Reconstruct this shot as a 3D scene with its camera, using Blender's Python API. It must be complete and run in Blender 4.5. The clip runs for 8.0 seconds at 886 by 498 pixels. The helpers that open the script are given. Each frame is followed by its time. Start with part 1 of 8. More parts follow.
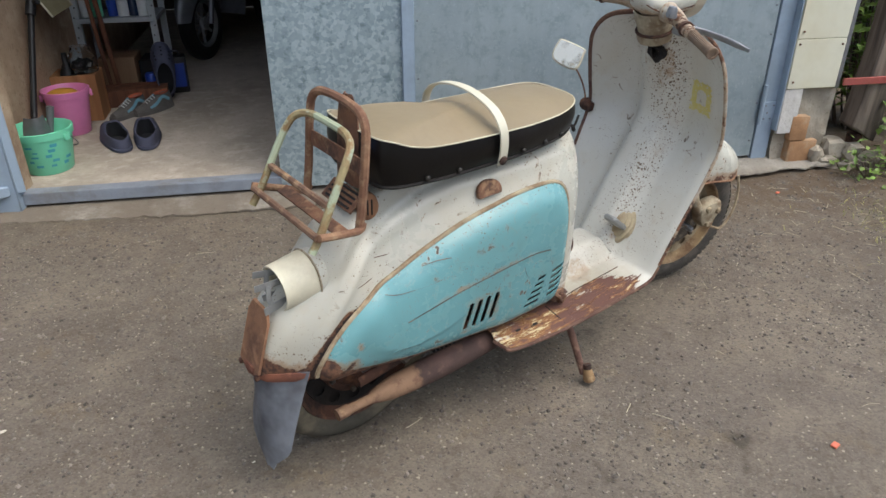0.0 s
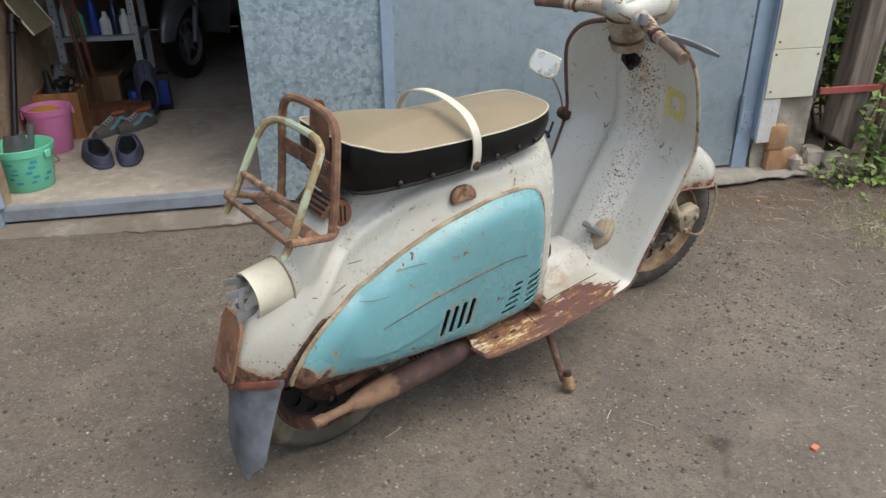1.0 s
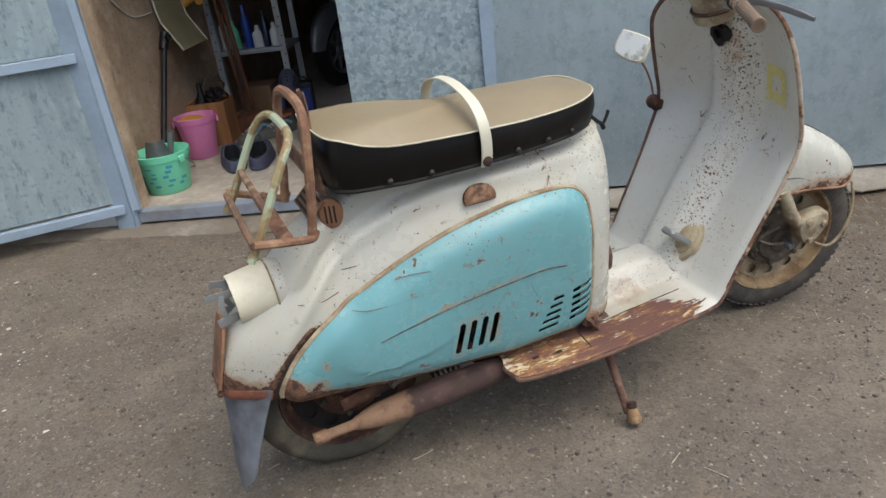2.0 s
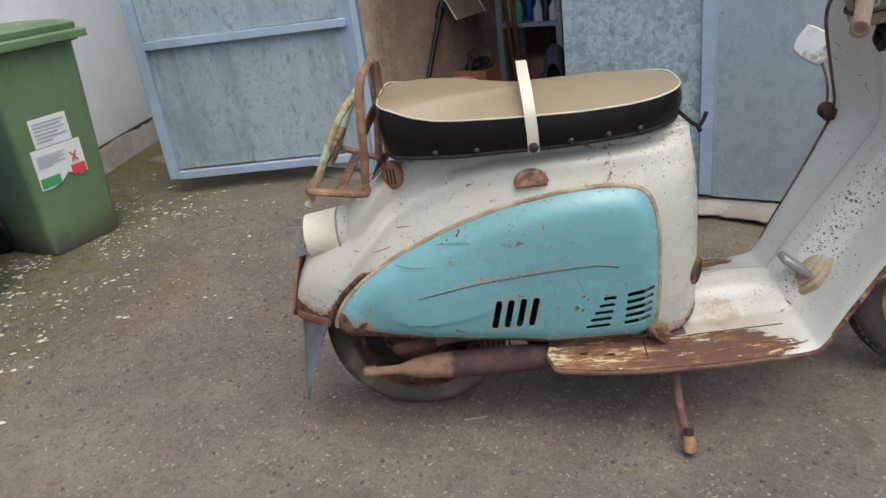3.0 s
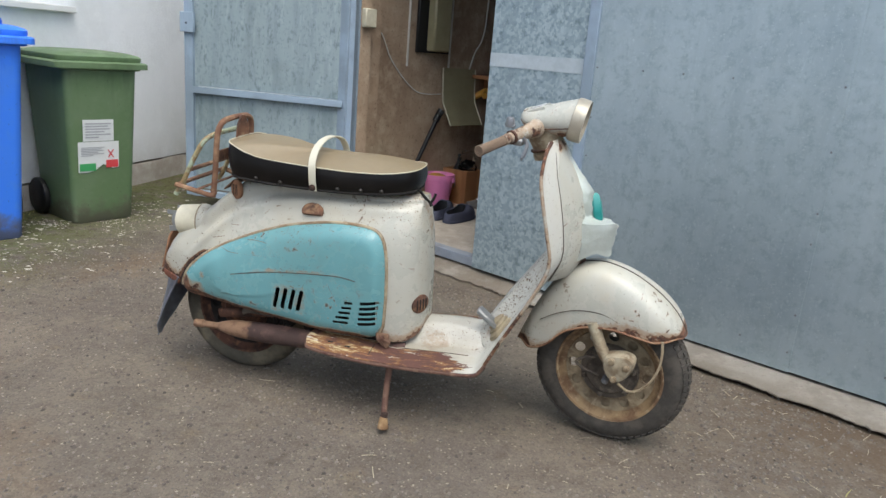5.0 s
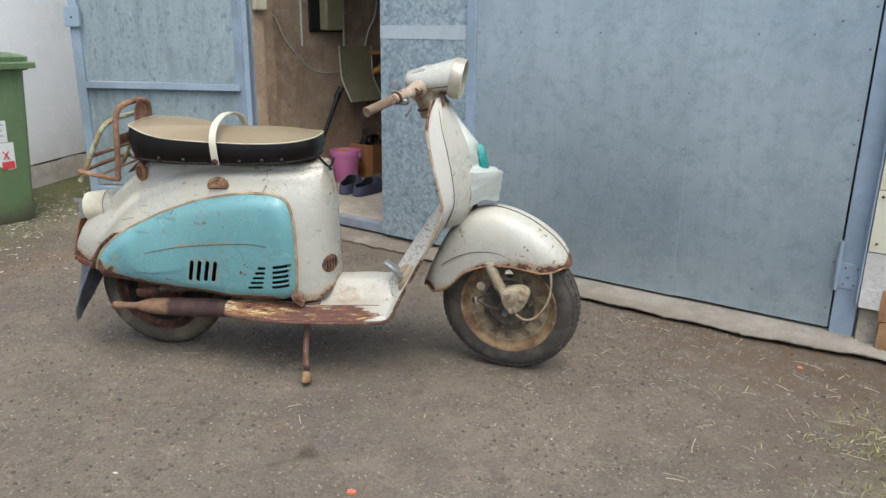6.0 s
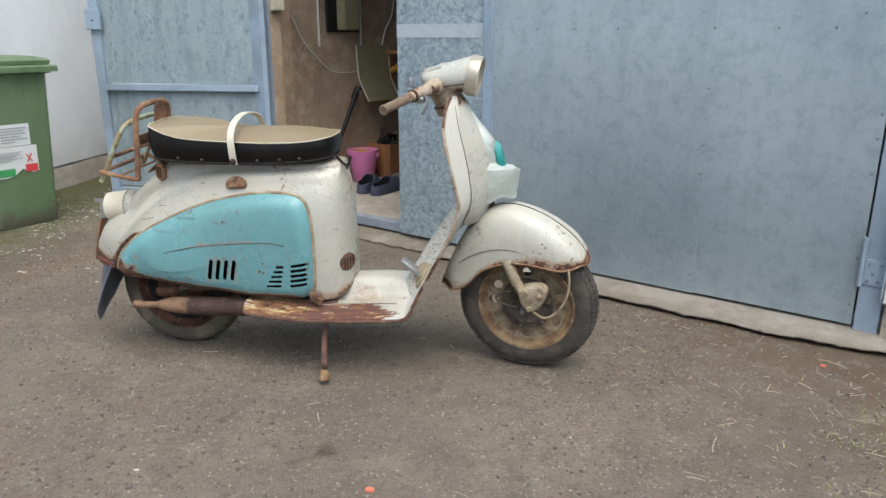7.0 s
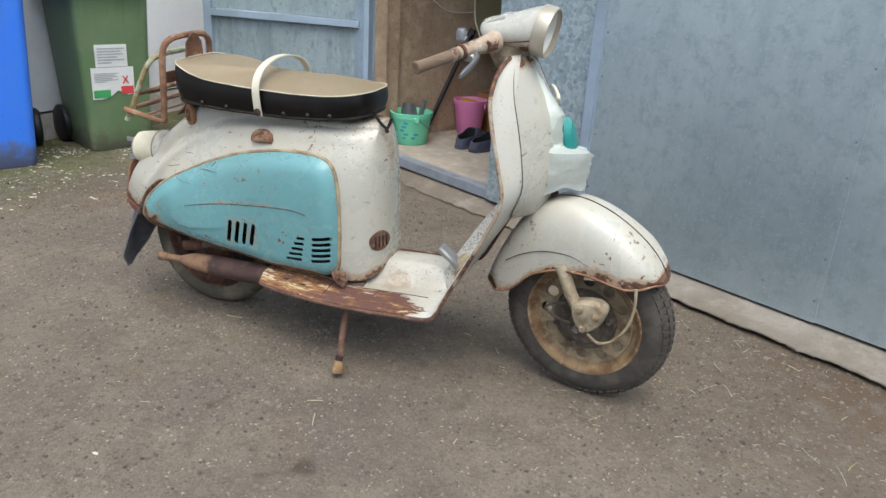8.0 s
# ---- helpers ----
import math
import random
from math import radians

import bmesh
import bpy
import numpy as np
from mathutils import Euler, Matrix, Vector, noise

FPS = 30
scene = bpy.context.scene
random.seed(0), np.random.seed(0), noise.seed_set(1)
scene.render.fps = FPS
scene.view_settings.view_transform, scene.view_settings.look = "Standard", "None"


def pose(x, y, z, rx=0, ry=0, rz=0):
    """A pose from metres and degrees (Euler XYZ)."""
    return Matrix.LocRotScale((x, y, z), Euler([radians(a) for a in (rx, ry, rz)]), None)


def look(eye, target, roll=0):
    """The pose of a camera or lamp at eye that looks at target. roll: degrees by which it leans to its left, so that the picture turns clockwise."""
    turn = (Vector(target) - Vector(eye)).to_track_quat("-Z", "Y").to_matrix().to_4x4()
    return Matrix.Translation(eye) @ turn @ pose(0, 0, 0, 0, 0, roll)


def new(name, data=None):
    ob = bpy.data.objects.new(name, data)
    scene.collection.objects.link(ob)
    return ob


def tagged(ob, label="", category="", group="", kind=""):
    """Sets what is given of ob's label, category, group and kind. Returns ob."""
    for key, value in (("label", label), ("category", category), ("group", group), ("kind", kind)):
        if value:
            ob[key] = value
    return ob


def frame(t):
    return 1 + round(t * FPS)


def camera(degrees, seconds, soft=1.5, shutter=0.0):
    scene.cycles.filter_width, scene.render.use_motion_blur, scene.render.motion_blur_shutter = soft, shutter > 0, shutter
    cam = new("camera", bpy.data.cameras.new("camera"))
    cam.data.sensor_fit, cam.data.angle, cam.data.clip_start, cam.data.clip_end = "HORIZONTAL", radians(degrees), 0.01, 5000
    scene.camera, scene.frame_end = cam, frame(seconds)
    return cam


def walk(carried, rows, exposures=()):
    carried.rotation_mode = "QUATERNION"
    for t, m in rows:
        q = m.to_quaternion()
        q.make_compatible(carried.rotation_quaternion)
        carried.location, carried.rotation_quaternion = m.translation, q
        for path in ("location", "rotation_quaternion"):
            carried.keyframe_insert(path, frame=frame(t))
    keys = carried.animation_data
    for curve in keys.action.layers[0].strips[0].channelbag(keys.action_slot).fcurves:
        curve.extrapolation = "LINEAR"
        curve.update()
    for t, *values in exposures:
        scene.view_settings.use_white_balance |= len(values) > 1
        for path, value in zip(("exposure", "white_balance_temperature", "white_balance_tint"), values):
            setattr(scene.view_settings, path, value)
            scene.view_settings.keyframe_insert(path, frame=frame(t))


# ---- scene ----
cam = camera(63.4, 8.0)
PATH = [
    (0, (-1.277, -1.22, 1.213), (-0.181, 0.163, 0.272), -0.2),
    (0.5, (-1.257, -1.235, 1.188), (-0.12, 0.142, 0.289), -0.2),
    (1, (-1.257, -1.251, 1.188), (-0.127, 0.136, 0.293), -0.6),
    (1.2, (-1.245, -1.291, 1.159), (-0.202, 0.221, 0.368), -1.9),
    (2.3, (-0.689, -1.344, 1.057), (-0.151, 0.381, 0.202), -7.4),
    (2.5, (-0.595, -1.389, 1.029), (-0.195, 0.383, 0.193), -6.6),
    (3, (-0.356, -1.493, 1.057), (-0.561, 0.327, 0.253), -7.7),
    (3.5, (-0.051, -1.552, 1.019), (-0.387, 0.253, 0.226), -6.0),
    (4, (0.215, -1.647, 1.072), (-0.285, 0.12, 0.281), -4.0),
    (4.5, (0.426, -1.83, 1.089), (-0.316, -0.076, 0.476), -1.0),
    (5, (0.515, -2.054, 1.07), (0.077, -0.175, 0.543), 4.6),
    (5.2, (0.543, -2.152, 1.049), (0.154, -0.271, 0.492), 2.5),
    (6.3, (0.62, -2.229, 1.039), (0.413, -0.322, 0.471), 0.9),
    (6.5, (0.619, -2.236, 1.047), (0.405, -0.328, 0.485), 0.7),
    (7, (0.617, -2.218, 1.034), (0.342, -0.32, 0.465), -0.0),
    (7.5, (0.72, -2.024, 1.031), (0.262, -0.18, 0.407), 0.0),
    (8, (0.78, -1.772, 1.045), (0.155, -0.017, 0.318), 3.3),
]
walk(cam, [(t, look(eye, target, roll)) for t, eye, target, roll in PATH],
     [(0.0, 1.0, 6450, 6), (1.2, 1.0, 6450, 6), (2.4, 0.92, 6400, 6), (3.5, 0.90, 6400, 6), (5.0, 0.98, 6350, 5), (6.5, 1.10, 6400, 5), (8.0, 1.10, 6350, 5)])


# ---- light: an overcast day ----
world = bpy.data.worlds.new("overcast")
scene.world = world
world.use_nodes = True
wn, wl = world.node_tree.nodes, world.node_tree.links
wn.clear()
sky = wn.new("ShaderNodeTexSky")
sky.sky_type, sky.sun_disc = "NISHITA", False
sky.sun_elevation, sky.sun_rotation = radians(64), radians(153)
sky.air_density, sky.dust_density, sky.ozone_density = 1.0, 4.0, 1.0
veil = wn.new("ShaderNodeHueSaturation")
veil.inputs["Saturation"].default_value = 0.85
bg = wn.new("ShaderNodeBackground")
bg.inputs["Strength"].default_value = 0.138
wo = wn.new("ShaderNodeOutputWorld")
wl.new(sky.outputs[0], veil.inputs["Color"])
wl.new(veil.outputs[0], bg.inputs["Color"])
wl.new(bg.outputs[0], wo.inputs["Surface"])
sun_data = bpy.data.lights.new("sun", "SUN")
sun_data.energy, sun_data.angle, sun_data.color = 0.75, radians(60), (1.0, 0.99, 0.97)
sun = new("sun", sun_data)
sun.matrix_basis = look((1.1, -2.2, 5.0), (0.0, 0.0, 0.0))


# ---- materials ----
def srgb(r, g, b):
    return tuple((c / 255 / 12.92 if c / 255 <= 0.04045 else ((c / 255 + 0.055) / 1.055) ** 2.4) for c in (r, g, b)) + (1.0,)


def grey(v, tint=(1, 1, 1)):
    return (v * tint[0], v * tint[1], v * tint[2], 1.0)


class Mat:
    """A node material made layer by layer: base colour, patches over it, roughness and relief."""

    def __init__(self, name, base, rough=0.6, metal=0.0, spec=0.5):
        self.m = bpy.data.materials.new(name)
        self.m.use_nodes = True
        self.nt = self.m.node_tree
        self.n, self.l = self.nt.nodes, self.nt.links
        self.b = self.n["Principled BSDF"]
        self.b.inputs["Metallic"].default_value = metal
        self.b.inputs["Specular IOR Level"].default_value = spec
        self.co = self.n.new("ShaderNodeTexCoord").outputs["Object"]
        rgb = self.n.new("ShaderNodeRGB")
        rgb.outputs[0].default_value = base
        self.col = rgb.outputs[0]
        val = self.n.new("ShaderNodeValue")
        val.outputs[0].default_value = rough
        self.rough = val.outputs[0]
        self.metal = None
        self.height = None

    def noise(self, scale, detail=4, rough=0.6, stretch=None, seed=0.0, warp=0.0):
        t = self.n.new("ShaderNodeTexNoise")
        t.inputs["Scale"].default_value, t.inputs["Detail"].default_value, t.inputs["Roughness"].default_value = scale, detail, rough
        t.inputs["Distortion"].default_value = warp
        mp = self.n.new("ShaderNodeMapping")
        mp.inputs["Location"].default_value = (seed, seed * 0.7, seed * 1.3)
        mp.inputs["Scale"].default_value = stretch or (1, 1, 1)
        self.l.new(self.co, mp.inputs["Vector"])
        self.l.new(mp.outputs[0], t.inputs["Vector"])
        return t.outputs["Fac"]

    def cells(self, scale, out="Color", feature="F1", stretch=None, rnd=1.0):
        t = self.n.new("ShaderNodeTexVoronoi")
        t.feature = feature
        t.inputs["Scale"].default_value, t.inputs["Randomness"].default_value = scale, rnd
        mp = self.n.new("ShaderNodeMapping")
        mp.inputs["Scale"].default_value = stretch or (1, 1, 1)
        self.l.new(self.co, mp.inputs["Vector"])
        self.l.new(mp.outputs[0], t.inputs["Vector"])
        return t.outputs[out]

    def ramp(self, fac, lo, hi):
        r = self.n.new("ShaderNodeMapRange")
        r.interpolation_type = "SMOOTHSTEP"
        r.inputs["From Min"].default_value, r.inputs["From Max"].default_value = lo, hi
        self.l.new(fac, r.inputs["Value"])
        return r.outputs["Result"]

    def math(self, op, a, b=None):
        m = self.n.new("ShaderNodeMath")
        m.operation, m.use_clamp = op, op in ("ADD", "MULTIPLY", "SUBTRACT", "MAXIMUM")
        for i, v in enumerate((a, b)):
            if v is None:
                continue
            if isinstance(v, (int, float)):
                m.inputs[i].default_value = v
            else:
                self.l.new(v, m.inputs[i])
        return m.outputs[0]

    def attr(self, name):
        a = self.n.new("ShaderNodeAttribute")
        a.attribute_name = name
        return a.outputs["Fac"]

    def axis(self, which):
        s = self.n.new("ShaderNodeSeparateXYZ")
        self.l.new(self.co, s.inputs[0])
        return s.outputs["XYZ".index(which)]

    def over(self, fac, colour, amount=1.0, rough=None, blend="MIX"):
        x = self.n.new("ShaderNodeMix")
        x.data_type, x.blend_type = "RGBA", blend
        f = self.math("MULTIPLY", fac, amount)
        self.l.new(f, x.inputs["Factor"])
        self.l.new(self.col, x.inputs[6])
        if isinstance(colour, tuple):
            x.inputs[7].default_value = colour
        else:
            self.l.new(colour, x.inputs[7])
        self.col = x.outputs[2]
        if rough is not None:
            y = self.n.new("ShaderNodeMix")
            self.l.new(f, y.inputs["Factor"])
            self.l.new(self.rough, y.inputs[2])
            y.inputs[3].default_value = rough
            self.rough = y.outputs[0]
        return self

    def vary(self, amount, key="random"):
        """Lightens or darkens whole pieces."""
        o = self.n.new("ShaderNodeObjectInfo").outputs["Random"] if key == "random" else self.n.new("ShaderNodeNewGeometry").outputs["Random Per Island"]
        h = self.n.new("ShaderNodeHueSaturation")
        r = self.n.new("ShaderNodeMapRange")
        r.inputs["To Min"].default_value, r.inputs["To Max"].default_value = 1 - amount, 1 + amount
        self.l.new(o, r.inputs["Value"])
        self.l.new(r.outputs[0], h.inputs["Value"])
        self.l.new(self.col, h.inputs["Color"])
        self.col = h.outputs[0]
        return self

    def relief(self, fac, depth):
        h = self.math("MULTIPLY", fac, 1.0)
        b = self.n.new("ShaderNodeBump")
        b.inputs["Distance"].default_value = depth
        b.inputs["Strength"].default_value = 0.8
        self.l.new(h, b.inputs["Height"])
        if self.height is not None:
            self.l.new(self.height, b.inputs["Normal"])
        self.height = b.outputs[0]
        return self

    def done(self):
        self.l.new(self.col, self.b.inputs["Base Color"])
        self.l.new(self.rough, self.b.inputs["Roughness"])
        if self.height is not None:
            self.l.new(self.height, self.b.inputs["Normal"])
        return self.m


RUST, RUST_DARK, RUST_PALE = srgb(118, 84, 64), srgb(66, 47, 41), srgb(152, 122, 92)


def rusty_paint(name, base, rough, spots, speck=0.3, dirt=srgb(176, 160, 130), flakes=False):
    """Old enamel: faded patches, grime, small chips, rust pits, and bare rust where the 'worn' mask says so."""
    a = Mat(name, base, rough)
    a.over(a.ramp(a.noise(5, 4), 0.42, 0.7), dirt, 0.20, rough + 0.15)
    a.over(a.ramp(a.noise(2.2, 3, seed=4), 0.45, 0.75), dirt, 0.16)
    a.over(a.ramp(a.noise(14, 5, 0.7, seed=14), 0.52, 0.72), dirt, 0.22, rough + 0.2)
    a.over(a.ramp(a.noise(150, 2, seed=2), 0.62, 0.75), dirt, 0.14)
    worn = a.attr("worn")
    # clouds in which the small chips gather
    cloud = a.math("ADD", a.math("MULTIPLY", a.ramp(a.noise(4.5, 4, 0.6, seed=12), 0.36, 0.68), 0.07 + 0.12 * speck), a.math("MULTIPLY", worn, 0.16))
    cloud = a.math("ADD", cloud, a.math("MULTIPLY", a.attr("specks"), 0.16))
    # round chips: cells gated by chance, larger and more of them inside the clouds
    chance = a.n.new("ShaderNodeSeparateColor")
    a.l.new(a.cells(150, "Color"), chance.inputs[0])
    key = a.math("ADD", a.math("MULTIPLY", a.cells(150, "Distance"), 0.62), a.math("MULTIPLY", chance.outputs[0], 0.38))
    limit = a.math("ADD", 0.030 + 0.06 * speck, a.math("MULTIPLY", cloud, 1.30))
    fine = a.math("SUBTRACT", a.math("ADD", limit, 0.5), a.math("ADD", key, a.math("MULTIPLY", a.noise(320, 2, seed=6), 0.10)))
    key2 = a.math("ADD", a.math("MULTIPLY", a.cells(290, "Distance"), 0.62), a.math("MULTIPLY", chance.outputs[1], 0.40))
    small = a.math("SUBTRACT", a.math("ADD", limit, 0.5), key2)
    a.over(a.ramp(small, 0.44, 0.48), srgb(112, 88, 64), 0.75, 0.9)
    a.over(a.ramp(fine, 0.40, 0.45), srgb(150, 132, 106), 0.5, 0.8)
    a.over(a.ramp(fine, 0.435, 0.46), srgb(84, 64, 48), 0.85, 0.9)
    pits = a.noise(44, 4, 0.6, seed=7, warp=0.8)
    where = a.ramp(a.noise(6, 3, seed=1), 0.45, 0.65)
    a.over(a.math("MULTIPLY", a.ramp(pits, 0.68 - spots, 0.78 - spots), where), RUST_PALE, 0.55, 0.8)
    a.over(a.math("MULTIPLY", a.ramp(pits, 0.745 - spots, 0.765 - spots), where), RUST_DARK, 0.9, 0.9)
    n1 = a.noise(22, 7, 0.7, seed=9)
    base_w = a.math("ADD", a.math("MULTIPLY", worn, 0.62), a.math("MULTIPLY", n1, 0.6))
    a.over(a.ramp(base_w, 0.50, 0.66), RUST_PALE, 0.7, 0.8)
    bare = a.ramp(base_w, 0.665, 0.695)
    flake = a.noise(70, 4, 0.6, seed=3)
    rust_mix = a.n.new("ShaderNodeMix")
    rust_mix.data_type = "RGBA"
    a.l.new(a.ramp(flake, 0.35, 0.65), rust_mix.inputs["Factor"])
    rust_mix.inputs[6].default_value, rust_mix.inputs[7].default_value = RUST_DARK, RUST
    a.over(bare, rust_mix.outputs[2], 1.0, 0.9)
    if flakes:
        # patchy grey-beige tone over the floor
        a.over(a.math("MULTIPLY", a.attr("greyed_floor"), a.ramp(a.noise(7, 6, 0.7, seed=37, stretch=(0.5, 1, 1)), 0.28, 0.6)), srgb(152, 145, 130), 0.75, 0.5)
        # paint coming off in strips along the floor's outer edge
        long = a.noise(30, 6, 0.7, seed=17, stretch=(0.22, 1.0, 0.6))
        zone = a.ramp(a.math("ADD", a.math("MULTIPLY", a.attr("flake"), 0.7), a.math("MULTIPLY", long, 0.9)), 0.74, 0.77)
        a.over(zone, srgb(92, 62, 54), 1.0, 0.85)
        f2 = a.noise(48, 6, 0.75, seed=23, stretch=(0.24, 1.0, 0.6))
        lobe = a.attr("lobe")
        a.over(a.math("MULTIPLY", zone, a.ramp(a.math("ADD", f2, a.math("MULTIPLY", lobe, 0.07)), 0.50, 0.60)), srgb(138, 98, 60), 0.9, 0.8)
        a.over(a.math("MULTIPLY", zone, a.ramp(a.math("ADD", f2, a.math("MULTIPLY", lobe, 0.045)), 0.60, 0.63)), srgb(198, 180, 140), 0.95, 0.7)
        a.over(a.math("MULTIPLY", zone, a.ramp(a.noise(40, 6, 0.75, seed=29, stretch=(0.2, 1, 0.6)), 0.60, 0.63)), srgb(192, 186, 172), 0.9, 0.6)
        a.over(a.math("MULTIPLY", zone, a.ramp(a.noise(24, 6, 0.7, seed=31, stretch=(0.2, 1, 0.6)), 0.56, 0.62)), srgb(60, 42, 38), 0.9, 0.9)
        a.relief(a.math("SUBTRACT", 1.0, a.math("MULTIPLY", zone, a.ramp(f2, 0.62, 0.5))), 0.002)
    a.relief(a.math("SUBTRACT", 1.0, bare), 0.0012)
    a.relief(a.noise(9, 2, seed=5), 0.004)
    return a.done()


def rust(name, base=RUST, dark=RUST_DARK, pale=RUST_PALE, scale=1.0, paint=None, keep=0.0):
    a = Mat(name, base, 0.88)
    a.over(a.ramp(a.noise(18 * scale, 5, 0.65), 0.38, 0.62), dark, 0.85)
    a.over(a.ramp(a.noise(42 * scale, 4, 0.6, seed=3), 0.52, 0.7), pale, 0.7)
    if paint:
        a.over(a.ramp(a.noise(9 * scale, 5, 0.6, seed=8), 0.62 - keep, 0.68 - keep), paint, 0.9, 0.6)
    a.relief(a.noise(160 * scale, 4, 0.7), 0.0015)
    return a.done()


def plain(name, base, rough=0.6, var=0.15, scale=12, metal=0.0, bump=0.0, dirt=None, dirt_amt=0.3, spec=0.5):
    a = Mat(name, base, rough, metal, spec)
    dark = tuple(c * (1 - 2 * var) for c in base[:3]) + (1.0,)
    a.over(a.ramp(a.noise(scale, 5), 0.35, 0.7), dark, 0.7)
    a.over(a.ramp(a.noise(scale * 7, 3, seed=2), 0.45, 0.75), dark, 0.5)
    if dirt:
        a.over(a.ramp(a.noise(scale * 0.4, 5, 0.65, seed=5), 0.45, 0.65), dirt, dirt_amt, min(1.0, rough + 0.2))
    if bump:
        a.relief(a.noise(scale * 6, 4, 0.65, seed=1), bump)
    return a.done()


M_WHITE = rusty_paint("white_enamel", srgb(179, 179, 170), 0.27, 0.11, 0.27)
M_SHIELD = rusty_paint("white_enamel_flaking", srgb(196, 195, 187), 0.30, 0.085, 0.2, flakes=True)
M_BLUE = rusty_paint("turquoise_enamel", srgb(105, 154, 160), 0.26, 0.13, 0.2, dirt=srgb(94, 124, 122))
M_RUST = rust("rust")
M_GREENPIPE = rust("faded_green_paint_on_tube", base=srgb(152, 140, 104), dark=srgb(124, 98, 66), paint=srgb(166, 178, 152), keep=0.15)
M_RUST_DARK = rust("dark_oily_rust", srgb(84, 56, 44), srgb(40, 30, 27), srgb(120, 84, 60))
M_MUFFLER = Mat("muffler_rust", srgb(82, 62, 57), 0.88)
M_MUFFLER.over(M_MUFFLER.ramp(M_MUFFLER.noise(12, 5, 0.65), 0.38, 0.62), srgb(57, 43, 40), 0.8)
M_MUFFLER.over(M_MUFFLER.ramp(M_MUFFLER.noise(36, 4, 0.6, seed=3), 0.52, 0.7), srgb(104, 80, 70), 0.6)
bare_tail = M_MUFFLER.ramp(M_MUFFLER.math("ADD", M_MUFFLER.math("MULTIPLY", M_MUFFLER.attr("tan"), 0.7), M_MUFFLER.math("MULTIPLY", M_MUFFLER.noise(16, 6, 0.7, seed=6), 0.5)), 0.52, 0.62)
M_MUFFLER.over(bare_tail, srgb(132, 104, 82), 0.95)
M_MUFFLER.over(M_MUFFLER.math("MULTIPLY", bare_tail, M_MUFFLER.ramp(M_MUFFLER.noise(30, 5, 0.7, seed=9), 0.48, 0.66)), srgb(98, 72, 58), 0.8)
M_MUFFLER = M_MUFFLER.relief(M_MUFFLER.noise(110, 4, 0.7), 0.0015).done()
M_TAN_RUST = rust("tan_rust", srgb(126, 98, 77), srgb(88, 64, 52), srgb(160, 132, 102), 0.8)
M_ORANGE_RUST = rust("orange_brown_rust", srgb(138, 100, 74), srgb(96, 68, 53), srgb(160, 120, 92), 0.7)
M_RACK = rust("tube_rust", srgb(142, 109, 84), srgb(104, 72, 56), srgb(168, 142, 112), 0.8)
M_REDLIP = rust("red_brown_rust", srgb(126, 78, 58), srgb(92, 56, 46), srgb(150, 104, 80), 0.7)
M_TORN = rust("dark_bare_rust", srgb(50, 36, 30), srgb(30, 23, 21), srgb(84, 60, 46), 1.4)
M_TRIM = rust("brown_edge_trim", srgb(104, 78, 66), srgb(78, 52, 46), srgb(136, 110, 92))
M_BEAD = rust("cream_brown_bead", srgb(164, 152, 128), srgb(120, 96, 72), srgb(176, 160, 132))
M_CREAM = plain("old_cream_plastic", srgb(206, 200, 178), 0.5, 0.08, 20, dirt=srgb(150, 128, 96))
M_CASTING = rust("grimy_cream_casting", srgb(160, 150, 128), srgb(108, 88, 66), srgb(178, 170, 150), 0.7)
M_RIM = rust("rusty_ochre_rim", srgb(146, 123, 92), srgb(100, 74, 54), srgb(168, 149, 121), 0.9)
M_DISC = rust("grimy_brown_disc", srgb(146, 132, 108), srgb(104, 86, 66), srgb(170, 156, 130), 0.9)
M_DRUM = rust("grimy_grey_drum", srgb(88, 80, 71), srgb(52, 45, 40), srgb(122, 112, 97), 0.9)
M_TYRE = plain("dusty_rubber", srgb(74, 71, 67), 0.9, 0.16, 45, bump=0.001, dirt=srgb(108, 101, 92), dirt_amt=0.35, spec=0.2)
M_TYRE_OLD = plain("old_rubber_sidewall", srgb(84, 81, 73), 0.9, 0.15, 14, bump=0.001, dirt=srgb(140, 130, 110), dirt_amt=0.5, spec=0.2)
# oily grime; also stands for shade in slots and in the rear wheel
M_DARK = plain("dark_grime_and_shade", srgb(30, 26, 24), 0.85, 0.25, 14, bump=0.002)
M_VINYL_TAN = plain("tan_vinyl", srgb(133, 119, 94), 0.45, 0.06, 7, bump=0.0008, dirt=srgb(132, 114, 88), dirt_amt=0.4)
M_VINYL_BLACK = plain("black_vinyl", srgb(13, 11, 11), 0.36, 0.2, 9, bump=0.0008, dirt=srgb(44, 40, 38), dirt_amt=0.3, spec=0.32)
M_STRAP = plain("cream_strap", srgb(200, 196, 178), 0.45, 0.04, 16, dirt=srgb(190, 178, 140), dirt_amt=0.4)
M_FLAP = plain("blue_grey_flap", srgb(132, 138, 148), 0.40, 0.14, 7, metal=0.3, bump=0.001, dirt=srgb(62, 62, 66), dirt_amt=0.8)
M_GALV_TRIM = plain("dull_zinc", srgb(150, 152, 152), 0.5, 0.1, 20, metal=0.5)
M_SILL = plain("blue_grey_threshold", srgb(144, 152, 164), 0.5, 0.12, 14, metal=0.15, dirt=srgb(112, 104, 94), dirt_amt=0.5)
M_STEEL = plain("grey_steel", srgb(140, 142, 146), 0.45, 0.1, 30, metal=0.7)
M_STUD = plain("dull_stud", srgb(48, 45, 42), 0.5, 0.1, 30, metal=0.4)
M_PIPING = plain("cream_piping", srgb(196, 190, 168), 0.5, 0.06, 16, dirt=srgb(140, 122, 90), dirt_amt=0.4)
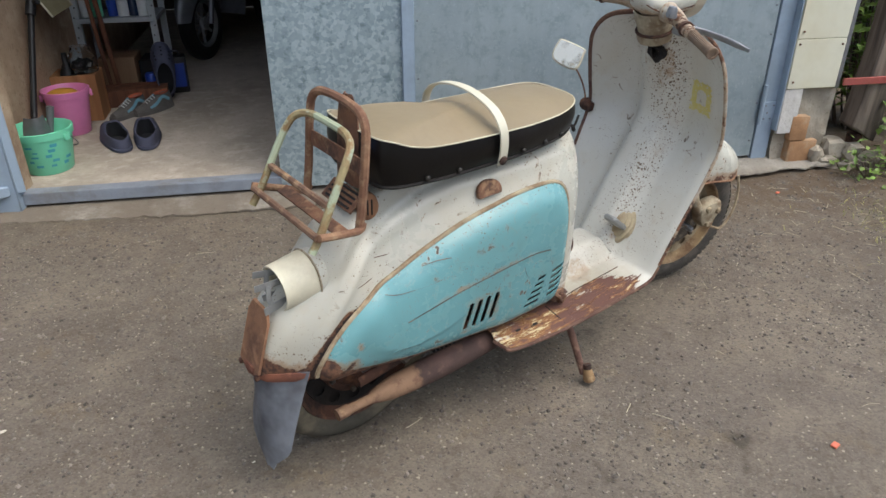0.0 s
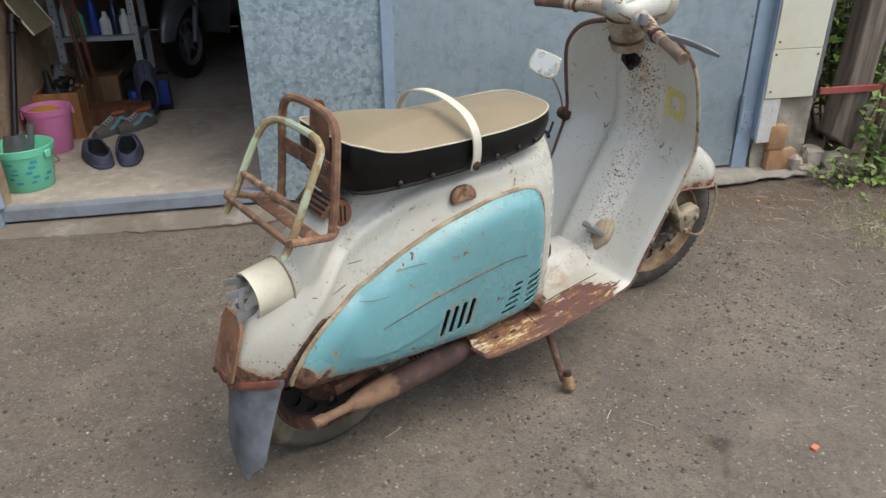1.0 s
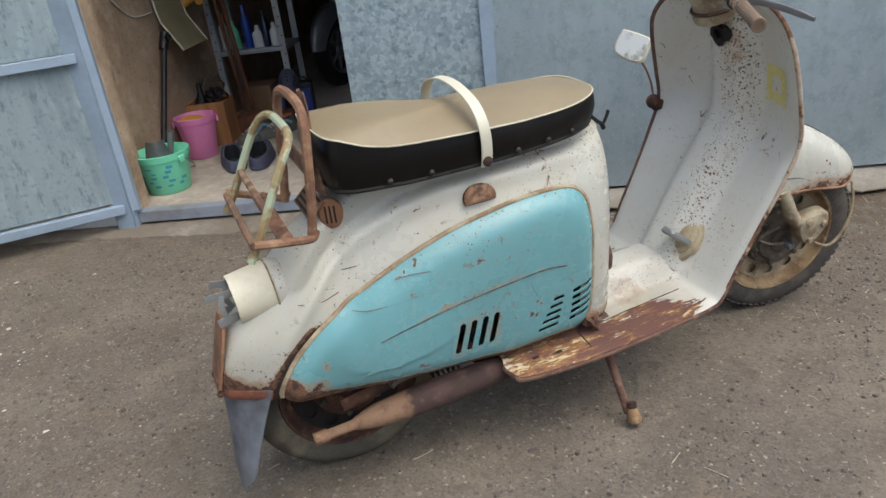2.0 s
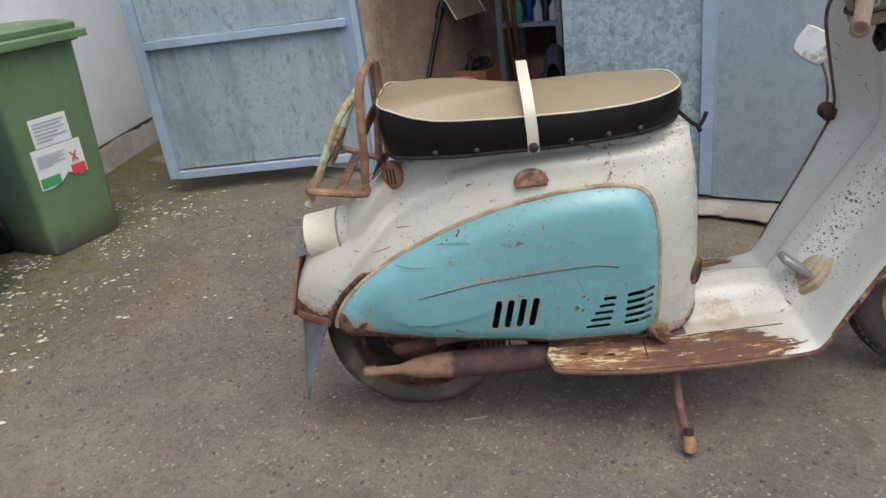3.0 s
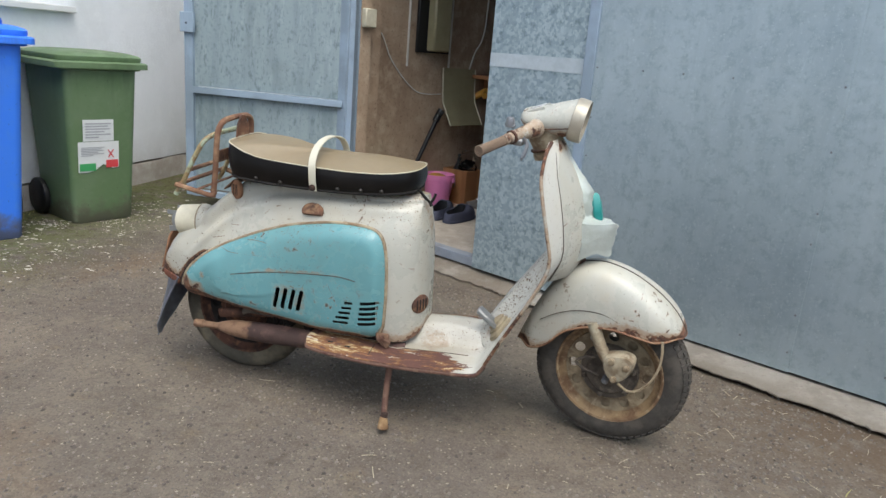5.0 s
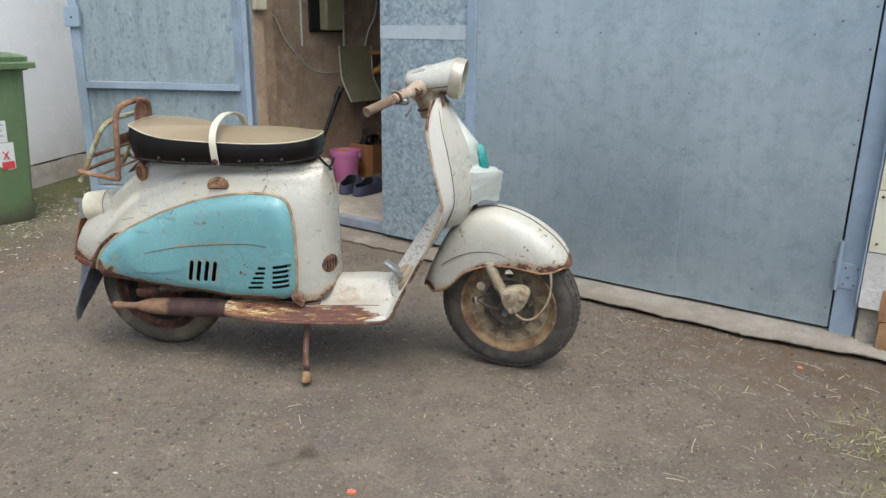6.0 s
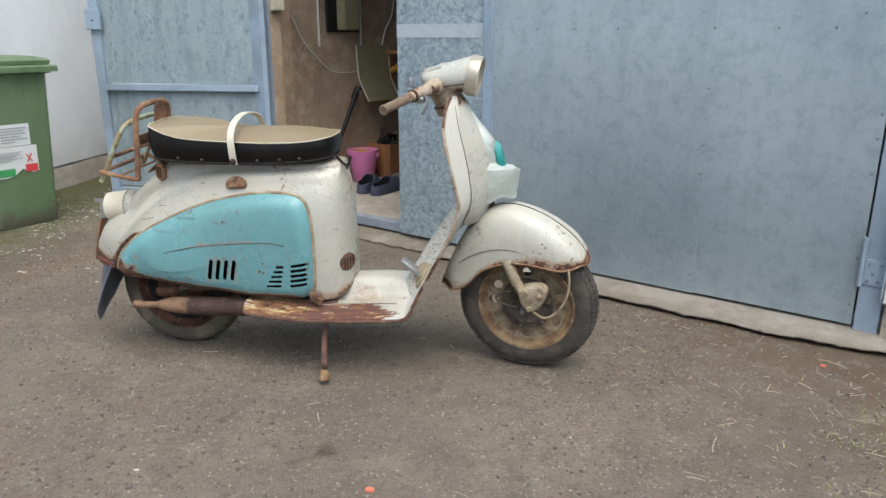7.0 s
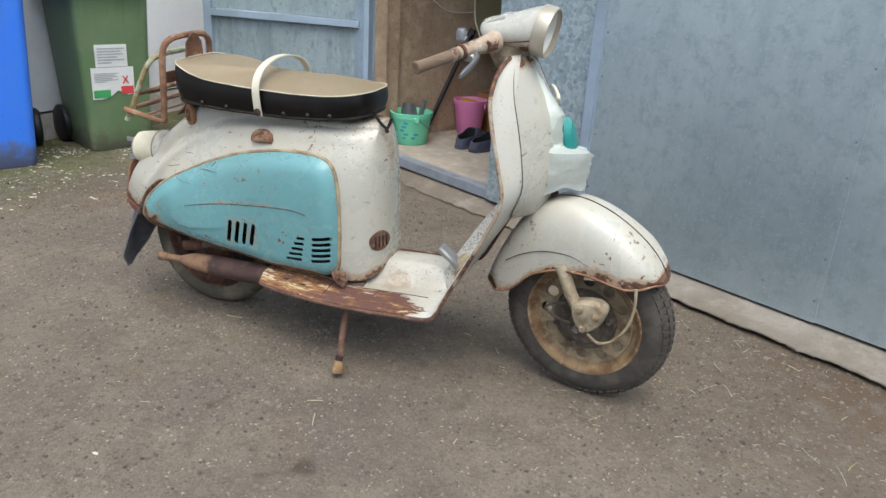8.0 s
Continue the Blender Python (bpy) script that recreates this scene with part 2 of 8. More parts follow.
M_BROWN_RUBBER = plain("brown_rubber_grip", srgb(112, 84, 70), 0.75, 0.15, 30, dirt=srgb(150, 124, 98), dirt_amt=0.5)
M_TAN_GRIP = plain("dusty_tan_grip", srgb(124, 105, 88), 0.8, 0.12, 30, dirt=srgb(120, 92, 70), dirt_amt=0.4)
M_FOIL = plain("crumpled_silver_foil", srgb(188, 195, 190), 0.36, 0.08, 14, metal=0.3, bump=0.002, dirt=srgb(170, 176, 160), dirt_amt=0.4)
M_TEAL = plain("teal_plastic", srgb(40, 138, 134), 0.45, 0.08, 20)
M_LAMPRIM = plain("tarnished_chrome", srgb(172, 165, 150), 0.30, 0.10, 11, metal=0.25, dirt=srgb(146, 128, 102), dirt_amt=0.5)
M_BOOT = plain("crumpled_beige_boot", srgb(176, 162, 134), 0.85, 0.2, 22, bump=0.003, dirt=srgb(122, 92, 62), dirt_amt=0.7)
M_OCHRE = rust("ochre_dusty_rust", srgb(142, 115, 82), srgb(104, 76, 52), srgb(166, 142, 108), 0.8)
M_MIRROR = Mat("mirror_glass", grey(0.74, (1.0, 0.99, 0.93)), 0.05, 1.0)
M_MIRROR = M_MIRROR.over(M_MIRROR.ramp(M_MIRROR.noise(26, 5, 0.65, seed=2), 0.5, 0.7), srgb(150, 138, 108), 0.7, 0.5).done()
M_REFLECTOR = plain("white_lamp_bowl", srgb(216, 216, 208), 0.25, 0.04, 10)
M_YELLOW = Mat("faded_yellow_print", srgb(198, 186, 112), 0.5)
M_YELLOW = M_YELLOW.over(M_YELLOW.ramp(M_YELLOW.noise(60, 4), 0.46, 0.66), srgb(200, 194, 150), 0.7).done()


def galvanised(name, dark, light, mid, contrast):
    a = Mat(name, mid, 0.46, 0.34)
    c = a.cells(70, "Color")
    sep = a.n.new("ShaderNodeSeparateColor")
    a.l.new(c, sep.inputs[0])
    big = a.noise(11, 5, 0.7, stretch=(1, 1, 0.55))
    fac = a.ramp(a.math("ADD", a.math("MULTIPLY", sep.outputs[0], 0.42), a.math("MULTIPLY", big, 0.75)), 0.40, 0.80)
    a.over(fac, light, contrast, 0.5)
    a.over(a.ramp(a.noise(34, 5, 0.7, seed=3), 0.52, 0.66), dark, contrast)
    a.over(a.ramp(a.noise(3, 4, 0.6, seed=6, stretch=(1, 1, 0.3)), 0.45, 0.7), dark, 0.35, 0.6)
    a.over(a.ramp(a.noise(120, 2, seed=8), 0.7, 0.8), light, 0.5)
    a.relief(a.noise(1.8, 2), 0.006)
    return a.done()


def dull_zinc_sheet():
    a = Mat("weathered_zinc_sheet", srgb(170, 184, 190), 0.37, 0.46)
    a.over(a.ramp(a.noise(1.6, 5, 0.65), 0.38, 0.68), srgb(148, 163, 171), 0.8)
    a.over(a.ramp(a.noise(9, 4, 0.6, seed=5, stretch=(1.6, 1.6, 0.16)), 0.45, 0.72), srgb(132, 147, 153), 0.28)
    a.over(a.ramp(a.noise(17, 7, 0.75, seed=8), 0.46, 0.66), srgb(136, 152, 158), 0.6)
    a.over(a.ramp(a.noise(26, 6, 0.75, seed=3), 0.50, 0.68), srgb(168, 181, 186), 0.42, 0.6)
    a.over(a.ramp(a.noise(60, 4, 0.7, seed=13, stretch=(1.2, 1.2, 0.7)), 0.56, 0.72), srgb(182, 196, 200), 0.5)
    a.over(a.ramp(a.noise(95, 2, 0.6, seed=17, stretch=(1.0, 1.0, 1.4)), 0.64, 0.74), srgb(196, 208, 210), 0.5)
    a.relief(a.noise(1.8, 2), 0.006)
    return a.done()


M_ZINC = dull_zinc_sheet()
M_ZINC_SPANGLE = galvanised("spangled_zinc_sheet", srgb(100, 120, 126), srgb(180, 194, 198), srgb(142, 158, 165), 0.72)
def streaked_zinc():
    a = Mat("streaked_zinc_sheet", srgb(146, 160, 164), 0.5, 0.1)
    a.over(a.ramp(a.noise(9, 5, 0.65, stretch=(1.5, 1.5, 0.14)), 0.44, 0.7), srgb(124, 140, 146), 0.7)
    a.over(a.ramp(a.noise(22, 4, 0.6, seed=4, stretch=(1.3, 1.3, 0.3)), 0.52, 0.7), srgb(168, 180, 184), 0.5)
    a.over(a.ramp(a.noise(46, 5, 0.7, seed=9), 0.52, 0.66), srgb(112, 129, 134), 0.65)
    a.over(a.ramp(a.noise(40, 5, 0.7, seed=15, stretch=(1.2, 1.2, 0.4)), 0.55, 0.66), srgb(98, 114, 119), 0.7)
    a.over(a.ramp(a.noise(3, 4, 0.6, seed=6), 0.5, 0.72), srgb(112, 126, 126), 0.5, 0.6)
    a.relief(a.noise(1.8, 2), 0.006)
    return a.done()


M_ZINC_LEAF = streaked_zinc()
M_FRAME = plain("pale_blue_frame_paint", srgb(148, 165, 182), 0.5, 0.07, 6, bump=0.0008, dirt=srgb(124, 138, 148), dirt_amt=0.6)
M_SMEAR = plain("white_smear", srgb(176, 186, 192), 0.6, 0.08, 30)


def asphalt():
    a = Mat("old_asphalt", srgb(110, 102, 92), 0.93, spec=0.25)
    a.over(a.ramp(a.noise(0.9, 5, 0.6), 0.4, 0.66), srgb(99, 91, 84), 0.8)
    a.over(a.ramp(a.noise(3.4, 5, 0.65, seed=3), 0.45, 0.66), srgb(125, 115, 102), 0.6)
    a.over(a.ramp(a.noise(2.1, 6, 0.7, seed=33), 0.52, 0.66), srgb(86, 79, 71), 0.6)
    a.over(a.ramp(a.noise(13, 5, 0.65, seed=8), 0.48, 0.66), srgb(92, 84, 75), 0.55)
    a.over(a.ramp(a.noise(38, 4, 0.65, seed=18), 0.52, 0.68), srgb(82, 75, 67), 0.45)
    a.over(a.ramp(a.noise(34, 4, 0.65, seed=28), 0.56, 0.70), srgb(134, 125, 113), 0.4)
    a.over(a.ramp(a.noise(5.5, 5, 0.7, seed=47), 0.55, 0.70), srgb(112, 99, 80), 0.5)
    grit = a.cells(190, "Distance")
    tone = a.cells(190, "Color")
    sep = a.n.new("ShaderNodeSeparateColor")
    a.l.new(tone, sep.inputs[0])
    a.over(a.ramp(sep.outputs[0], 0.55, 0.9), srgb(130, 121, 108), 0.25)
    a.over(a.ramp(sep.outputs[1], 0.6, 0.9), srgb(70, 63, 54), 0.3)
    a.over(a.ramp(sep.outputs[2], 0.986, 0.993), srgb(168, 160, 144), 0.6)
    a.over(a.ramp(a.noise(1.3, 4, 0.6, seed=21), 0.58, 0.70), srgb(110, 90, 68), 0.4)
    a.over(a.ramp(a.noise(4.2, 3, 0.5, seed=41), 0.70, 0.76), srgb(58, 53, 46), 0.7)
    moss = a.math("MULTIPLY", a.attr("moss"), a.ramp(a.noise(9, 6, 0.7, seed=11), 0.34, 0.54))
    a.over(moss, srgb(88, 94, 52), 0.8)
    a.over(a.math("MULTIPLY", a.attr("moss"), a.ramp(a.noise(24, 5, 0.7, seed=19), 0.52, 0.62)), srgb(58, 56, 38), 0.7)
    soil = a.math("MULTIPLY", a.attr("soil"), a.ramp(a.noise(12, 5, 0.7, seed=15), 0.3, 0.56))
    a.over(soil, srgb(88, 73, 57), 0.75)
    a.relief(a.math("SUBTRACT", 1.0, grit), 0.0022)
    a.relief(a.noise(60, 4, 0.7, seed=2), 0.0045)
    a.relief(a.noise(9, 5, 0.65, seed=4), 0.014)
    return a.done()


M_ASPHALT = asphalt()


def concrete(name, base, dark, light, scale=1.0, dirt=None):
    a = Mat(name, base, 0.9, spec=0.3)
    a.over(a.ramp(a.noise(2.5 * scale, 5, 0.65), 0.4, 0.66), dark, 0.7)
    a.over(a.ramp(a.noise(14 * scale, 5, 0.65, seed=4), 0.46, 0.7), light, 0.6)
    a.over(a.ramp(a.noise(90 * scale, 3, seed=6), 0.56, 0.7), dark, 0.6)
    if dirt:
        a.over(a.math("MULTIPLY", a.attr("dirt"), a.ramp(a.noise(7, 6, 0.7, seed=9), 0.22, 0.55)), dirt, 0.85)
    a.relief(a.noise(40 * scale, 5, 0.7, seed=1), 0.006)
    return a.done()


M_APRON = concrete("worn_concrete", srgb(152, 147, 138), srgb(118, 110, 100), srgb(168, 162, 152), dirt=srgb(108, 98, 86))
M_GFLOOR = concrete("dusty_garage_floor", srgb(182, 172, 159), srgb(148, 138, 125), srgb(200, 191, 179))
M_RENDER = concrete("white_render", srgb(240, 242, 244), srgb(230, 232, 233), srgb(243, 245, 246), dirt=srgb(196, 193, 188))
M_PLINTH = concrete("flaking_grey_plinth", srgb(196, 194, 189), srgb(158, 152, 144), srgb(212, 211, 207), dirt=srgb(132, 116, 98))
M_PLASTER = concrete("brown_stained_plaster", srgb(174, 152, 129), srgb(122, 100, 82), srgb(192, 174, 150), 0.8)
# a plaster copy, darkened for the shade deep in the garage
M_PLASTER_SHADE = concrete("shade_dark_plaster", srgb(84, 74, 66), srgb(60, 52, 47), srgb(102, 92, 82), 0.8)
M_BLOCKWALL = concrete("crumbling_block_wall", srgb(158, 150, 136), srgb(122, 110, 95), srgb(180, 174, 160))
M_BRICK = plain("orange_brick", srgb(170, 130, 94), 0.9, 0.14, 25, bump=0.004, dirt=srgb(170, 150, 124), dirt_amt=0.7)
M_BOARD = plain("cream_cement_board", srgb(212, 210, 190), 0.75, 0.05, 4, bump=0.001, dirt=srgb(190, 180, 146), dirt_amt=0.4)


def wood(name, base, dark, scale=1.0):
    a = Mat(name, base, 0.8)
    g = a.noise(26 * scale, 5, 0.6, stretch=(1, 1, 0.08), warp=0.4)
    a.over(a.ramp(g, 0.4, 0.62), dark, 0.8)
    a.over(a.ramp(a.noise(5 * scale, 4, seed=3), 0.45, 0.7), dark, 0.4)
    a.relief(g, 0.002)
    return a.done()


M_WOOD_GREY = wood("weathered_grey_wood", srgb(128, 116, 104), srgb(82, 72, 64))
M_WOOD_BROWN = wood("brown_wood", srgb(122, 78, 54), srgb(82, 50, 36))
M_PLY = wood("orange_plywood", srgb(172, 122, 80), srgb(140, 94, 60), 0.6)
M_CARD = wood("cardboard", srgb(150, 120, 92), srgb(128, 98, 74), 0.4)
M_RED = plain("faded_red_iron", srgb(160, 78, 72), 0.7, 0.15, 20, dirt=srgb(120, 84, 70))
def bin_plastic(name, base, faded, dark):
    """Moulded plastic with sun-faded clouds, dirty runs under the rim and splashed mud at the foot."""
    a = Mat(name, base, 0.42)
    a.over(a.ramp(a.noise(4, 4), 0.42, 0.7), faded, 0.5, 0.55)
    a.over(a.ramp(a.noise(26, 4, 0.6, seed=3), 0.5, 0.72), faded, 0.35)
    runs = a.math("MULTIPLY", a.ramp(a.axis("Z"), 0.45, 0.86), a.ramp(a.noise(16, 5, 0.6, seed=7, stretch=(1, 1, 0.12)), 0.46, 0.66))
    a.over(runs, dark, 0.28, 0.6)
    splash = a.ramp(a.math("SUBTRACT", a.math("MULTIPLY", a.noise(13, 6, 0.65, seed=11), 0.26), a.axis("Z")), -0.02, 0.09)
    a.over(splash, srgb(98, 94, 80), 0.8, 0.9)
    a.over(a.ramp(a.noise(60, 3, seed=5), 0.66, 0.72), dark, 0.4)
    return a.done()


M_BIN_BLUE = bin_plastic("blue_bin_plastic", srgb(56, 128, 246), srgb(78, 138, 232), srgb(36, 62, 120))
M_BIN_PRINT = plain("pale_blue_print", srgb(84, 148, 238), 0.5, 0.06, 30)
M_BIN_GREEN = bin_plastic("green_bin_plastic", srgb(94, 119, 82), srgb(112, 132, 102), srgb(56, 70, 48))
M_PAPER = plain("white_sticker", srgb(216, 218, 216), 0.6, 0.04, 20)
M_INK = plain("grey_print", srgb(172, 174, 176), 0.6, 0.08, 30)
M_STK_GREEN = plain("green_print", srgb(70, 160, 96), 0.5, 0.06, 20)
M_STK_RED = plain("red_print", srgb(206, 70, 74), 0.5, 0.06, 20)
M_WPAINT = plain("white_gloss_paint", srgb(232, 232, 230), 0.35, 0.03, 6)
M_CAP = plain("dark_olive_cloth", srgb(70, 60, 42), 0.95, 0.2, 22, bump=0.002)
M_PINK = plain("pink_plastic", srgb(224, 134, 184), 0.4, 0.05, 8)
M_MINT = plain("mint_plastic", srgb(118, 208, 172), 0.4, 0.05, 8)
M_PRINT = plain("faded_blue_print", srgb(64, 158, 172), 0.5, 0.08, 20)
M_ORANGE = plain("orange_plastic", srgb(206, 150, 60), 0.5, 0.1, 12)
M_NAVY = plain("navy_foam", srgb(70, 73, 92), 0.8, 0.1, 20)
# navy foam darkened for the shade inside the clogs
M_NAVY_IN = plain("shade_dark_lining", srgb(18, 19, 24), 0.9, 0.15, 20)
M_SHOE = plain("grey_mesh_fabric", srgb(104, 100, 96), 0.85, 0.14, 24, bump=0.001)
M_SHOE_BLUE = plain("pale_blue_fabric", srgb(128, 176, 196), 0.8, 0.1, 24)
M_SHOE_RED = plain("orange_lining", srgb(178, 92, 64), 0.85, 0.1, 24)
M_BLACK = plain("black_plastic", srgb(26, 26, 28), 0.5, 0.15, 14)
M_SHELF = plain("grey_slotted_steel", srgb(172, 177, 180), 0.5, 0.1, 14, metal=0.15)
M_CANBLUE = plain("blue_can", srgb(30, 62, 150), 0.3, 0.06, 20)
M_CLEAR = Mat("thin_clear_plastic", grey(0.9), 0.22)
M_CLEAR.b.inputs["Transmission Weight"].default_value = 1.0
M_CLEAR.b.inputs["IOR"].default_value = 1.12
M_CLEAR = M_CLEAR.done()
M_BOTTLE = plain("dark_bottle", srgb(24, 40, 66), 0.2, 0.1, 12)
M_SHIELDCARD = plain("beige_sheet_metal", srgb(150, 142, 112), 0.5, 0.08, 8, dirt=srgb(120, 108, 80))
M_CABLE = plain("white_cable", srgb(206, 204, 196), 0.5, 0.05, 12)
M_STRAW = plain("dry_straw", srgb(178, 169, 148), 0.9, 0.12, 30)
M_FLAKE = plain("white_petal", srgb(196, 190, 178), 0.9, 0.06, 30)
M_STONE = Mat("grit_stone", srgb(106, 99, 92), 0.9)
M_STONE = M_STONE.vary(0.55, "island").done()
M_LEAF = Mat("green_leaf", srgb(110, 138, 62), 0.5)
M_LEAF = M_LEAF.over(M_LEAF.ramp(M_LEAF.noise(9, 3), 0.4, 0.65), srgb(132, 152, 74), 0.7).vary(0.35, "island").done()
M_IVY = Mat("pale_ivy_leaf", srgb(132, 160, 84), 0.5).vary(0.25, "island").done()
M_GRASS = Mat("yellow_green_grass", srgb(132, 134, 84), 0.8)
M_GRASS = M_GRASS.over(M_GRASS.ramp(M_GRASS.noise(14, 3), 0.45, 0.65), srgb(168, 156, 100), 0.8).vary(0.3, "island").done()
M_GLASS = Mat("window_glass", srgb(60, 70, 72), 0.05, 0.0).done()


# ---- mesh helpers ----
def finish(name, bm, mat, smooth=40):
    bmesh.ops.recalc_face_normals(bm, faces=bm.faces)
    me = bpy.data.meshes.new(name)
    bm.to_mesh(me)
    bm.free()
    me.materials.append(mat)
    if smooth:
        me.shade_smooth()
        me.set_sharp_from_angle(angle=radians(smooth))
    return me


def thing(name, m, label, category, group="", kind=""):
    e = new(name)
    e.empty_display_size = 0.05
    e.matrix_basis = m
    return tagged(e, label, category, group, kind)


def part(name, bm, material, parent, label="", smooth=40):
    ob = new(name, finish(name, bm, material, smooth))
    ob.parent = parent
    return tagged(ob, label)


def solid(name, bm, material, label, category="", kind="", m=None, smooth=40, group=""):
    ob = new(name, finish(name, bm, material, smooth))
    if m is not None:
        ob.matrix_basis = m
    return tagged(ob, label, category, group, kind)


def box(bm, c, s, bevel=0.0, rot=None, seg=1):
    r = bmesh.ops.create_cube(bm, size=1.0)
    vs = r["verts"]
    m = Matrix.Translation(c) @ (rot or Matrix()) @ Matrix.Diagonal((*s, 1))
    bmesh.ops.transform(bm, matrix=m, verts=vs)
    if bevel:
        es = list({e for v in vs for e in v.link_edges})
        bmesh.ops.bevel(bm, geom=es, offset=bevel, segments=seg, profile=0.5, affect="EDGES")
    return bm


def boxes(*specs, bevel=0.0):
    bm = bmesh.new()
    for c, s in specs:
        box(bm, c, s, bevel)
    return bm


def ring_faces(bm, a, b, closed=True):
    n = len(a)
    for i in range(n if closed else n - 1):
        j = (i + 1) % n
        bm.faces.new((a[i], a[j], b[j], b[i]))


def loft(bm, rings, closed=True, cap0=True, cap1=True):
    vs = [[bm.verts.new(p) for p in r] for r in rings]
    for a, b in zip(vs, vs[1:]):
        ring_faces(bm, a, b, closed)
    if closed and cap0:
        bm.faces.new(vs[0])
    if closed and cap1:
        bm.faces.new(vs[-1])
    return vs


def smooth_line(pts, n=6, closed=False):
    """A Catmull-Rom line through the points."""
    p = [Vector(q) for q in pts]
    out, m = [], len(p)
    for i in range(m if closed else m - 1):
        if closed:
            a, b, c, d = p[(i - 1) % m], p[i], p[(i + 1) % m], p[(i + 2) % m]
        else:
            a, b, c, d = p[max(i - 1, 0)], p[i], p[i + 1], p[min(i + 2, m - 1)]
        for k in range(n):
            t = k / n
            out.append(0.5 * ((2 * b) + (c - a) * t + (2 * a - 5 * b + 4 * c - d) * t * t + (3 * b - a - 3 * c + d) * t ** 3))
    if not closed:
        out.append(p[-1])
    return out


def tube(bm, pts, r, seg=8, closed=False, flat=1.0, caps=True):
    """A tube along points; r is one radius or one for each point; flat squashes it along its binormal."""
    p = [Vector(q) for q in pts]
    n = len(p)
    rs = r if isinstance(r, (list, tuple)) else [r] * n
    rings, up = [], None
    for i in range(n):
        if closed:
            d = (p[(i + 1) % n] - p[i - 1]).normalized()
        else:
            d = (p[min(i + 1, n - 1)] - p[max(i - 1, 0)]).normalized()
        if up is None:
            up = Vector((0, 0, 1)) if abs(d.z) < 0.9 else Vector((1, 0, 0))
        side = d.cross(up).normalized()
        up = side.cross(d).normalized()
        rings.append([p[i] + rs[i] * (math.cos(a) * side * flat + math.sin(a) * up) for a in (2 * math.pi * k / seg for k in range(seg))])
    vs = loft(bm, rings, True, caps and not closed, caps and not closed)
    if closed:
        ring_faces(bm, vs[-1], vs[0])
    return bm


def cyl(bm, p0, p1, r0, r1=None, seg=16, caps=True):
    return tube(bm, [p0, p1], [r0, r0 if r1 is None else r1], seg, caps=caps)


def lathe(bm, prof, m=None, seg=32, cap0=False, cap1=False):
    """Turns (radius, height) pairs round the local z axis of m."""
    m = m or Matrix()
    rings = [[m @ Vector((r * math.cos(a), r * math.sin(a), h)) for a in (2 * math.pi * k / seg for k in range(seg))] for r, h in prof]
    return loft(bm, rings, True, cap0, cap1)


def aim(p, d):
    """A pose at p whose z axis points along d."""
    return Matrix.Translation(p) @ Vector(d).to_track_quat("Z", "Y").to_matrix().to_4x4()


def grid(bm, rows):
    vs = [[bm.verts.new(p) for p in r] for r in rows]
    for a, b in zip(vs, vs[1:]):
        ring_faces(bm, a, b, False)
    return vs


def thicken(bm, t):
    """Gives an open sheet a thickness t on the back of its normals."""
    bmesh.ops.recalc_face_normals(bm, faces=bm.faces)
    bm.normal_update()
    front = list(bm.faces)
    rim = [e for e in bm.edges if e.is_boundary]
    twin = {v: bm.verts.new(v.co - v.normal * t) for v in list(bm.verts)}
    for f in front:
        bm.faces.new([twin[v] for v in reversed(f.verts)])
    for e in rim:
        a, b = e.verts
        bm.faces.new((a, b, twin[b], twin[a]))
    return bm


def interp(table, x):
    for (a, va), (b, vb) in zip(table, table[1:]):
        if x <= b:
            return va + (vb - va) * max(0.0, min(1.0, (x - a) / (b - a)))
    return table[-1][1]


def step(lo, hi, x):
    t = max(0.0, min(1.0, (x - lo) / (hi - lo)))
    return t * t * (3 - 2 * t)


def mask(ob, name, fn):
    """A mask for a material, from a place in the object to 0..1."""
    a = ob.data.attributes.new(name, "FLOAT", "POINT")
    a.data.foreach_set("value", [max(0.0, min(1.0, fn(v.co))) for v in ob.data.vertices])
    return ob


# ---- the yard ----
# The garage front: s runs along it, d goes into the garage.
FACE = Matrix(((0.8803, 0.4744, 0, -0.0954), (-0.4744, 0.8803, 0, 1.2905), (0, 0, 1, 0), (0, 0, 0, 1)))


def facade(x, y):
    px, py = x + 0.0954, y - 1.2905
    return px * 0.8803 - py * 0.4744, px * 0.4744 + py * 0.8803


def ground_z(x, y):
    """The yard rises a little towards the house."""
    rise = 0.045 * step(0.9, 2.3, -0.8 * x + 0.6 * y)
    return rise + 0.006 * (noise.noise(Vector((x * 1.7, y * 1.7, 3.0))))


def axis_steps(near, far, fine):
    out, v, w = [], 0.0, fine
    while v < far:
        out.append(v)
        w = fine if v < near else w * 1.5
        v += w
    return out + [far]


bm = bmesh.new()
xs = sorted({-v for v in axis_steps(3.2, 900, 0.07)} | set(axis_steps(3.2, 900, 0.07)))
ys = sorted({-v for v in axis_steps(2.6, 900, 0.07)} | set(axis_steps(2.6, 900, 0.07)))
grid(bm, [[(x, y, ground_z(x, y)) for x in xs] for y in ys])
ground = solid("ground", bm, M_ASPHALT, "worn grey-brown asphalt yard with grit and straw", kind="structure", smooth=180)
mask(ground, "moss", lambda p: step(0.9, 0.1, p.x + 2.45) * step(-1.5, 0.3, p.y) + step(0.30, 0.0, math.hypot(p.x - 1.72, p.y + 0.50) - 0.08) * 0.6)
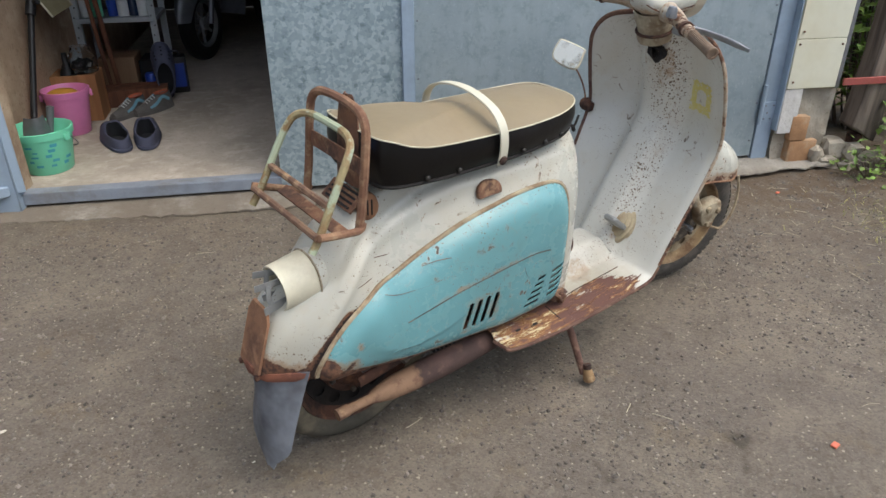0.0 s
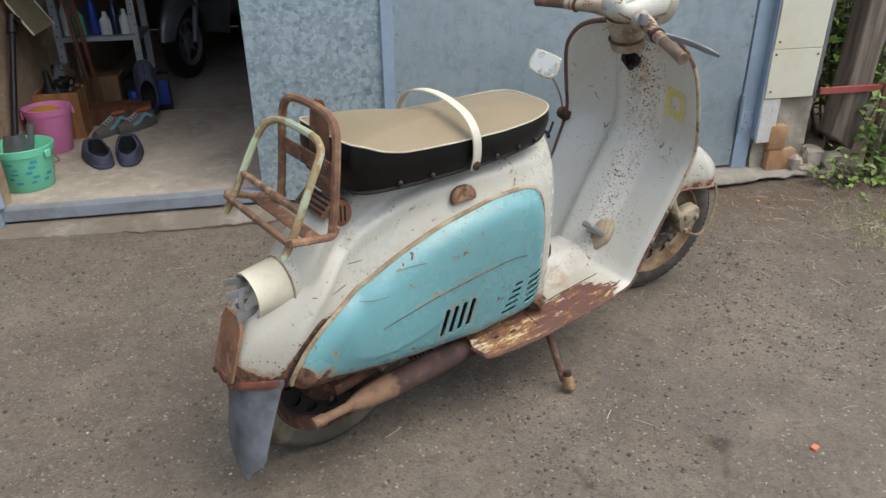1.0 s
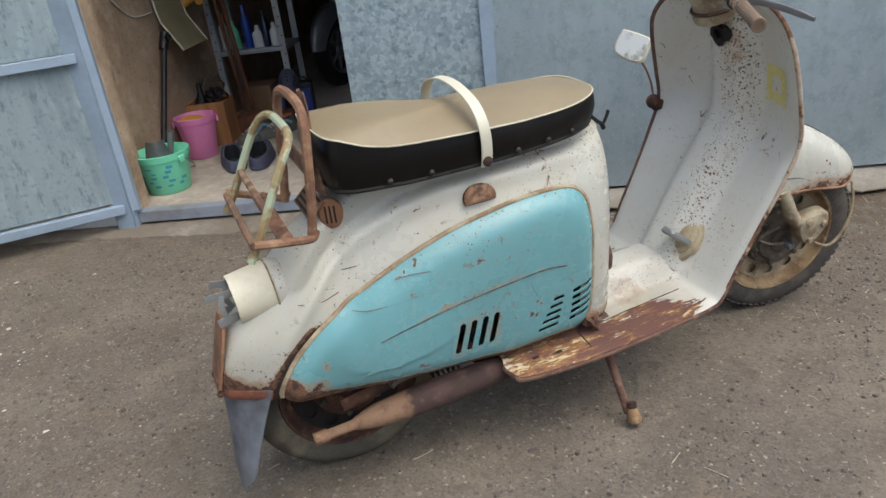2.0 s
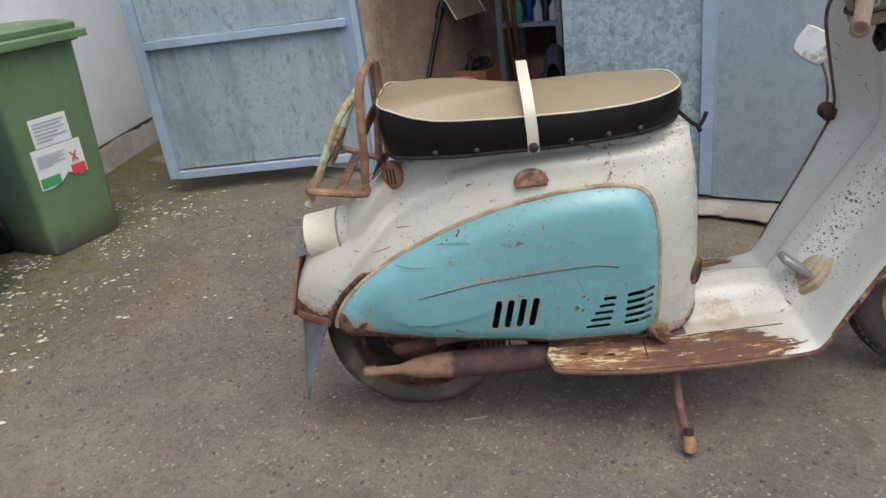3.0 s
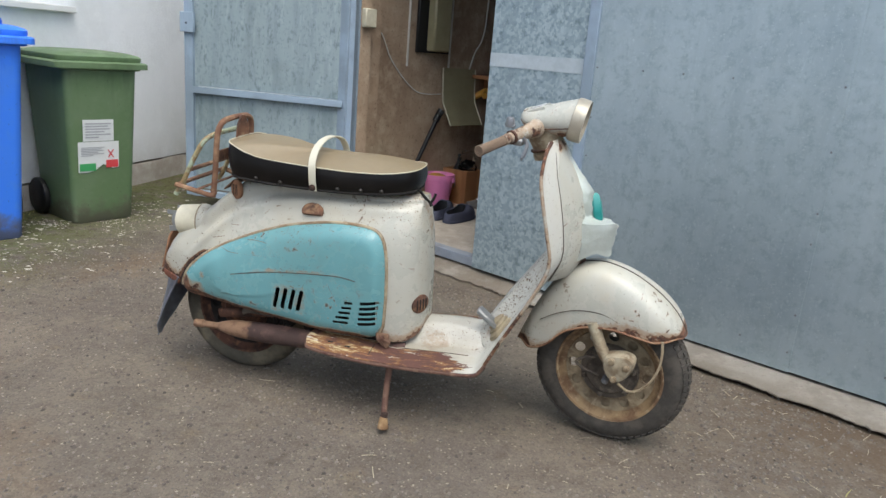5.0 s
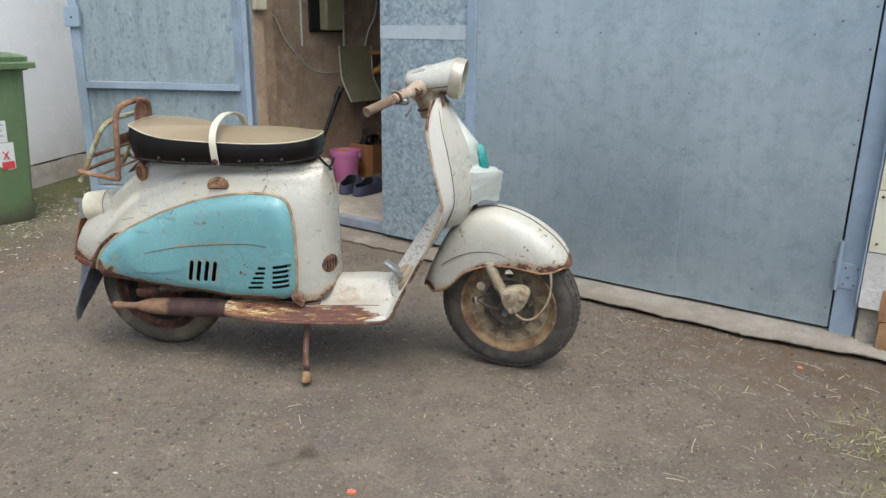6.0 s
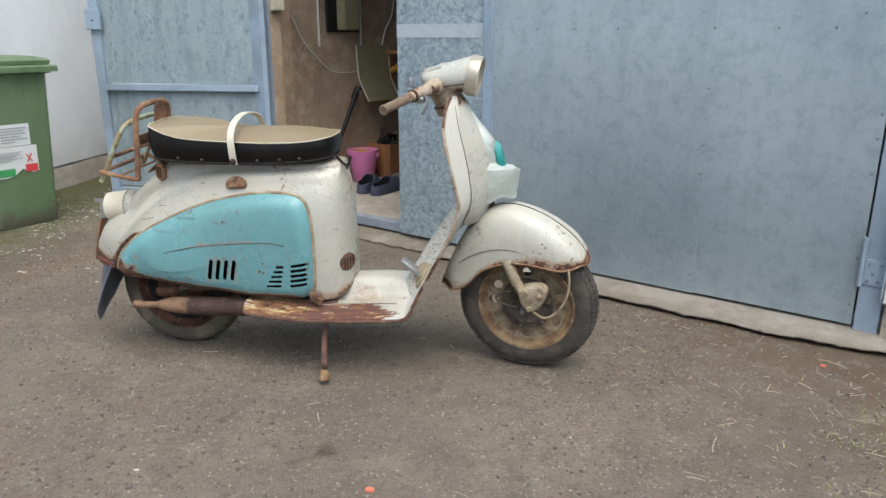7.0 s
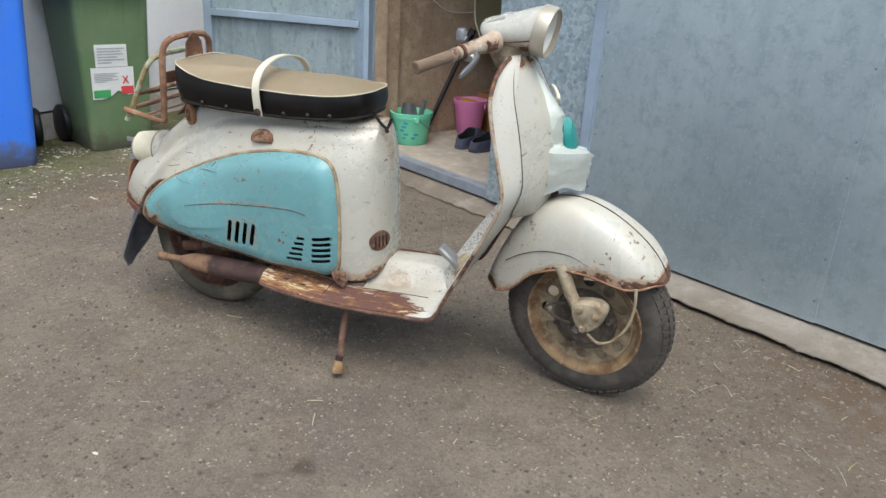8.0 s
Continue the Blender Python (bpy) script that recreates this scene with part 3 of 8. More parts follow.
mask(ground, "soil", lambda p: step(0.55, 0.0, -facade(p.x, p.y)[1]) * step(1.3, 1.9, facade(p.x, p.y)[0]) + 0.5 * step(1.3, 0.5, -facade(p.x, p.y)[1]) * step(0.9, 1.7, facade(p.x, p.y)[0]) + 0.25 * step(0.5, 0.1, abs(facade(p.x, p.y)[1] + 0.12)))

# concrete apron in front of the doors, with a broken front edge
APRON = [(-2.6, -0.12), (0.0, -0.085), (0.6, -0.11), (1.1, -0.150), (1.8, -0.155), (2.25, -0.10), (2.5, -0.08)]
bm = bmesh.new()
rows = []
for i in range(501):
    s = -2.6 + i * 0.01
    edge = interp(APRON, s) + 0.024 * noise.noise(Vector((s * 4, 1.0, 0))) + 0.018 * noise.noise(Vector((s * 17, 5.0, 0))) + 0.012 * noise.noise(Vector((s * 48, 9.0, 0)))
    w = FACE @ Vector((s, edge, 0))
    z0 = ground_z(w.x, w.y)
    top = max(z0 + 0.012, 0.026)
    wob = 0.006 * noise.noise(Vector((s * 9, 2.0, 0)))
    sharp = 0.12 + 0.88 * step(0.15, 0.55, s)
    top = z0 + 0.006 + (top - z0 - 0.006) * (0.35 + 0.65 * sharp)
    rows.append([FACE @ Vector(q) for q in ((s, edge + 0.060 * sharp, z0 - 0.03), (s, edge + 0.040 * sharp, z0 + 0.003 * sharp), (s, edge, top - 0.008 + wob), (s, edge + 0.001, top - 0.003 + wob), (s, edge + 0.008, top + wob), (s, edge + 0.035, top + 0.007), (s, edge + 0.06, top + 0.010 + 0.5 * wob), (s, 0.02, 0.048), (s, 0.3, 0.050))])
grid(bm, rows)
apron = solid("concrete_apron", bm, M_APRON, "cracked pale concrete strip along the garage doors", kind="structure", smooth=50)
mask(apron, "dirt", lambda p: 0.25 + 0.75 * step(0.6, 0.1, facade(p.x, p.y)[0]) + 0.5 * step(-0.07, -0.13, facade(p.x, p.y)[1]))


# ---- garage front ----
def fbox(bm, s0, s1, d0, d1, z0, z1, bevel=0.0):
    return box(bm, ((s0 + s1) / 2, (d0 + d1) / 2, (z0 + z1) / 2), (s1 - s0, d1 - d0, z1 - z0), bevel)


def bolt(bm, s, d, z, r=0.0042):
    lathe(bm, [(0.0005, -0.004), (r * 0.7, -0.0035), (r, -0.001), (r, 0.001)], Matrix.Translation((s, d, z)) @ Matrix.Rotation(radians(-90), 4, "X"), 8)
    return bm


DOOR_TOP = 2.12
bm = bmesh.new()
for s0, s1, z0, z1 in ((-2.40, -1.075, -0.1, DOOR_TOP), (-2.40, 2.62, DOOR_TOP, 2.9)):
    fbox(bm, s0, s1, 0.02, 0.27, z0, z1)
fbox(bm, -2.40, -2.15, 0.2705, 1.60, -0.1, 2.9)
fbox(bm, -3.9, -2.40, 1.40, 1.60, -0.1, 2.9)
solid("wall_garage_front", bm, M_RENDER, "pale rendered garage front wall", kind="structure", m=FACE, smooth=0)

# right-hand leaf: zinc sheets on a steel frame
leaf = thing("garage_door_right", FACE, "closed zinc-clad steel garage door leaf", "door", kind="structure")
bm = fbox(bmesh.new(), -0.02, 0.487, -0.004, 0.0, 0.060, DOOR_TOP - 0.01, 0.001)
part("panel", bm, M_ZINC_SPANGLE, leaf, "strongly spangled zinc sheet", 0)
bm = fbox(bmesh.new(), 0.530, 1.487, -0.0085, -0.0045, 0.056, DOOR_TOP - 0.01, 0.001)
part("panel", bm, M_ZINC, leaf, "dull blue-grey zinc sheet", 0)
bm = fbox(bmesh.new(), 1.465, 2.046, -0.0044, -0.0004, 0.058, DOOR_TOP - 0.01, 0.001)
part("panel", bm, M_ZINC, leaf, "dull blue-grey zinc sheet", 0)
bm = fbox(bmesh.new(), 0.484, 0.533, -0.021, 0.03, 0.064, DOOR_TOP - 0.01, 0.003)
part("cover_strip", bm, M_FRAME, leaf, "pale blue painted cover strip")
bm = bmesh.new()
for q in ((-0.018, 0.04, 0.063, DOOR_TOP - 0.02), (1.985, 2.044, 0.063, DOOR_TOP - 0.02)):
    fbox(bm, q[0], q[1], 0.002, 0.042, q[2], q[3], 0.002)
fbox(bm, 0.04, 1.985, 0.002, 0.04, 0.063, 0.11)
fbox(bm, 0.04, 1.985, 0.002, 0.04, 1.98, 2.04)
part("leaf_frame", bm, M_FRAME, leaf)
bolts = [(0.546, z) for z in (0.27, 0.48, 0.70, 0.86, 1.06)] + [(s, 1.062) for s in (0.75, 0.916, 1.104, 1.687, 1.863)] + [(1.472, z) for z in (1.062, 0.849, 0.640, 0.532, 0.271, 0.13)]
bolts += [(2.032, z) for z in (1.148, 1.017, 0.79, 0.71, 0.593, 0.30, 0.13)] + [(1.941, 1.105), (1.30, 0.14), (1.78, 0.145)]
first = None
for s, z in bolts:
    if first is None:
        first = part("bolt", bolt(bmesh.new(), 0, 0, 0), M_STEEL, leaf)
        ob = first
    else:
        ob = new("bolt", first.data)
        ob.parent = leaf
    ob.location = (s, -0.0085 if s < 1.48 else -0.0046, z)
bm = fbox(bmesh.new(), -0.019, 0.482, -0.0062, -0.0042, 1.028, 1.088)
rag = part("smear", bm, M_SMEAR, leaf, "pale paint smear across the sheet", 0)

# door posts, hinge and sill
bm = fbox(bmesh.new(), 2.052, 2.129, -0.008, 0.05, 0.040, DOOR_TOP + 0.05, 0.003)
fbox(bm, 2.122, 2.1285, -0.044, -0.006, 0.180, DOOR_TOP + 0.05, 0.001)
solid("door_post", bm, M_FRAME, "pale blue steel door post on concrete", "post", "structure", FACE)
hinge = thing("door_hinge", FACE, "grey painted strap hinge on the door post", "hinge", kind="structure")
cylm = bmesh.new()
cyl(cylm, (2.051, -0.020, 0.208), (2.051, -0.020, 0.382), 0.009, seg=12)
part("hinge_barrel", cylm, M_FRAME, hinge)
bm = fbox(bmesh.new(), 2.050, 2.121, -0.0145, -0.0085, 0.215, 0.304, 0.001)
part("hinge_plate", bm, M_FRAME, hinge)
for s, z in ((2.073, 0.230), (2.085, 0.256), (2.104, 0.230), (2.073, 0.289), (2.110, 0.289)):
    part("rivet", bolt(bmesh.new(), s, -0.0150, z, 0.004), M_STEEL, hinge)
bm = fbox(bmesh.new(), -1.08, -1.0, -0.03, 0.06, 0.045, DOOR_TOP + 0.05, 0.004)
solid("door_post", bm, M_FRAME, "pale blue steel door post beside the opening", "post", "structure", FACE)
bm = fbox(bmesh.new(), -1.0, 2.051, 0.008, 0.07, 0.057, 0.104, 0.003)
fbox(bm, -1.0, 2.051, 0.045, 0.07, 0.040, 0.057)
solid("door_sill", bm, M_SILL, "dull zinc threshold rail", "sill", "structure", FACE)

# left-hand leaf, swung open against the house
LEAF = Matrix.Translation((-0.955, 1.780, 0.120)) @ Matrix.Rotation(radians(180.0), 4, "Z")
left = thing("garage_door_left", LEAF, "open zinc-clad steel garage door leaf", "door", kind="structure")


def lbox(bm, u0, u1, v0, v1, z0, z1, bevel=0.002):
    return box(bm, ((u0 + u1) / 2, (v0 + v1) / 2, (z0 + z1) / 2), (u1 - u0, v1 - v0, z1 - z0), bevel)


LW, LH = 1.045, 1.95
for z0, z1 in ((0.045, 0.612), (0.650, LH - 0.05)):
    part("panel", lbox(bmesh.new(), 0.054, LW - 0.054, 0.006, 0.010, z0, z1, 0), M_ZINC_LEAF, left, "streaked galvanised sheet", 0)
for q in ((0.0, 0.055, 0.0, LH), (LW - 0.055, LW, 0.0, LH)):
    part("stile", lbox(bmesh.new(), q[0], q[1], -0.022, 0.03, q[2], q[3]), M_FRAME, left)
for z in (0.0, 0.611, LH - 0.046):
    part("rail", lbox(bmesh.new(), 0.056, LW - 0.056, 0.011, 0.042, z, z + 0.036), M_FRAME, left)
lock = part("lock_case", lbox(bmesh.new(), LW - 0.075, LW + 0.012, 0.031, 0.052, 0.95, 1.06), M_FRAME, left, "pale blue lock case")
bm = bmesh.new()
cyl(bm, (LW - 0.03, 0.05, 1.0), (LW - 0.03, 0.054, 1.0), 0.006, seg=10)
part("keyhole", bm, M_BLACK, lock)

# wall beside the right post: cement boards over a crumbling block plinth
bm = fbox(bmesh.new(), 2.130, 2.38, 0.012, 0.25, -0.1, 2.9)
solid("wall_garage_side", bm, M_BLOCKWALL, "rough grey block pier beside the door", kind="structure", m=FACE, smooth=0)
cladding = thing("wall_cladding", FACE, "cream cement boards screwed to the pier", "cladding", kind="structure")
for z0, z1 in ((0.366, 0.575), (0.577, 1.085), (1.087, 1.60), (1.602, 2.11)):
    b = part("board", fbox(bmesh.new(), 2.131, 2.362, -0.048, -0.036, z0, z1, 0.002), M_BOARD, cladding)
    for s, z in ((2.152, z0 + 0.03), (2.146, z1 - 0.02), (2.344, z1 - 0.025)):
        part("screw", bolt(bmesh.new(), s, -0.050, z, 0.005), M_RUST, b)
bm = fbox(bmesh.new(), 2.136, 2.356, -0.0355, 0.011, 0.37, 2.1)
solid("cladding_batten", bm, M_WOOD_GREY, "timber battens behind the boards", kind="structure", m=FACE)
bm = fbox(bmesh.new(), 2.3625, 2.382, -0.046, 0.011, 0.36, 2.11, 0.002)
solid("corner_trim", bm, M_STEEL, "grey corner bead", kind="structure", m=FACE)

bm = fbox(bmesh.new(), 2.140, 2.395, -0.016, 0.05, -0.05, 0.362)
bmesh.ops.subdivide_edges(bm, edges=bm.edges[:], cuts=16, use_grid_fill=True)
for v in bm.verts:
    q = v.co * 9
    v.co += Vector((0.010 * noise.noise(q), 0.022 * noise.noise(q + Vector((4, 0, 0))) + 0.008 * noise.noise(q * 4), 0.004 * noise.noise(q * 3)))
solid("pier_foot", bm, M_BLOCKWALL, "crumbling plastered masonry foot of the pier", kind="structure", m=FACE, smooth=35)
bm = fbox(bmesh.new(), 2.1305, 2.215, -0.045, -0.030, 0.166, 0.364, 0.002)
solid("plinth_board", bm, M_PLINTH, "grey cement board hanging below the cladding", kind="structure", m=FACE)

# ---- garage inside ----
bm = fbox(bmesh.new(), -1.30, 2.4, 0.07, 4.2, 0.0, 0.095)
solid("floor_garage", bm, M_GFLOOR, "dusty concrete garage floor", kind="structure", m=FACE, smooth=0)
bm = bmesh.new()
fbox(bm, -1.34, -1.12, 0.27, 4.2, 0.08, 2.5)
solid("wall_garage_left", bm, M_PLASTER, "brown stained plaster inside wall", kind="structure", m=FACE, smooth=0)
bm = fbox(bmesh.new(), -1.075, -1.0, 0.061, 0.14, 0.08, 2.15, 0.004)
fbox(bm, -1.1195, -1.064, 0.141, 0.2695, 0.08, 2.15)
solid("wall_reveal", bm, M_PLASTER, "plastered reveal of the opening", kind="structure", m=FACE, smooth=0)
# back wall, right wall and ceiling carry the garage's shade in their dark colour
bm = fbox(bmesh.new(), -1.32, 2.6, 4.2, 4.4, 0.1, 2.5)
solid("wall_garage_back", bm, M_PLASTER_SHADE, "shaded back wall of the garage", kind="structure", m=FACE, smooth=0)
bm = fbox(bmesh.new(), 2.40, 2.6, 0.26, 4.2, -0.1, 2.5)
solid("wall_garage_right", bm, M_PLASTER_SHADE, "plaster right wall of the garage", kind="structure", m=FACE, smooth=0)
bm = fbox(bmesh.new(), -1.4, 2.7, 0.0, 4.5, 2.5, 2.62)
solid("ceiling", bm, M_PLASTER_SHADE, "plain garage ceiling", kind="structure", m=FACE, smooth=0)
bm = fbox(bmesh.new(), -2.40, 2.8, -0.12, 4.7, 2.9, 3.0)
solid("roof", bm, M_PLINTH, "flat garage roof edge", kind="structure", m=FACE, smooth=0)

# an unseen plain wall, added behind the viewer to block low skylight
bm = boxes(((0.5, -6.6, 1.15), (15.0, 0.3, 2.5)))
solid("wall_unseen", bm, M_RENDER, "unseen pale wall added to block low skylight", kind="structure", smooth=0)

# ---- house wall ----
HX = -2.62
house = thing("wall_house", Matrix.Translation((HX, 0, 0)), "white rendered house wall above a grey plinth", "wall", kind="structure")
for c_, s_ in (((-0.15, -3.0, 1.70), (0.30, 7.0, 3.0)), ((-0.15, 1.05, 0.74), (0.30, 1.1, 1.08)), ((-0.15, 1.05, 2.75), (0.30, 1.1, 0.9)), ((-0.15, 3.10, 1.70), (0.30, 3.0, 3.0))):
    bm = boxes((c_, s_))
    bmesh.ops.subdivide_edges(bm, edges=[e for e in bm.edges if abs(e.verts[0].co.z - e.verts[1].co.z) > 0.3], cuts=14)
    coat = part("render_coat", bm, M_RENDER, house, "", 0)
    # patchy greyer tone over the lowest part of the render
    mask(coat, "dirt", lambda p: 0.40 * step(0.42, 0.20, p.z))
bm = bmesh.new()
rows = []
for i in range(401):
    y = -4.9 + 9.5 * i / 400
    zt = 0.185 + 0.030 * noise.noise(Vector((y * 3, 2, 0))) + 0.014 * noise.noise(Vector((y * 14, 5, 0))) + 0.008 * noise.noise(Vector((y * 40, 8, 0)))
    rows.append([(-0.28, y, -0.2), (0.005, y, -0.2), (0.005, y, zt - 0.006), (0.002, y, zt), (-0.28, y, zt)])
grid(bm, rows)
plinth = part("plinth", bm, M_PLINTH, house, "flaking brown-stained grey plinth", 40)
mask(plinth, "dirt", lambda p: 0.5)
win = thing("window_1", Matrix.Translation((HX, 1.05, 1.14)), "white framed window with a projecting sill", "window", kind="structure")
part("window_sill", boxes(((-0.06, 0, 0.0), (0.20, 1.08, 0.035)), bevel=0.004), M_WPAINT, win)
for y0, z0, sy, sz in ((-0.51, 0.55, 0.07, 1.05), (0.51, 0.55, 0.07, 1.05), (0, 0.06, 0.95, 0.07), (0, 1.05, 0.95, 0.07), (0, 0.55, 0.09, 0.90)):
    part("window_frame", boxes(((-0.09, y0, z0), (0.06, sy, sz)), bevel=0.004), M_WPAINT, win)
for y0 in (-0.26, 0.26):
    part("pane", boxes(((-0.10, y0, 0.55), (0.006, 0.43, 0.91))), M_GLASS, win, "", 0)
bm = boxes(((-0.62, 0, 0.5), (0.02, 1.2, 1.4)))
part("curtain", bm, M_WPAINT, win, "pale curtain behind the glass", 0)


# ---- the scooter: built upright, x forward, then leant on its stand ----
LEAN = Matrix.Translation((0.003, -0.033, -0.003)) @ Matrix.Rotation(radians(3.0), 4, "X") @ Matrix.Rotation(radians(-0.55), 4, "Y") @ Matrix.Diagonal((0.98, 1.0, 0.99, 1.0))
scooter = thing("scooter", LEAN, "old white and turquoise motor scooter with rust, leaning on its stand", "scooter")

def eased(table):
    """A table of places joined by a smooth curve in place of straight steps."""
    return [(p.x, p.y) for p in smooth_line([(a, b, 0) for a, b in table], 5)]


TOP = eased([(-0.874, 0.352), (-0.870, 0.375), (-0.860, 0.410), (-0.842, 0.447), (-0.818, 0.480), (-0.775, 0.516), (-0.735, 0.546), (-0.695, 0.578), (-0.648, 0.618), (-0.605, 0.650), (-0.56, 0.674), (-0.45, 0.682), (-0.04, 0.682), (-0.014, 0.672), (0.002, 0.650), (0.014, 0.60), (0.020, 0.55)])
BOTTOM = eased([(-0.874, 0.342), (-0.82, 0.337), (-0.795, 0.330), (-0.775, 0.316), (-0.70, 0.312), (-0.55, 0.306), (-0.36, 0.292), (-0.28, 0.285), (-0.10, 0.262), (-0.06, 0.248), (-0.024, 0.250), (0.0, 0.260), (0.013, 0.274), (0.020, 0.290)])
WIDE = eased([(-0.874, 0.040), (-0.860, 0.054), (-0.83, 0.070), (-0.80, 0.083), (-0.75, 0.098), (-0.68, 0.104), (-0.55, 0.133), (-0.35, 0.138), (-0.15, 0.135), (-0.09, 0.131), (-0.05, 0.123), (-0.022, 0.109), (-0.002, 0.089), (0.012, 0.063), (0.020, 0.034)])
RIDGE = [(-0.95, 0.16), (-0.82, 0.33), (-0.76, 0.42), (-0.70, 0.490), (-0.64, 0.550), (-0.57, 0.597), (-0.48, 0.630), (-0.39, 0.648), (-0.29, 0.654), (0.05, 0.662)]


def bent(x):
    """The knocked tail sits a little to the right."""
    return -0.020 * max(0.0, (-0.60 - x) / 0.28)


def swell(x, z):
    """The plain side: a rounded tub that draws in towards its crown."""
    zt, zb, w = interp(TOP, x), interp(BOTTOM, x), interp(WIDE, x)
    t = max(0.0, min(1.0, (z - zb) / (zt - zb)))
    y = w * (1 - 0.05 * max(0.0, (0.3 - t) / 0.3) ** 2)
    slim = step(-0.18, -0.58, x) * (1 - 0.8 * step(-0.60, -0.72, x))
    t0, p, q = 0.35 - 0.27 * slim, 3.4 - 1.7 * slim, 2.1 - 0.75 * slim
    if t > t0:
        y = w * max(0.0, 1 - ((t - t0) / (1 - t0)) ** p) ** (1 / q)
    return y


def body_y(x, z):
    """Half the width of the body at a place of its side; above the shoulder it rises steeply to the seat."""
    y, zr, zt = swell(x, z), interp(RIDGE, x), interp(TOP, x)
    if z > zr and zt > zr + 0.004:
        f = min(1.0, (z - zr) / (zt - zr))
        y = max(y, (0.55 + 0.40 * step(-0.80, -0.66, x)) * swell(x, zr) * (1 - f ** 4) ** 0.4)
    return y


def crest(x, z):
    """How far the side stands out or in along its normal: a rounded shoulder, and a hollow above it."""
    d = z - interp(RIDGE, x)
    fade = step(-0.80, -0.66, x) * step(0.0, -0.12, x)
    return fade * (0.007 * math.exp(-((d + 0.016) / 0.015) ** 2) - 0.007 * step(-0.002, 0.016, d) * step(0.0, 0.05, interp(TOP, x) - z))


PANEL_LINE = [(-0.768, 0.330), (-0.748, 0.304), (-0.69, 0.296), (-0.60, 0.292), (-0.48, 0.282), (-0.37, 0.270), (-0.295, 0.260), (-0.20, 0.258), (-0.120, 0.262), (-0.092, 0.295), (-0.085, 0.36), (-0.083, 0.42), (-0.085, 0.50), (-0.098, 0.560), (-0.128, 0.587), (-0.19, 0.594), (-0.25, 0.592), (-0.30, 0.585), (-0.38, 0.569), (-0.455, 0.545), (-0.52, 0.520), (-0.60, 0.484), (-0.66, 0.452), (-0.707, 0.418), (-0.742, 0.382)]
OUTLINE = [(p.x, p.y) for p in smooth_line([(x, z, 0) for x, z in PANEL_LINE], 8, True)]
PC = (-0.36, 0.44)


def rim_gap(x, z):
    """How far a place on the side lies from the panel's outline."""
    return min(math.hypot(x - a, z - b) for a, b in OUTLINE)


def inside_panel(x, z, k):
    px, pz, hit = PC[0] + (x - PC[0]) / k, PC[1] + (z - PC[1]) / k, False
    for (x0, z0), (x1, z1) in zip(OUTLINE, OUTLINE[1:] + OUTLINE[:1]):
        if (z0 > pz) != (z1 > pz) and px < (x1 - x0) * (pz - z0) / (z1 - z0) + x0:
            hit = not hit
    return hit


# rear cowl
bm = bmesh.new()
st = [-0.874, -0.868, -0.853, -0.835, -0.815] + [-0.815 + 0.011 * k for k in range(1, 64)] + [-0.11, -0.095, -0.08, -0.065, -0.05, -0.036, -0.024, -0.012, -0.003, 0.005, 0.012, 0.017, 0.020]
rows = []
for x in st:
    zt, zb = interp(TOP, x), interp(BOTTOM, x)
    side = []
    for k in range(64):
        t = 1 - (1 - k / 63) ** 1.6
        z = zb + (zt - zb) * t
        y, off = body_y(x, z), crest(x, z)
        gx = max(-2.0, min(2.0, (body_y(x + 0.004, z) - body_y(x - 0.004, z)) / 0.008))
        gz = max(-4.0, min(4.0, (body_y(x, z + 0.003) - body_y(x, z - 0.003)) / 0.006))
        n = Vector((-gx, 1.0, -gz)).normalized() * (off if k < 63 else 0.0)
        side.append((x + n.x, -(y + n.y), z + n.z))
    rows.append([(a, b + bent(a), c) for a, b, c in side + [(a, -b, c) for a, b, c in reversed(side[:-1])]])
vs = grid(bm, rows)
bm.faces.new(vs[0])
bm.faces.new(list(reversed(vs[-1])))
kill = [f for f in bm.faces if len(f.verts) == 4 and inside_panel(f.calc_center_median().x, f.calc_center_median().z, 0.93) and abs(f.calc_center_median().y) > 0.05]
bmesh.ops.delete(bm, geom=kill, context="FACES")
cowl = part("cowl", bm, M_WHITE, scooter, "rust-speckled white rear cowl", 35)
mask(cowl, "worn", lambda p: 0.42 * step(0.05, 0.0, p.z - interp(BOTTOM, p.x)) + 0.2 * step(0.14, 0.0, p.z - 0.27) * step(-0.10, -0.06, p.x) + 1.25 * step(0.030 - 0.04 * (p.z - 0.36), 0.012, rim_gap(p.x, p.z)) * step(-0.66, -0.71, p.x) * step(0.49, 0.45, p.z) + 0.26 * step(0.02, 0.004, rim_gap(p.x, p.z)) + 0.44 * step(0.03, 0.0, interp(TOP, p.x) - p.z) * step(-0.60, -0.5, p.x) + 0.42 * step(-0.845, -0.874, p.x) + 0.34 * step(0.13, 0.02, p.z - 0.335) * step(-0.72, -0.79, p.x))

# turquoise side panels with louvre slots
def panel_surface(side, off, rings=34):
    b = bmesh.new()
    n = len(OUTLINE)
    rr = []
    for i in range(rings):
        k = 1 - (i / rings) ** 1.2 * 0.985
        ring = []
        for x, z in OUTLINE:
            px, pz = PC[0] + (x - PC[0]) * k, PC[1] + (z - PC[1]) * k
            bulge = 0.021 * (1 - (1 - min(1.0, (rim_gap(px, pz) if i else 0.0) / 0.05)) ** 3)
            if k == 1 and z < 0.33 and x > -0.68:
                pz += 0.012 * max(0.0, noise.noise(Vector((x * 22, 0, 1)))) + 0.009 * max(0.0, noise.noise(Vector((x * 75, 0, 5))))
            ring.append((px, bent(px) + side * (body_y(px, max(pz, interp(BOTTOM, px))) + off + bulge), pz))
        rr.append(ring)
    v = loft(b, rr, True, False, True)
    return b


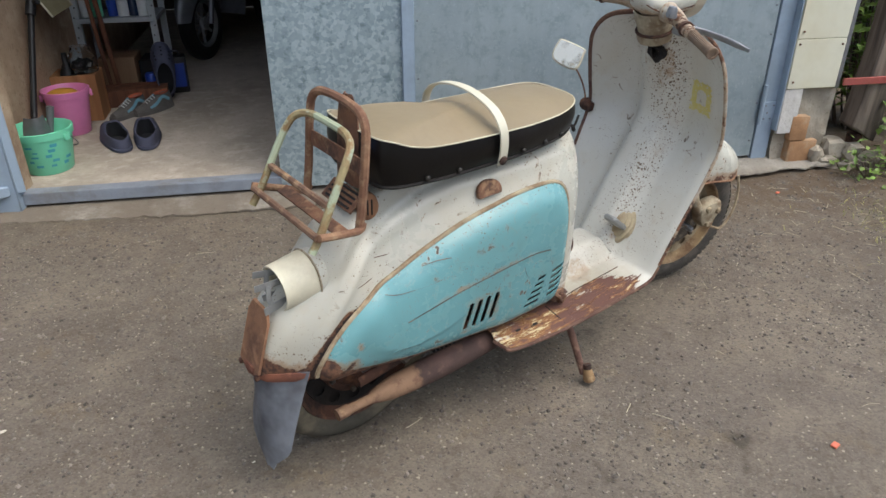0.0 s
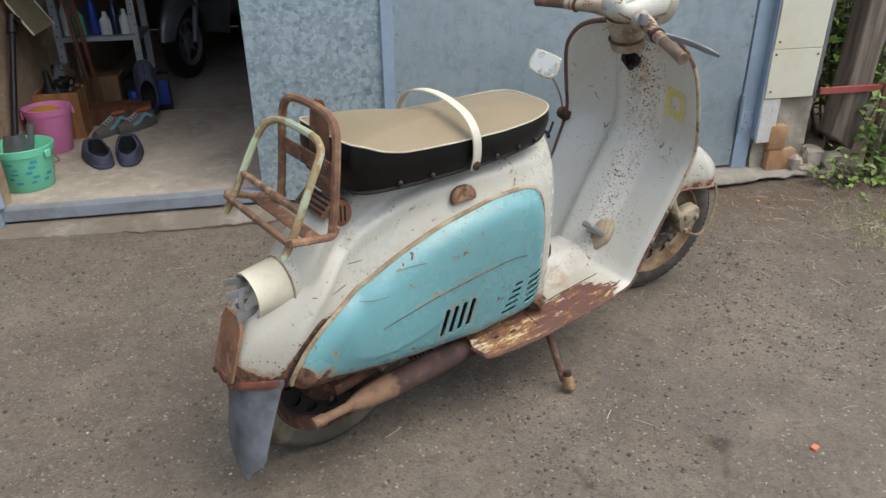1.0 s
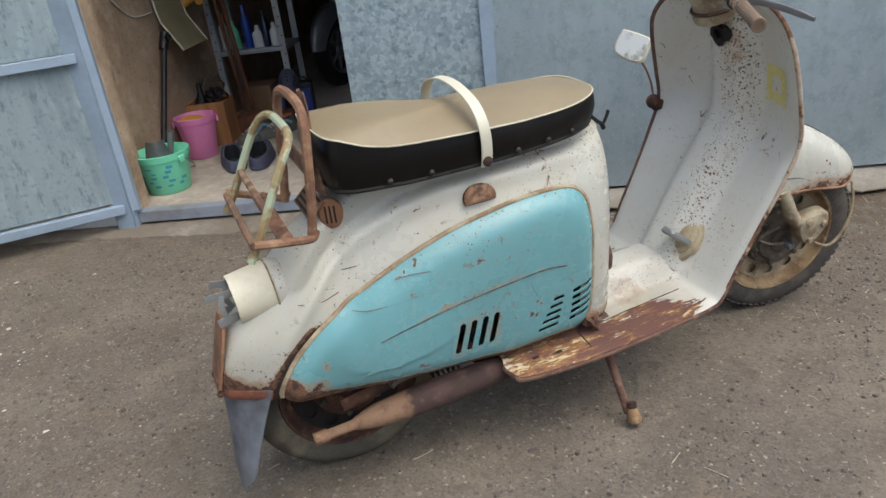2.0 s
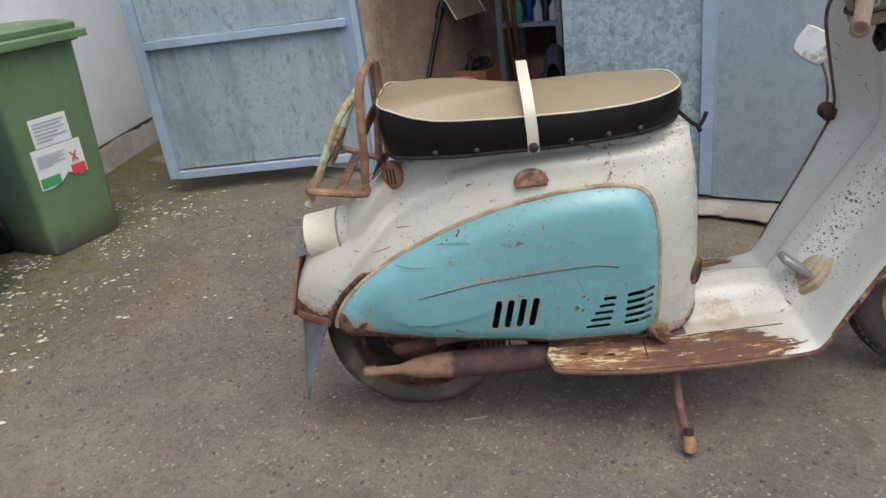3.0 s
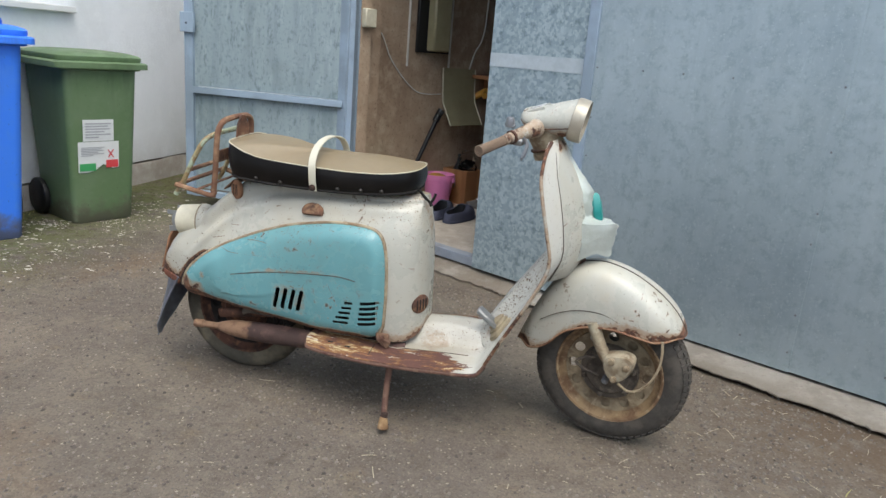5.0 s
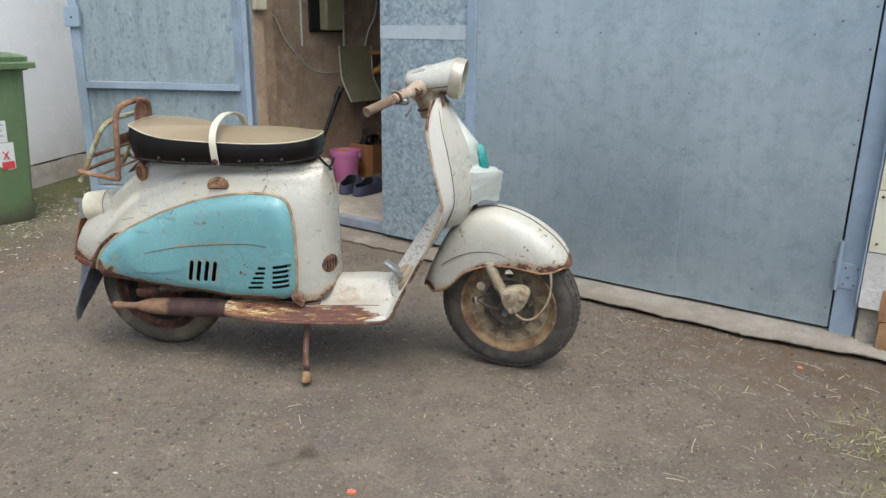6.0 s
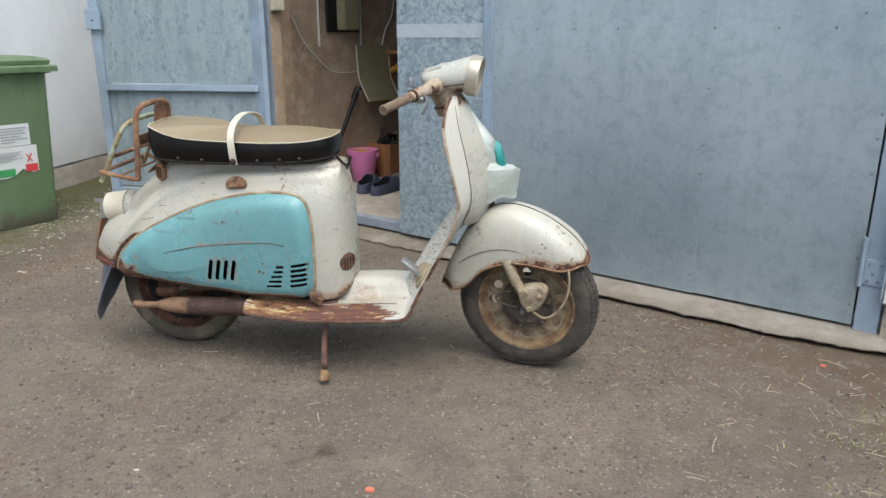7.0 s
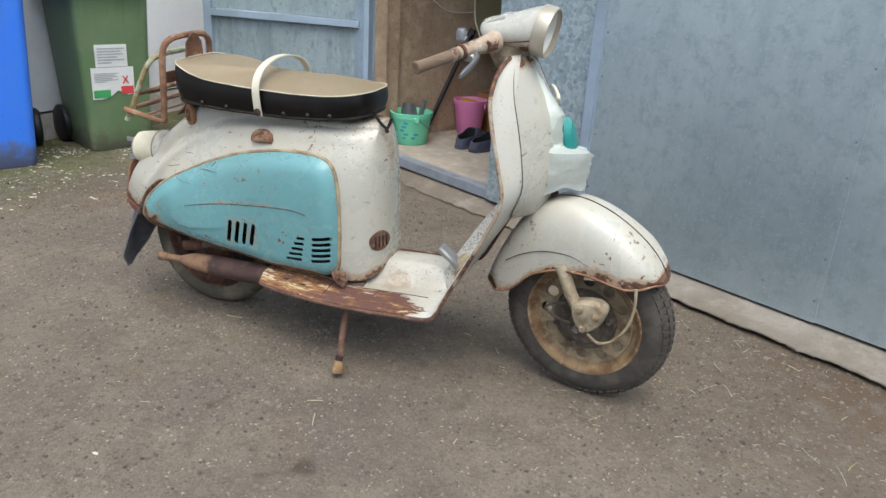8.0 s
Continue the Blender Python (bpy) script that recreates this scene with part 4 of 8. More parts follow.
CREASE = [(-0.60, 0.392), (-0.575, 0.400), (-0.51, 0.416), (-0.443, 0.430), (-0.36, 0.440), (-0.299, 0.445), (-0.216, 0.448), (-0.164, 0.440)]
SLOTS = [(-0.416 + 0.0255 * k, 0.354, 0.0130, 0.071) for k in range(4)]
LOUVRES = [(-0.184 - 0.0065 * k, 0.370 - 0.0165 * k, 0.026 + 0.006 * k, 0.0088) for k in range(5)] + [(-0.121 - 0.002 * k, 0.377 - 0.0168 * k, 0.056, 0.0100) for k in range(5)]
for side in (-1, 1):
    b = thicken(panel_surface(side, 0.004), -0.0025 if side < 0 else -0.0025)
    panel = part("side_panel", b, M_BLUE, scooter, "turquoise louvred side panel with rusted lower edge", 35)
    if side < 0:
        c = bmesh.new()
        for x, z, w, h in SLOTS:
            box(c, (x, -0.145, z), (w, 0.09, h), 0.004, Matrix.Rotation(radians(14), 4, "Y"))
        for x, z, w, h in LOUVRES:
            box(c, (x, -0.145, z), (w, 0.09, h), 0.002, Matrix.Rotation(radians(-8 if x > -0.14 else -3), 4, "Y"))
        cutter = new("cutter", finish("cutter", c, M_BLUE, 0))
        cutter.parent = scooter
        cut = panel.modifiers.new("slots", "BOOLEAN")
        cut.operation, cut.object, cut.solver = "DIFFERENCE", cutter, "EXACT"
        bpy.context.view_layer.update()
        done = bpy.data.meshes.new_from_object(panel.evaluated_get(bpy.context.evaluated_depsgraph_get()))
        panel.modifiers.clear()
        panel.data = done
        bpy.data.objects.remove(cutter)
    def panel_wear(p):
        out = 0.85 * step(0.030, 0.004, rim_gap(p.x, p.z)) * step(0.375, 0.335, p.z) * step(-0.11, -0.17, p.x) + 0.62 * step(-0.64, -0.72, p.x) * step(0.380, 0.335, p.z)
        out += 0.46 * step(0.016, 0.0, abs(p.z - interp(CREASE, p.x) - 0.005)) * step(-0.62, -0.5, p.x) * step(-0.14, -0.2, p.x)
        out += 0.40 * step(0.075, 0.05, abs(p.x + 0.378)) * step(0.058, 0.042, abs(p.z - 0.354)) + 0.56 * step(0.020, 0.006, math.hypot((p.x + 0.685) * 1.2, p.z - 0.378))
        return out + 0.26 * step(0.016, 0.002, rim_gap(p.x, p.z))
    mask(panel, "worn", panel_wear)
    run = [(PC[0] + (x - PC[0]) * 1.012, PC[1] + (z - PC[1]) * 1.02) for x, z in OUTLINE[68:] + OUTLINE[:2]]
    bead = tube(bmesh.new(), [(x, bent(x) + side * (body_y(x, max(z, interp(BOTTOM, x))) + 0.003), z) for x, z in run], 0.0056, 8)
    bead = part("panel_bead", bead, M_BEAD, scooter, "brown-cream bead round the panel")
    for kx, kz in ((1.004, 1.002), (1.024, 1.042)):
        line = [(PC[0] + (x - PC[0]) * kx, PC[1] + (z - PC[1]) * kz) for x, z in OUTLINE[68:] + OUTLINE[:2]]
        part("bead_edge", tube(bmesh.new(), [(x, bent(x) + side * (body_y(x, max(z, interp(BOTTOM, x))) + 0.0055), z) for x, z in line], 0.0013, 5), M_TRIM, bead, "thin brown line along the bead")
    line = tube(bmesh.new(), smooth_line([(x, bent(x) + side * (body_y(x, z) + 0.0272), z) for x, z in CREASE[1:]], 4), 0.0017, 5)
    part("crease_line", line, M_DRUM, scooter, "dark line along the pressed crease")

# paint torn away along the panel's tail
torn = bmesh.new()
tear_line = smooth_line([(x, z, 0) for x, z in OUTLINE[174:] + OUTLINE[:3]], 5)
rows = []
for i in range(1, len(tear_line) - 1):
    t = (tear_line[i + 1] - tear_line[i - 1]).normalized()
    f = i / len(tear_line)
    p = tear_line[i]
    wide = step(0.0, 0.25, f) * (0.007 + 0.007 * f + 0.010 * noise.noise(Vector((i * 0.23, 3, 0))) + 0.006 * noise.noise(Vector((i * 0.9, 7, 0))))
    row = []
    for g in (0.004, 0.004 + 0.5 * max(0.001, wide), 0.004 + max(0.001, wide)):
        x, z = p.x + t.y * g, p.y - t.x * g
        row.append((x, bent(x) - (body_y(x, max(z, interp(BOTTOM, x))) + 0.0022), z))
    rows.append(row)
grid(torn, rows)
part("torn_paint", torn, M_TORN, scooter, "ragged dark rust where the paint is torn")

# scratches on the right side
for pts, on in (([(-0.615, 0.474), (-0.58, 0.466), (-0.50, 0.470), (-0.42, 0.480)], 0.0270), ([(-0.525, 0.512), (-0.49, 0.515), (-0.455, 0.513)], 0.0270), ([(-0.705, 0.500), (-0.665, 0.493), (-0.625, 0.500)], 0.001), ([(-0.64, 0.540), (-0.61, 0.536), (-0.58, 0.538)], 0.001), ([(-0.25, 0.425), (-0.24, 0.40), (-0.23, 0.385)], 0.0270)):
    part("scratch", tube(bmesh.new(), smooth_line([(x, bent(x) - (body_y(x, z) + on), z) for x, z in pts], 5), 0.0008, 5), M_TRIM, scooter, "thin rusty scratch")

# reflector plate, catch, grilles
def upright_plate(x, y, z, rx, rz, yaw, mat, name, label, slots=0, half=False, tilt=0):
    """A small domed plate that stands upright and faces yaw degrees from -y."""
    m = Matrix.Translation((x, y, z)) @ Matrix.Rotation(radians(yaw), 4, "Z") @ Matrix.Rotation(radians(tilt), 4, "X") @ Matrix.Rotation(radians(90), 4, "X")
    b = bmesh.new()
    ring = []
    for k in range(28):
        a = 2 * math.pi * k / 28
        ring.append((math.cos(a) * rx, max(math.sin(a), -0.4 if half else -1) * rz))
    loft(b, [[m @ Vector((p * s, q * s, h)) for p, q in ring] for s, h in ((1, -0.006), (1, 0.003), (0.86, 0.0065), (0.3, 0.007))])
    ob = part(name, b, mat, scooter, label)
    # dark bars drawn over the plate for the shade in its slots
    for k in range(slots):
        c = bmesh.new()
        box(c, m @ Vector(((k - (slots - 1) / 2) * rx * 0.36, 0, 0.0068)), (rx * 0.15, rz * 1.15, 0.003), 0.0008, m.to_3x3().to_4x4())
        part("slot", c, M_DARK, ob)
    return ob


upright_plate(-0.322, -0.107, 0.617, 0.034, 0.026, 0, M_RUST, "reflector_plate", "rusty half-round reflector plate", half=True, tilt=-22)
upright_plate(0.009, -0.068, 0.362, 0.034, 0.029, 62, M_RUST, "air_grille", "rusty oval air grille", 4)
upright_plate(-0.602, -0.050, 0.640, 0.023, 0.030, -22, M_ORANGE_RUST, "vent_disc", "rusty slotted vent disc under the seat", 3)
bm = boxes(((-0.086, -0.134, 0.263), (0.040, 0.012, 0.030)), bevel=0.004)
box(bm, (-0.072, -0.139, 0.250), (0.024, 0.010, 0.026), 0.003, Matrix.Rotation(radians(24), 4, "Y"))
tube(bm, smooth_line([(-0.104, -0.136, 0.276), (-0.094, -0.146, 0.270), (-0.082, -0.148, 0.258), (-0.078, -0.142, 0.244)], 3), 0.0045, 6)
for v in bm.verts:
    v.co += Vector((noise.noise(v.co * 70), noise.noise(v.co * 70 + Vector((3, 0, 0))), noise.noise(v.co * 70 + Vector((0, 3, 0))))) * 0.005
catch = part("panel_catch", bm, M_TAN_RUST, scooter, "rusted catch at the panel's corner")
bm = bmesh.new()
lathe(bm, [(0.009, 0.0), (0.009, 0.007), (0.005, 0.010), (0.0005, 0.010)], aim((-0.083, -0.143, 0.266), (0.1, -1, 0.1)), 6)
part("bolt", bm, M_RUST_DARK, catch)

# tail: plate, lamp, flap
bm = bmesh.new()
loft(bm, [[(-0.877 + dx + 0.30 * max(0, z - 0.345), y - 0.019, z) for y, z in ((-0.043, 0.352), (-0.043, 0.46), (-0.030, 0.482), (0.026, 0.482), (0.037, 0.46), (0.037, 0.352), (0.0, 0.330))] for dx in (0.0, -0.006)])
part("tail_plate", bm, M_ORANGE_RUST, scooter, "rusty brown number-plate bracket")
bm = bmesh.new()
tail_edge = [(-0.790, -0.088, 0.330), (-0.806, -0.082, 0.334), (-0.83, -0.070, 0.338), (-0.862, -0.050, 0.342), (-0.876, -0.024, 0.344), (-0.879, 0.0, 0.344)]
tail_edge = [(a, b + bent(a), c) for a, b, c in tail_edge + [(a, -b, c) for a, b, c in reversed(tail_edge[:-1])]]
tube(bm, smooth_line(tail_edge, 4), 0.011, 6, flat=0.45)
part("tail_edge", bm, M_REDLIP, scooter, "rusty lower edge of the tail")
bm = bmesh.new()
rows = []
for i in range(15):
    v = i / 14
    hw = 0.086 * (1 - 0.45 * v ** 2.0) * (1 - 0.80 * step(0.72, 1.02, v))
    row = []
    for j in range(11):
        u = j / 5 - 1
        row.append((-0.872 - 0.020 * v + (0.075 * (1 - v) ** 1.5 + 0.008) * abs(u) ** 1.6 * (hw / 0.086) - 0.2 * u * hw * v, u * hw - 0.020 - 0.066 * v ** 1.2, 0.350 - 0.222 * v - 0.006 * abs(u)))
    rows.append(row)
grid(bm, rows)
part("mud_flap", thicken(bm, 0.004), M_FLAP, scooter, "curved blue-grey mud flap with a bent tip")
for y in (-0.052, 0.018):
    bm = bmesh.new()
    lathe(bm, [(0.007, -0.003), (0.007, 0.004), (0.004, 0.006), (0.0005, 0.006)], aim((-0.879, y, 0.338), (-1, 0, 0.1)), 8)
    part("flap_bolt", bm, M_RUST_DARK, scooter)
lamp_m = aim((-0.745, -0.028, 0.517), (-0.13, -0.006, -0.006))
bm = bmesh.new()
lathe(bm, [(0.053, -0.016), (0.053, 0.0), (0.050, 0.035), (0.0475, 0.066), (0.044, 0.066), (0.046, 0.01), (0.040, -0.008), (0.001, -0.010)], lamp_m, 28)
lamp = part("tail_lamp", bm, M_CREAM, scooter, "broken cream tail lamp housing without its lens")
for pts, w in ((((0.016, 0.022, 0.0), (0.016, 0.024, 0.06), (0.012, 0.026, 0.112)), 0.008), (((-0.016, 0.022, 0.0), (-0.018, 0.026, 0.055), (-0.022, 0.034, 0.096)), 0.008), (((0.014, -0.020, 0.0), (0.018, -0.024, 0.062), (0.022, -0.026, 0.104)), 0.010), (((-0.016, -0.020, 0.0), (-0.020, -0.026, 0.058), (-0.026, -0.030, 0.082)), 0.008), (((0.016, 0.024, 0.084), (0.020, 0.0, 0.090), (0.020, -0.025, 0.084)), 0.006), (((-0.018, 0.028, 0.068), (-0.014, 0.0, 0.076), (-0.020, -0.026, 0.066)), 0.006)):
    bm = tube(bmesh.new(), smooth_line([lamp_m @ Vector(p) for p in pts], 3), w, 6, flat=0.22)
    part("lamp_bracket", bm, M_GALV_TRIM, lamp, "bent grey bulb bracket")
bm = bmesh.new()
lathe(bm, [(0.010, -0.008), (0.010, 0.030), (0.008, 0.034), (0.0005, 0.034)], lamp_m, 12)
part("bulb_holder", bm, M_GALV_TRIM, lamp, "grey bulb holder")
bm = bmesh.new()
lathe(bm, [(0.0545, -0.006), (0.0545, -0.014), (0.050, -0.030), (0.038, -0.045)], lamp_m, 28)
mask(part("lamp_base", bm, M_WHITE, lamp, "white flared lamp base"), "worn", lambda p: 0.3)
bm = tube(bmesh.new(), [lamp_m @ Vector((0.0545 * math.cos(a), 0.0545 * math.sin(a), -0.008)) for a in (2 * math.pi * k / 32 for k in range(32))], 0.0022, 6, True)
part("lamp_gasket", bm, M_CASTING, lamp)

# ---- seat ----
SEAT = [(-0.606, 0.0), (-0.605, 0.045), (-0.601, 0.080), (-0.588, 0.100), (-0.555, 0.111), (-0.47, 0.115), (-0.35, 0.118), (-0.22, 0.118), (-0.13, 0.111), (-0.076, 0.098), (-0.044, 0.080), (-0.028, 0.058), (-0.021, 0.031), (-0.020, 0.0)]
half = smooth_line([(x, -y, 0) for x, y in SEAT], 4)
seat_line = [(p.x, p.y) for p in half] + [(p.x, -p.y) for p in reversed(half[1:-1])]
TRIM = [(-0.61, 0.797), (-0.575, 0.788), (-0.54, 0.773), (-0.50, 0.762), (-0.46, 0.757), (-0.36, 0.752), (-0.22, 0.748), (-0.13, 0.749), (-0.08, 0.752), (-0.03, 0.758), (0.035, 0.761)]
BASE = [(-0.61, 0.694), (-0.46, 0.684), (-0.26, 0.683), (-0.10, 0.689), (0.035, 0.702)]
def seat_ring(k, zf, push=0.0):
    out = []
    for x, y in seat_line:
        d = Vector((x + 0.29, y * 2.2, 0)).normalized()
        out.append((-0.29 + (x + 0.29) * k + d.x * push, y * k + d.y * push, zf(x, y)))
    return out
bm = bmesh.new()
loft(bm, [seat_ring(1, lambda x, y, f=f: interp(BASE, x) + (interp(TRIM, x) - interp(BASE, x)) * f, 0.008 * math.sin(f * 3.1) - 0.006 * (1 - f)) for f in (0.0, 0.08, 0.3, 0.55, 0.8, 1.0)], True, True, False)
side_band = part("seat_side", bm, M_VINYL_BLACK, scooter, "black vinyl seat side with chrome studs")
bm = bmesh.new()
def crown(k):
    def zf(x, y):
        c = 0.026 * (1 - k ** 2.6)
        xx = -0.29 + (x + 0.29) * k
        return interp(TRIM, x) * k + (1 - k) * 0.752 + c + 0.003 * noise.noise(Vector((xx * 9, y * k * 9, 2))) + 0.0022 * noise.noise(Vector((xx * 30, y * k * 12, 5))) * (1 - k ** 4)
    return zf
loft(bm, [seat_ring(k, crown(k)) for k in (1.0, 0.97, 0.92, 0.84, 0.74, 0.62, 0.5, 0.38, 0.26, 0.14, 0.04)], True, False, True)
part("seat_top", bm, M_VINYL_TAN, scooter, "tan vinyl seat top", 70)
bm = tube(bmesh.new(), seat_ring(1.004, lambda x, y: interp(TRIM, x) + 0.001), 0.0017, 6, True)
part("piping", bm, M_PIPING, scooter, "cream piping round the seat")
bm = tube(bmesh.new(), seat_ring(1.0, lambda x, y: interp(BASE, x) + 0.002, -0.006), 0.0045, 6, True)
part("seat_rim", bm, M_DARK, scooter, "dark seat pan edge")
for side in (-1, 1):
    for x in (-0.50, -0.42, -0.24, -0.17, -0.11):
        y = -interp(SEAT, x) * 1.0 - 0.0035
        m = Matrix.Translation((x, side * -y, interp(BASE, x) + 0.012)) @ Matrix.Rotation(radians(90 * -side), 4, "X")
        b = bmesh.new()
        lathe(b, [(0.006, -0.004), (0.006, 0.001), (0.004, 0.003), (0.0005, 0.004)], m, 12)
        part("stud", b, M_STUD, side_band)
bm = bmesh.new()
arch = smooth_line([(-0.312, -0.127, 0.684), (-0.312, -0.133, 0.724), (-0.314, -0.128, 0.765), (-0.316, -0.100, 0.797), (-0.318, -0.05, 0.815), (-0.318, 0.0, 0.820), (-0.318, 0.05, 0.815), (-0.316, 0.10, 0.797), (-0.314, 0.128, 0.765), (-0.312, 0.133, 0.730), (-0.312, 0.127, 0.690)], 4)
rows = []
for i, p in enumerate(arch):
    q0, q1 = arch[max(i - 1, 0)], arch[min(i + 1, len(arch) - 1)]
    nrm = (q1 - q0).cross(Vector((1, 0, 0))).normalized()
    rows.append([p + Vector((dx, 0, 0)) + nrm * h for dx, h in ((-0.0105, -0.002), (-0.011, 0.001), (-0.0065, 0.0032), (0.0065, 0.0032), (0.011, 0.001), (0.0105, -0.002))])
loft(bm, rows, True)
strap = part("grab_strap", bm, M_STRAP, scooter, "cream grab strap over the seat")
for side in (-1, 1):
    b = bmesh.new()
    lathe(b, [(0.010, -0.004), (0.010, 0.003), (0.006, 0.006), (0.0005, 0.0065)], Matrix.Translation((-0.312, side * 0.131, 0.695)) @ Matrix.Rotation(radians(-90 * side), 4, "X"), 12)
    part("strap_rivet", b, M_RUST_DARK, strap)
bm = bmesh.new()
tube(bm, smooth_line([(-0.024, -0.030, 0.702), (-0.006, -0.034, 0.684), (0.008, -0.036, 0.672), (0.018, -0.036, 0.668), (0.026, -0.036, 0.680), (0.031, -0.036, 0.694)], 4), 0.0046, 6, flat=0.6)
tube(bm, [(0.014, -0.036, 0.670), (0.020, -0.036, 0.656)], 0.005, 6)
part("seat_latch", bm, M_DARK, scooter, "small bent seat latch")

# ---- luggage rack ----
def hoop(pts, r, mat, name, label, seg=8, n=5):
    return part(name, tube(bmesh.new(), smooth_line(pts, n), r, seg), mat, scooter, label)


hoop([(-0.655, -0.100, 0.622), (-0.644, -0.101, 0.69), (-0.634, -0.101, 0.785), (-0.629, -0.095, 0.828), (-0.626, -0.072, 0.848), (-0.624, -0.03, 0.854), (-0.624, 0.03, 0.854), (-0.626, 0.072, 0.848), (-0.629, 0.095, 0.828), (-0.634, 0.101, 0.785), (-0.644, 0.101, 0.69), (-0.655, 0.100, 0.622)], 0.0088, M_RACK, "rack_back_hoop", "rusty tubular rack hoop behind the seat")
OUTER = [(-0.770, 0.120, 0.622), (-0.745, 0.118, 0.660), (-0.703, 0.114, 0.740), (-0.677, 0.108, 0.784), (-0.662, 0.094, 0.802), (-0.652, 0.060, 0.810)]
hoop([(a, -b, c) for a, b, c in OUTER] + [(-0.650, 0.0, 0.811)] + list(reversed(OUTER)), 0.0078, M_GREENPIPE, "rack_outer_hoop", "rack hoop with faded pale green paint")
for side in (-1, 1):
    hoop([(-0.646, 0.102 * side, 0.640), (-0.656, 0.106 * side, 0.628), (-0.70, 0.120 * side, 0.640), (-0.760, 0.133 * side, 0.657)], 0.0075, M_RACK, "rack_side_rail", "rusty rack side rail")
hoop([(-0.724, -0.116, 0.700), (-0.724, 0.116, 0.700)], 0.007, M_TAN_RUST, "rack_cross_bar", "rack cross bar with old paint")
hoop([(-0.760, -0.128, 0.654), (-0.760, 0.128, 0.654)], 0.007, M_TAN_RUST, "rack_cross_bar", "rack cross bar with old paint")
part("rack_floor_bar", box(bmesh.new(), (-0.702, 0.0, 0.642), (0.026, 0.238, 0.004), 0.001, Matrix.Rotation(radians(-14), 4, "Y")), M_RUST, scooter, "rusty flat bar across the rack")
part("rack_back_strip", box(bmesh.new(), (-0.6365, 0.0, 0.748), (0.004, 0.194, 0.032), 0.001, Matrix.Rotation(radians(6), 4, "Y")), M_RUST, scooter, "rusty flat strip across the back hoop")
bm = bmesh.new()
rows = []
for i in range(9):
    v = i / 8
    z = 0.675 + 0.185 * v
    hw = 0.050 * (1 - 0.40 * v) - (0.018 if v > 0.93 else 0)
    rows.append([(-0.607 - 0.004 * math.sin(v * 3.1) - 0.008 * (1 - (2 * j / 6 - 1) ** 2) + 0.004 * v, (2 * j / 6 - 1) * hw, z) for j in range(7)])
grid(bm, rows)
part("back_plate", thicken(bm, 0.004), M_RUST, scooter, "rusty upright back plate of the rack")
bm = bmesh.new()
box(bm, (-0.628, 0.0, 0.652), (0.045, 0.11, 0.004), 0.001, Matrix.Rotation(radians(-42), 4, "Y"))
plate = part("rack_foot_plate", bm, M_RUST, scooter, "rusty slotted rack foot plate")
# dark strips put in for the shade of the foot plate's slots
for k in range(4):
    b = bmesh.new()
    box(b, Vector((-0.629, 0.0, 0.6545)) + Vector((0.743, 0, 0.669)) * (0.011 * (k - 1.5)), (0.005, 0.086, 0.0035), 0.0005, Matrix.Rotation(radians(-42), 4, "Y"))
    part("slot", b, M_DARK, plate)

# ---- floor and leg shield: one bent sheet ----
SHIELD = [  # x and z at the edge, half width, how far the middle lies ahead, height of the tunnel
    (-0.315, 0.242, 0.150, 0.0, 0.02), (-0.305, 0.236, 0.180, 0.0, 0.03), (-0.285, 0.230, 0.192, 0.0, 0.04), (-0.15, 0.220, 0.198, 0.0, 0.05), (0.0, 0.222, 0.201, 0.0, 0.055),
    (0.10, 0.229, 0.203, 0.0, 0.055), (0.198, 0.236, 0.204, 0.0, 0.052), (0.228, 0.258, 0.205, 0.004, 0.05), (0.263, 0.326, 0.208, 0.012, 0.05), (0.308, 0.410, 0.212, 0.02, 0.05),
    (0.355, 0.503, 0.218, 0.035, 0.048), (0.386, 0.585, 0.221, 0.050, 0.045), (0.373, 0.665, 0.222, 0.066, 0.042), (0.354, 0.745, 0.218, 0.072, 0.04), (0.343, 0.800, 0.207, 0.066, 0.036),
    (0.342, 0.840, 0.180, 0.052, 0.032), (0.344, 0.866, 0.140, 0.035, 0.03), (0.348, 0.882, 0.085, 0.018, 0.028)]
cols = [smooth_line([(r[k], 0, 0) for r in SHIELD], 4) for k in range(5)]
fine = [tuple(c[i].x for c in cols) for i in range(len(cols[0]))]
NU = 33
def sheet_point(i, u):
    x, z, w, ahead, rib = fine[i]
    x2, z2 = fine[min(i + 1, len(fine) - 1)][:2]
    x1, z1 = fine[max(i - 1, 0)][:2]
    t = Vector((x2 - x1, 0, z2 - z1)).normalized()
    nrm = Vector((-t.z, 0, t.x))
    a = abs(u)
    px = x + ahead * (1 - a ** 2.2)
    lift = rib * step(0.36, 0.16, a) + 0.010 * step(0.98, 0.55, a) * step(0.25, 0.15, x)
    lip = -0.006 * step(0.93, 1.0, a)
    p = Vector((px, u * w, z)) + nrm * (lift + lip)
    return p
bm = bmesh.new()
grid(bm, [[sheet_point(i, 2 * j / (NU - 1) - 1) for j in range(NU)] for i in range(len(fine))])
floor_sheet = part("leg_shield", thicken(bm, 0.004), M_SHIELD, scooter, "rust-speckled white leg shield and floor", 50)
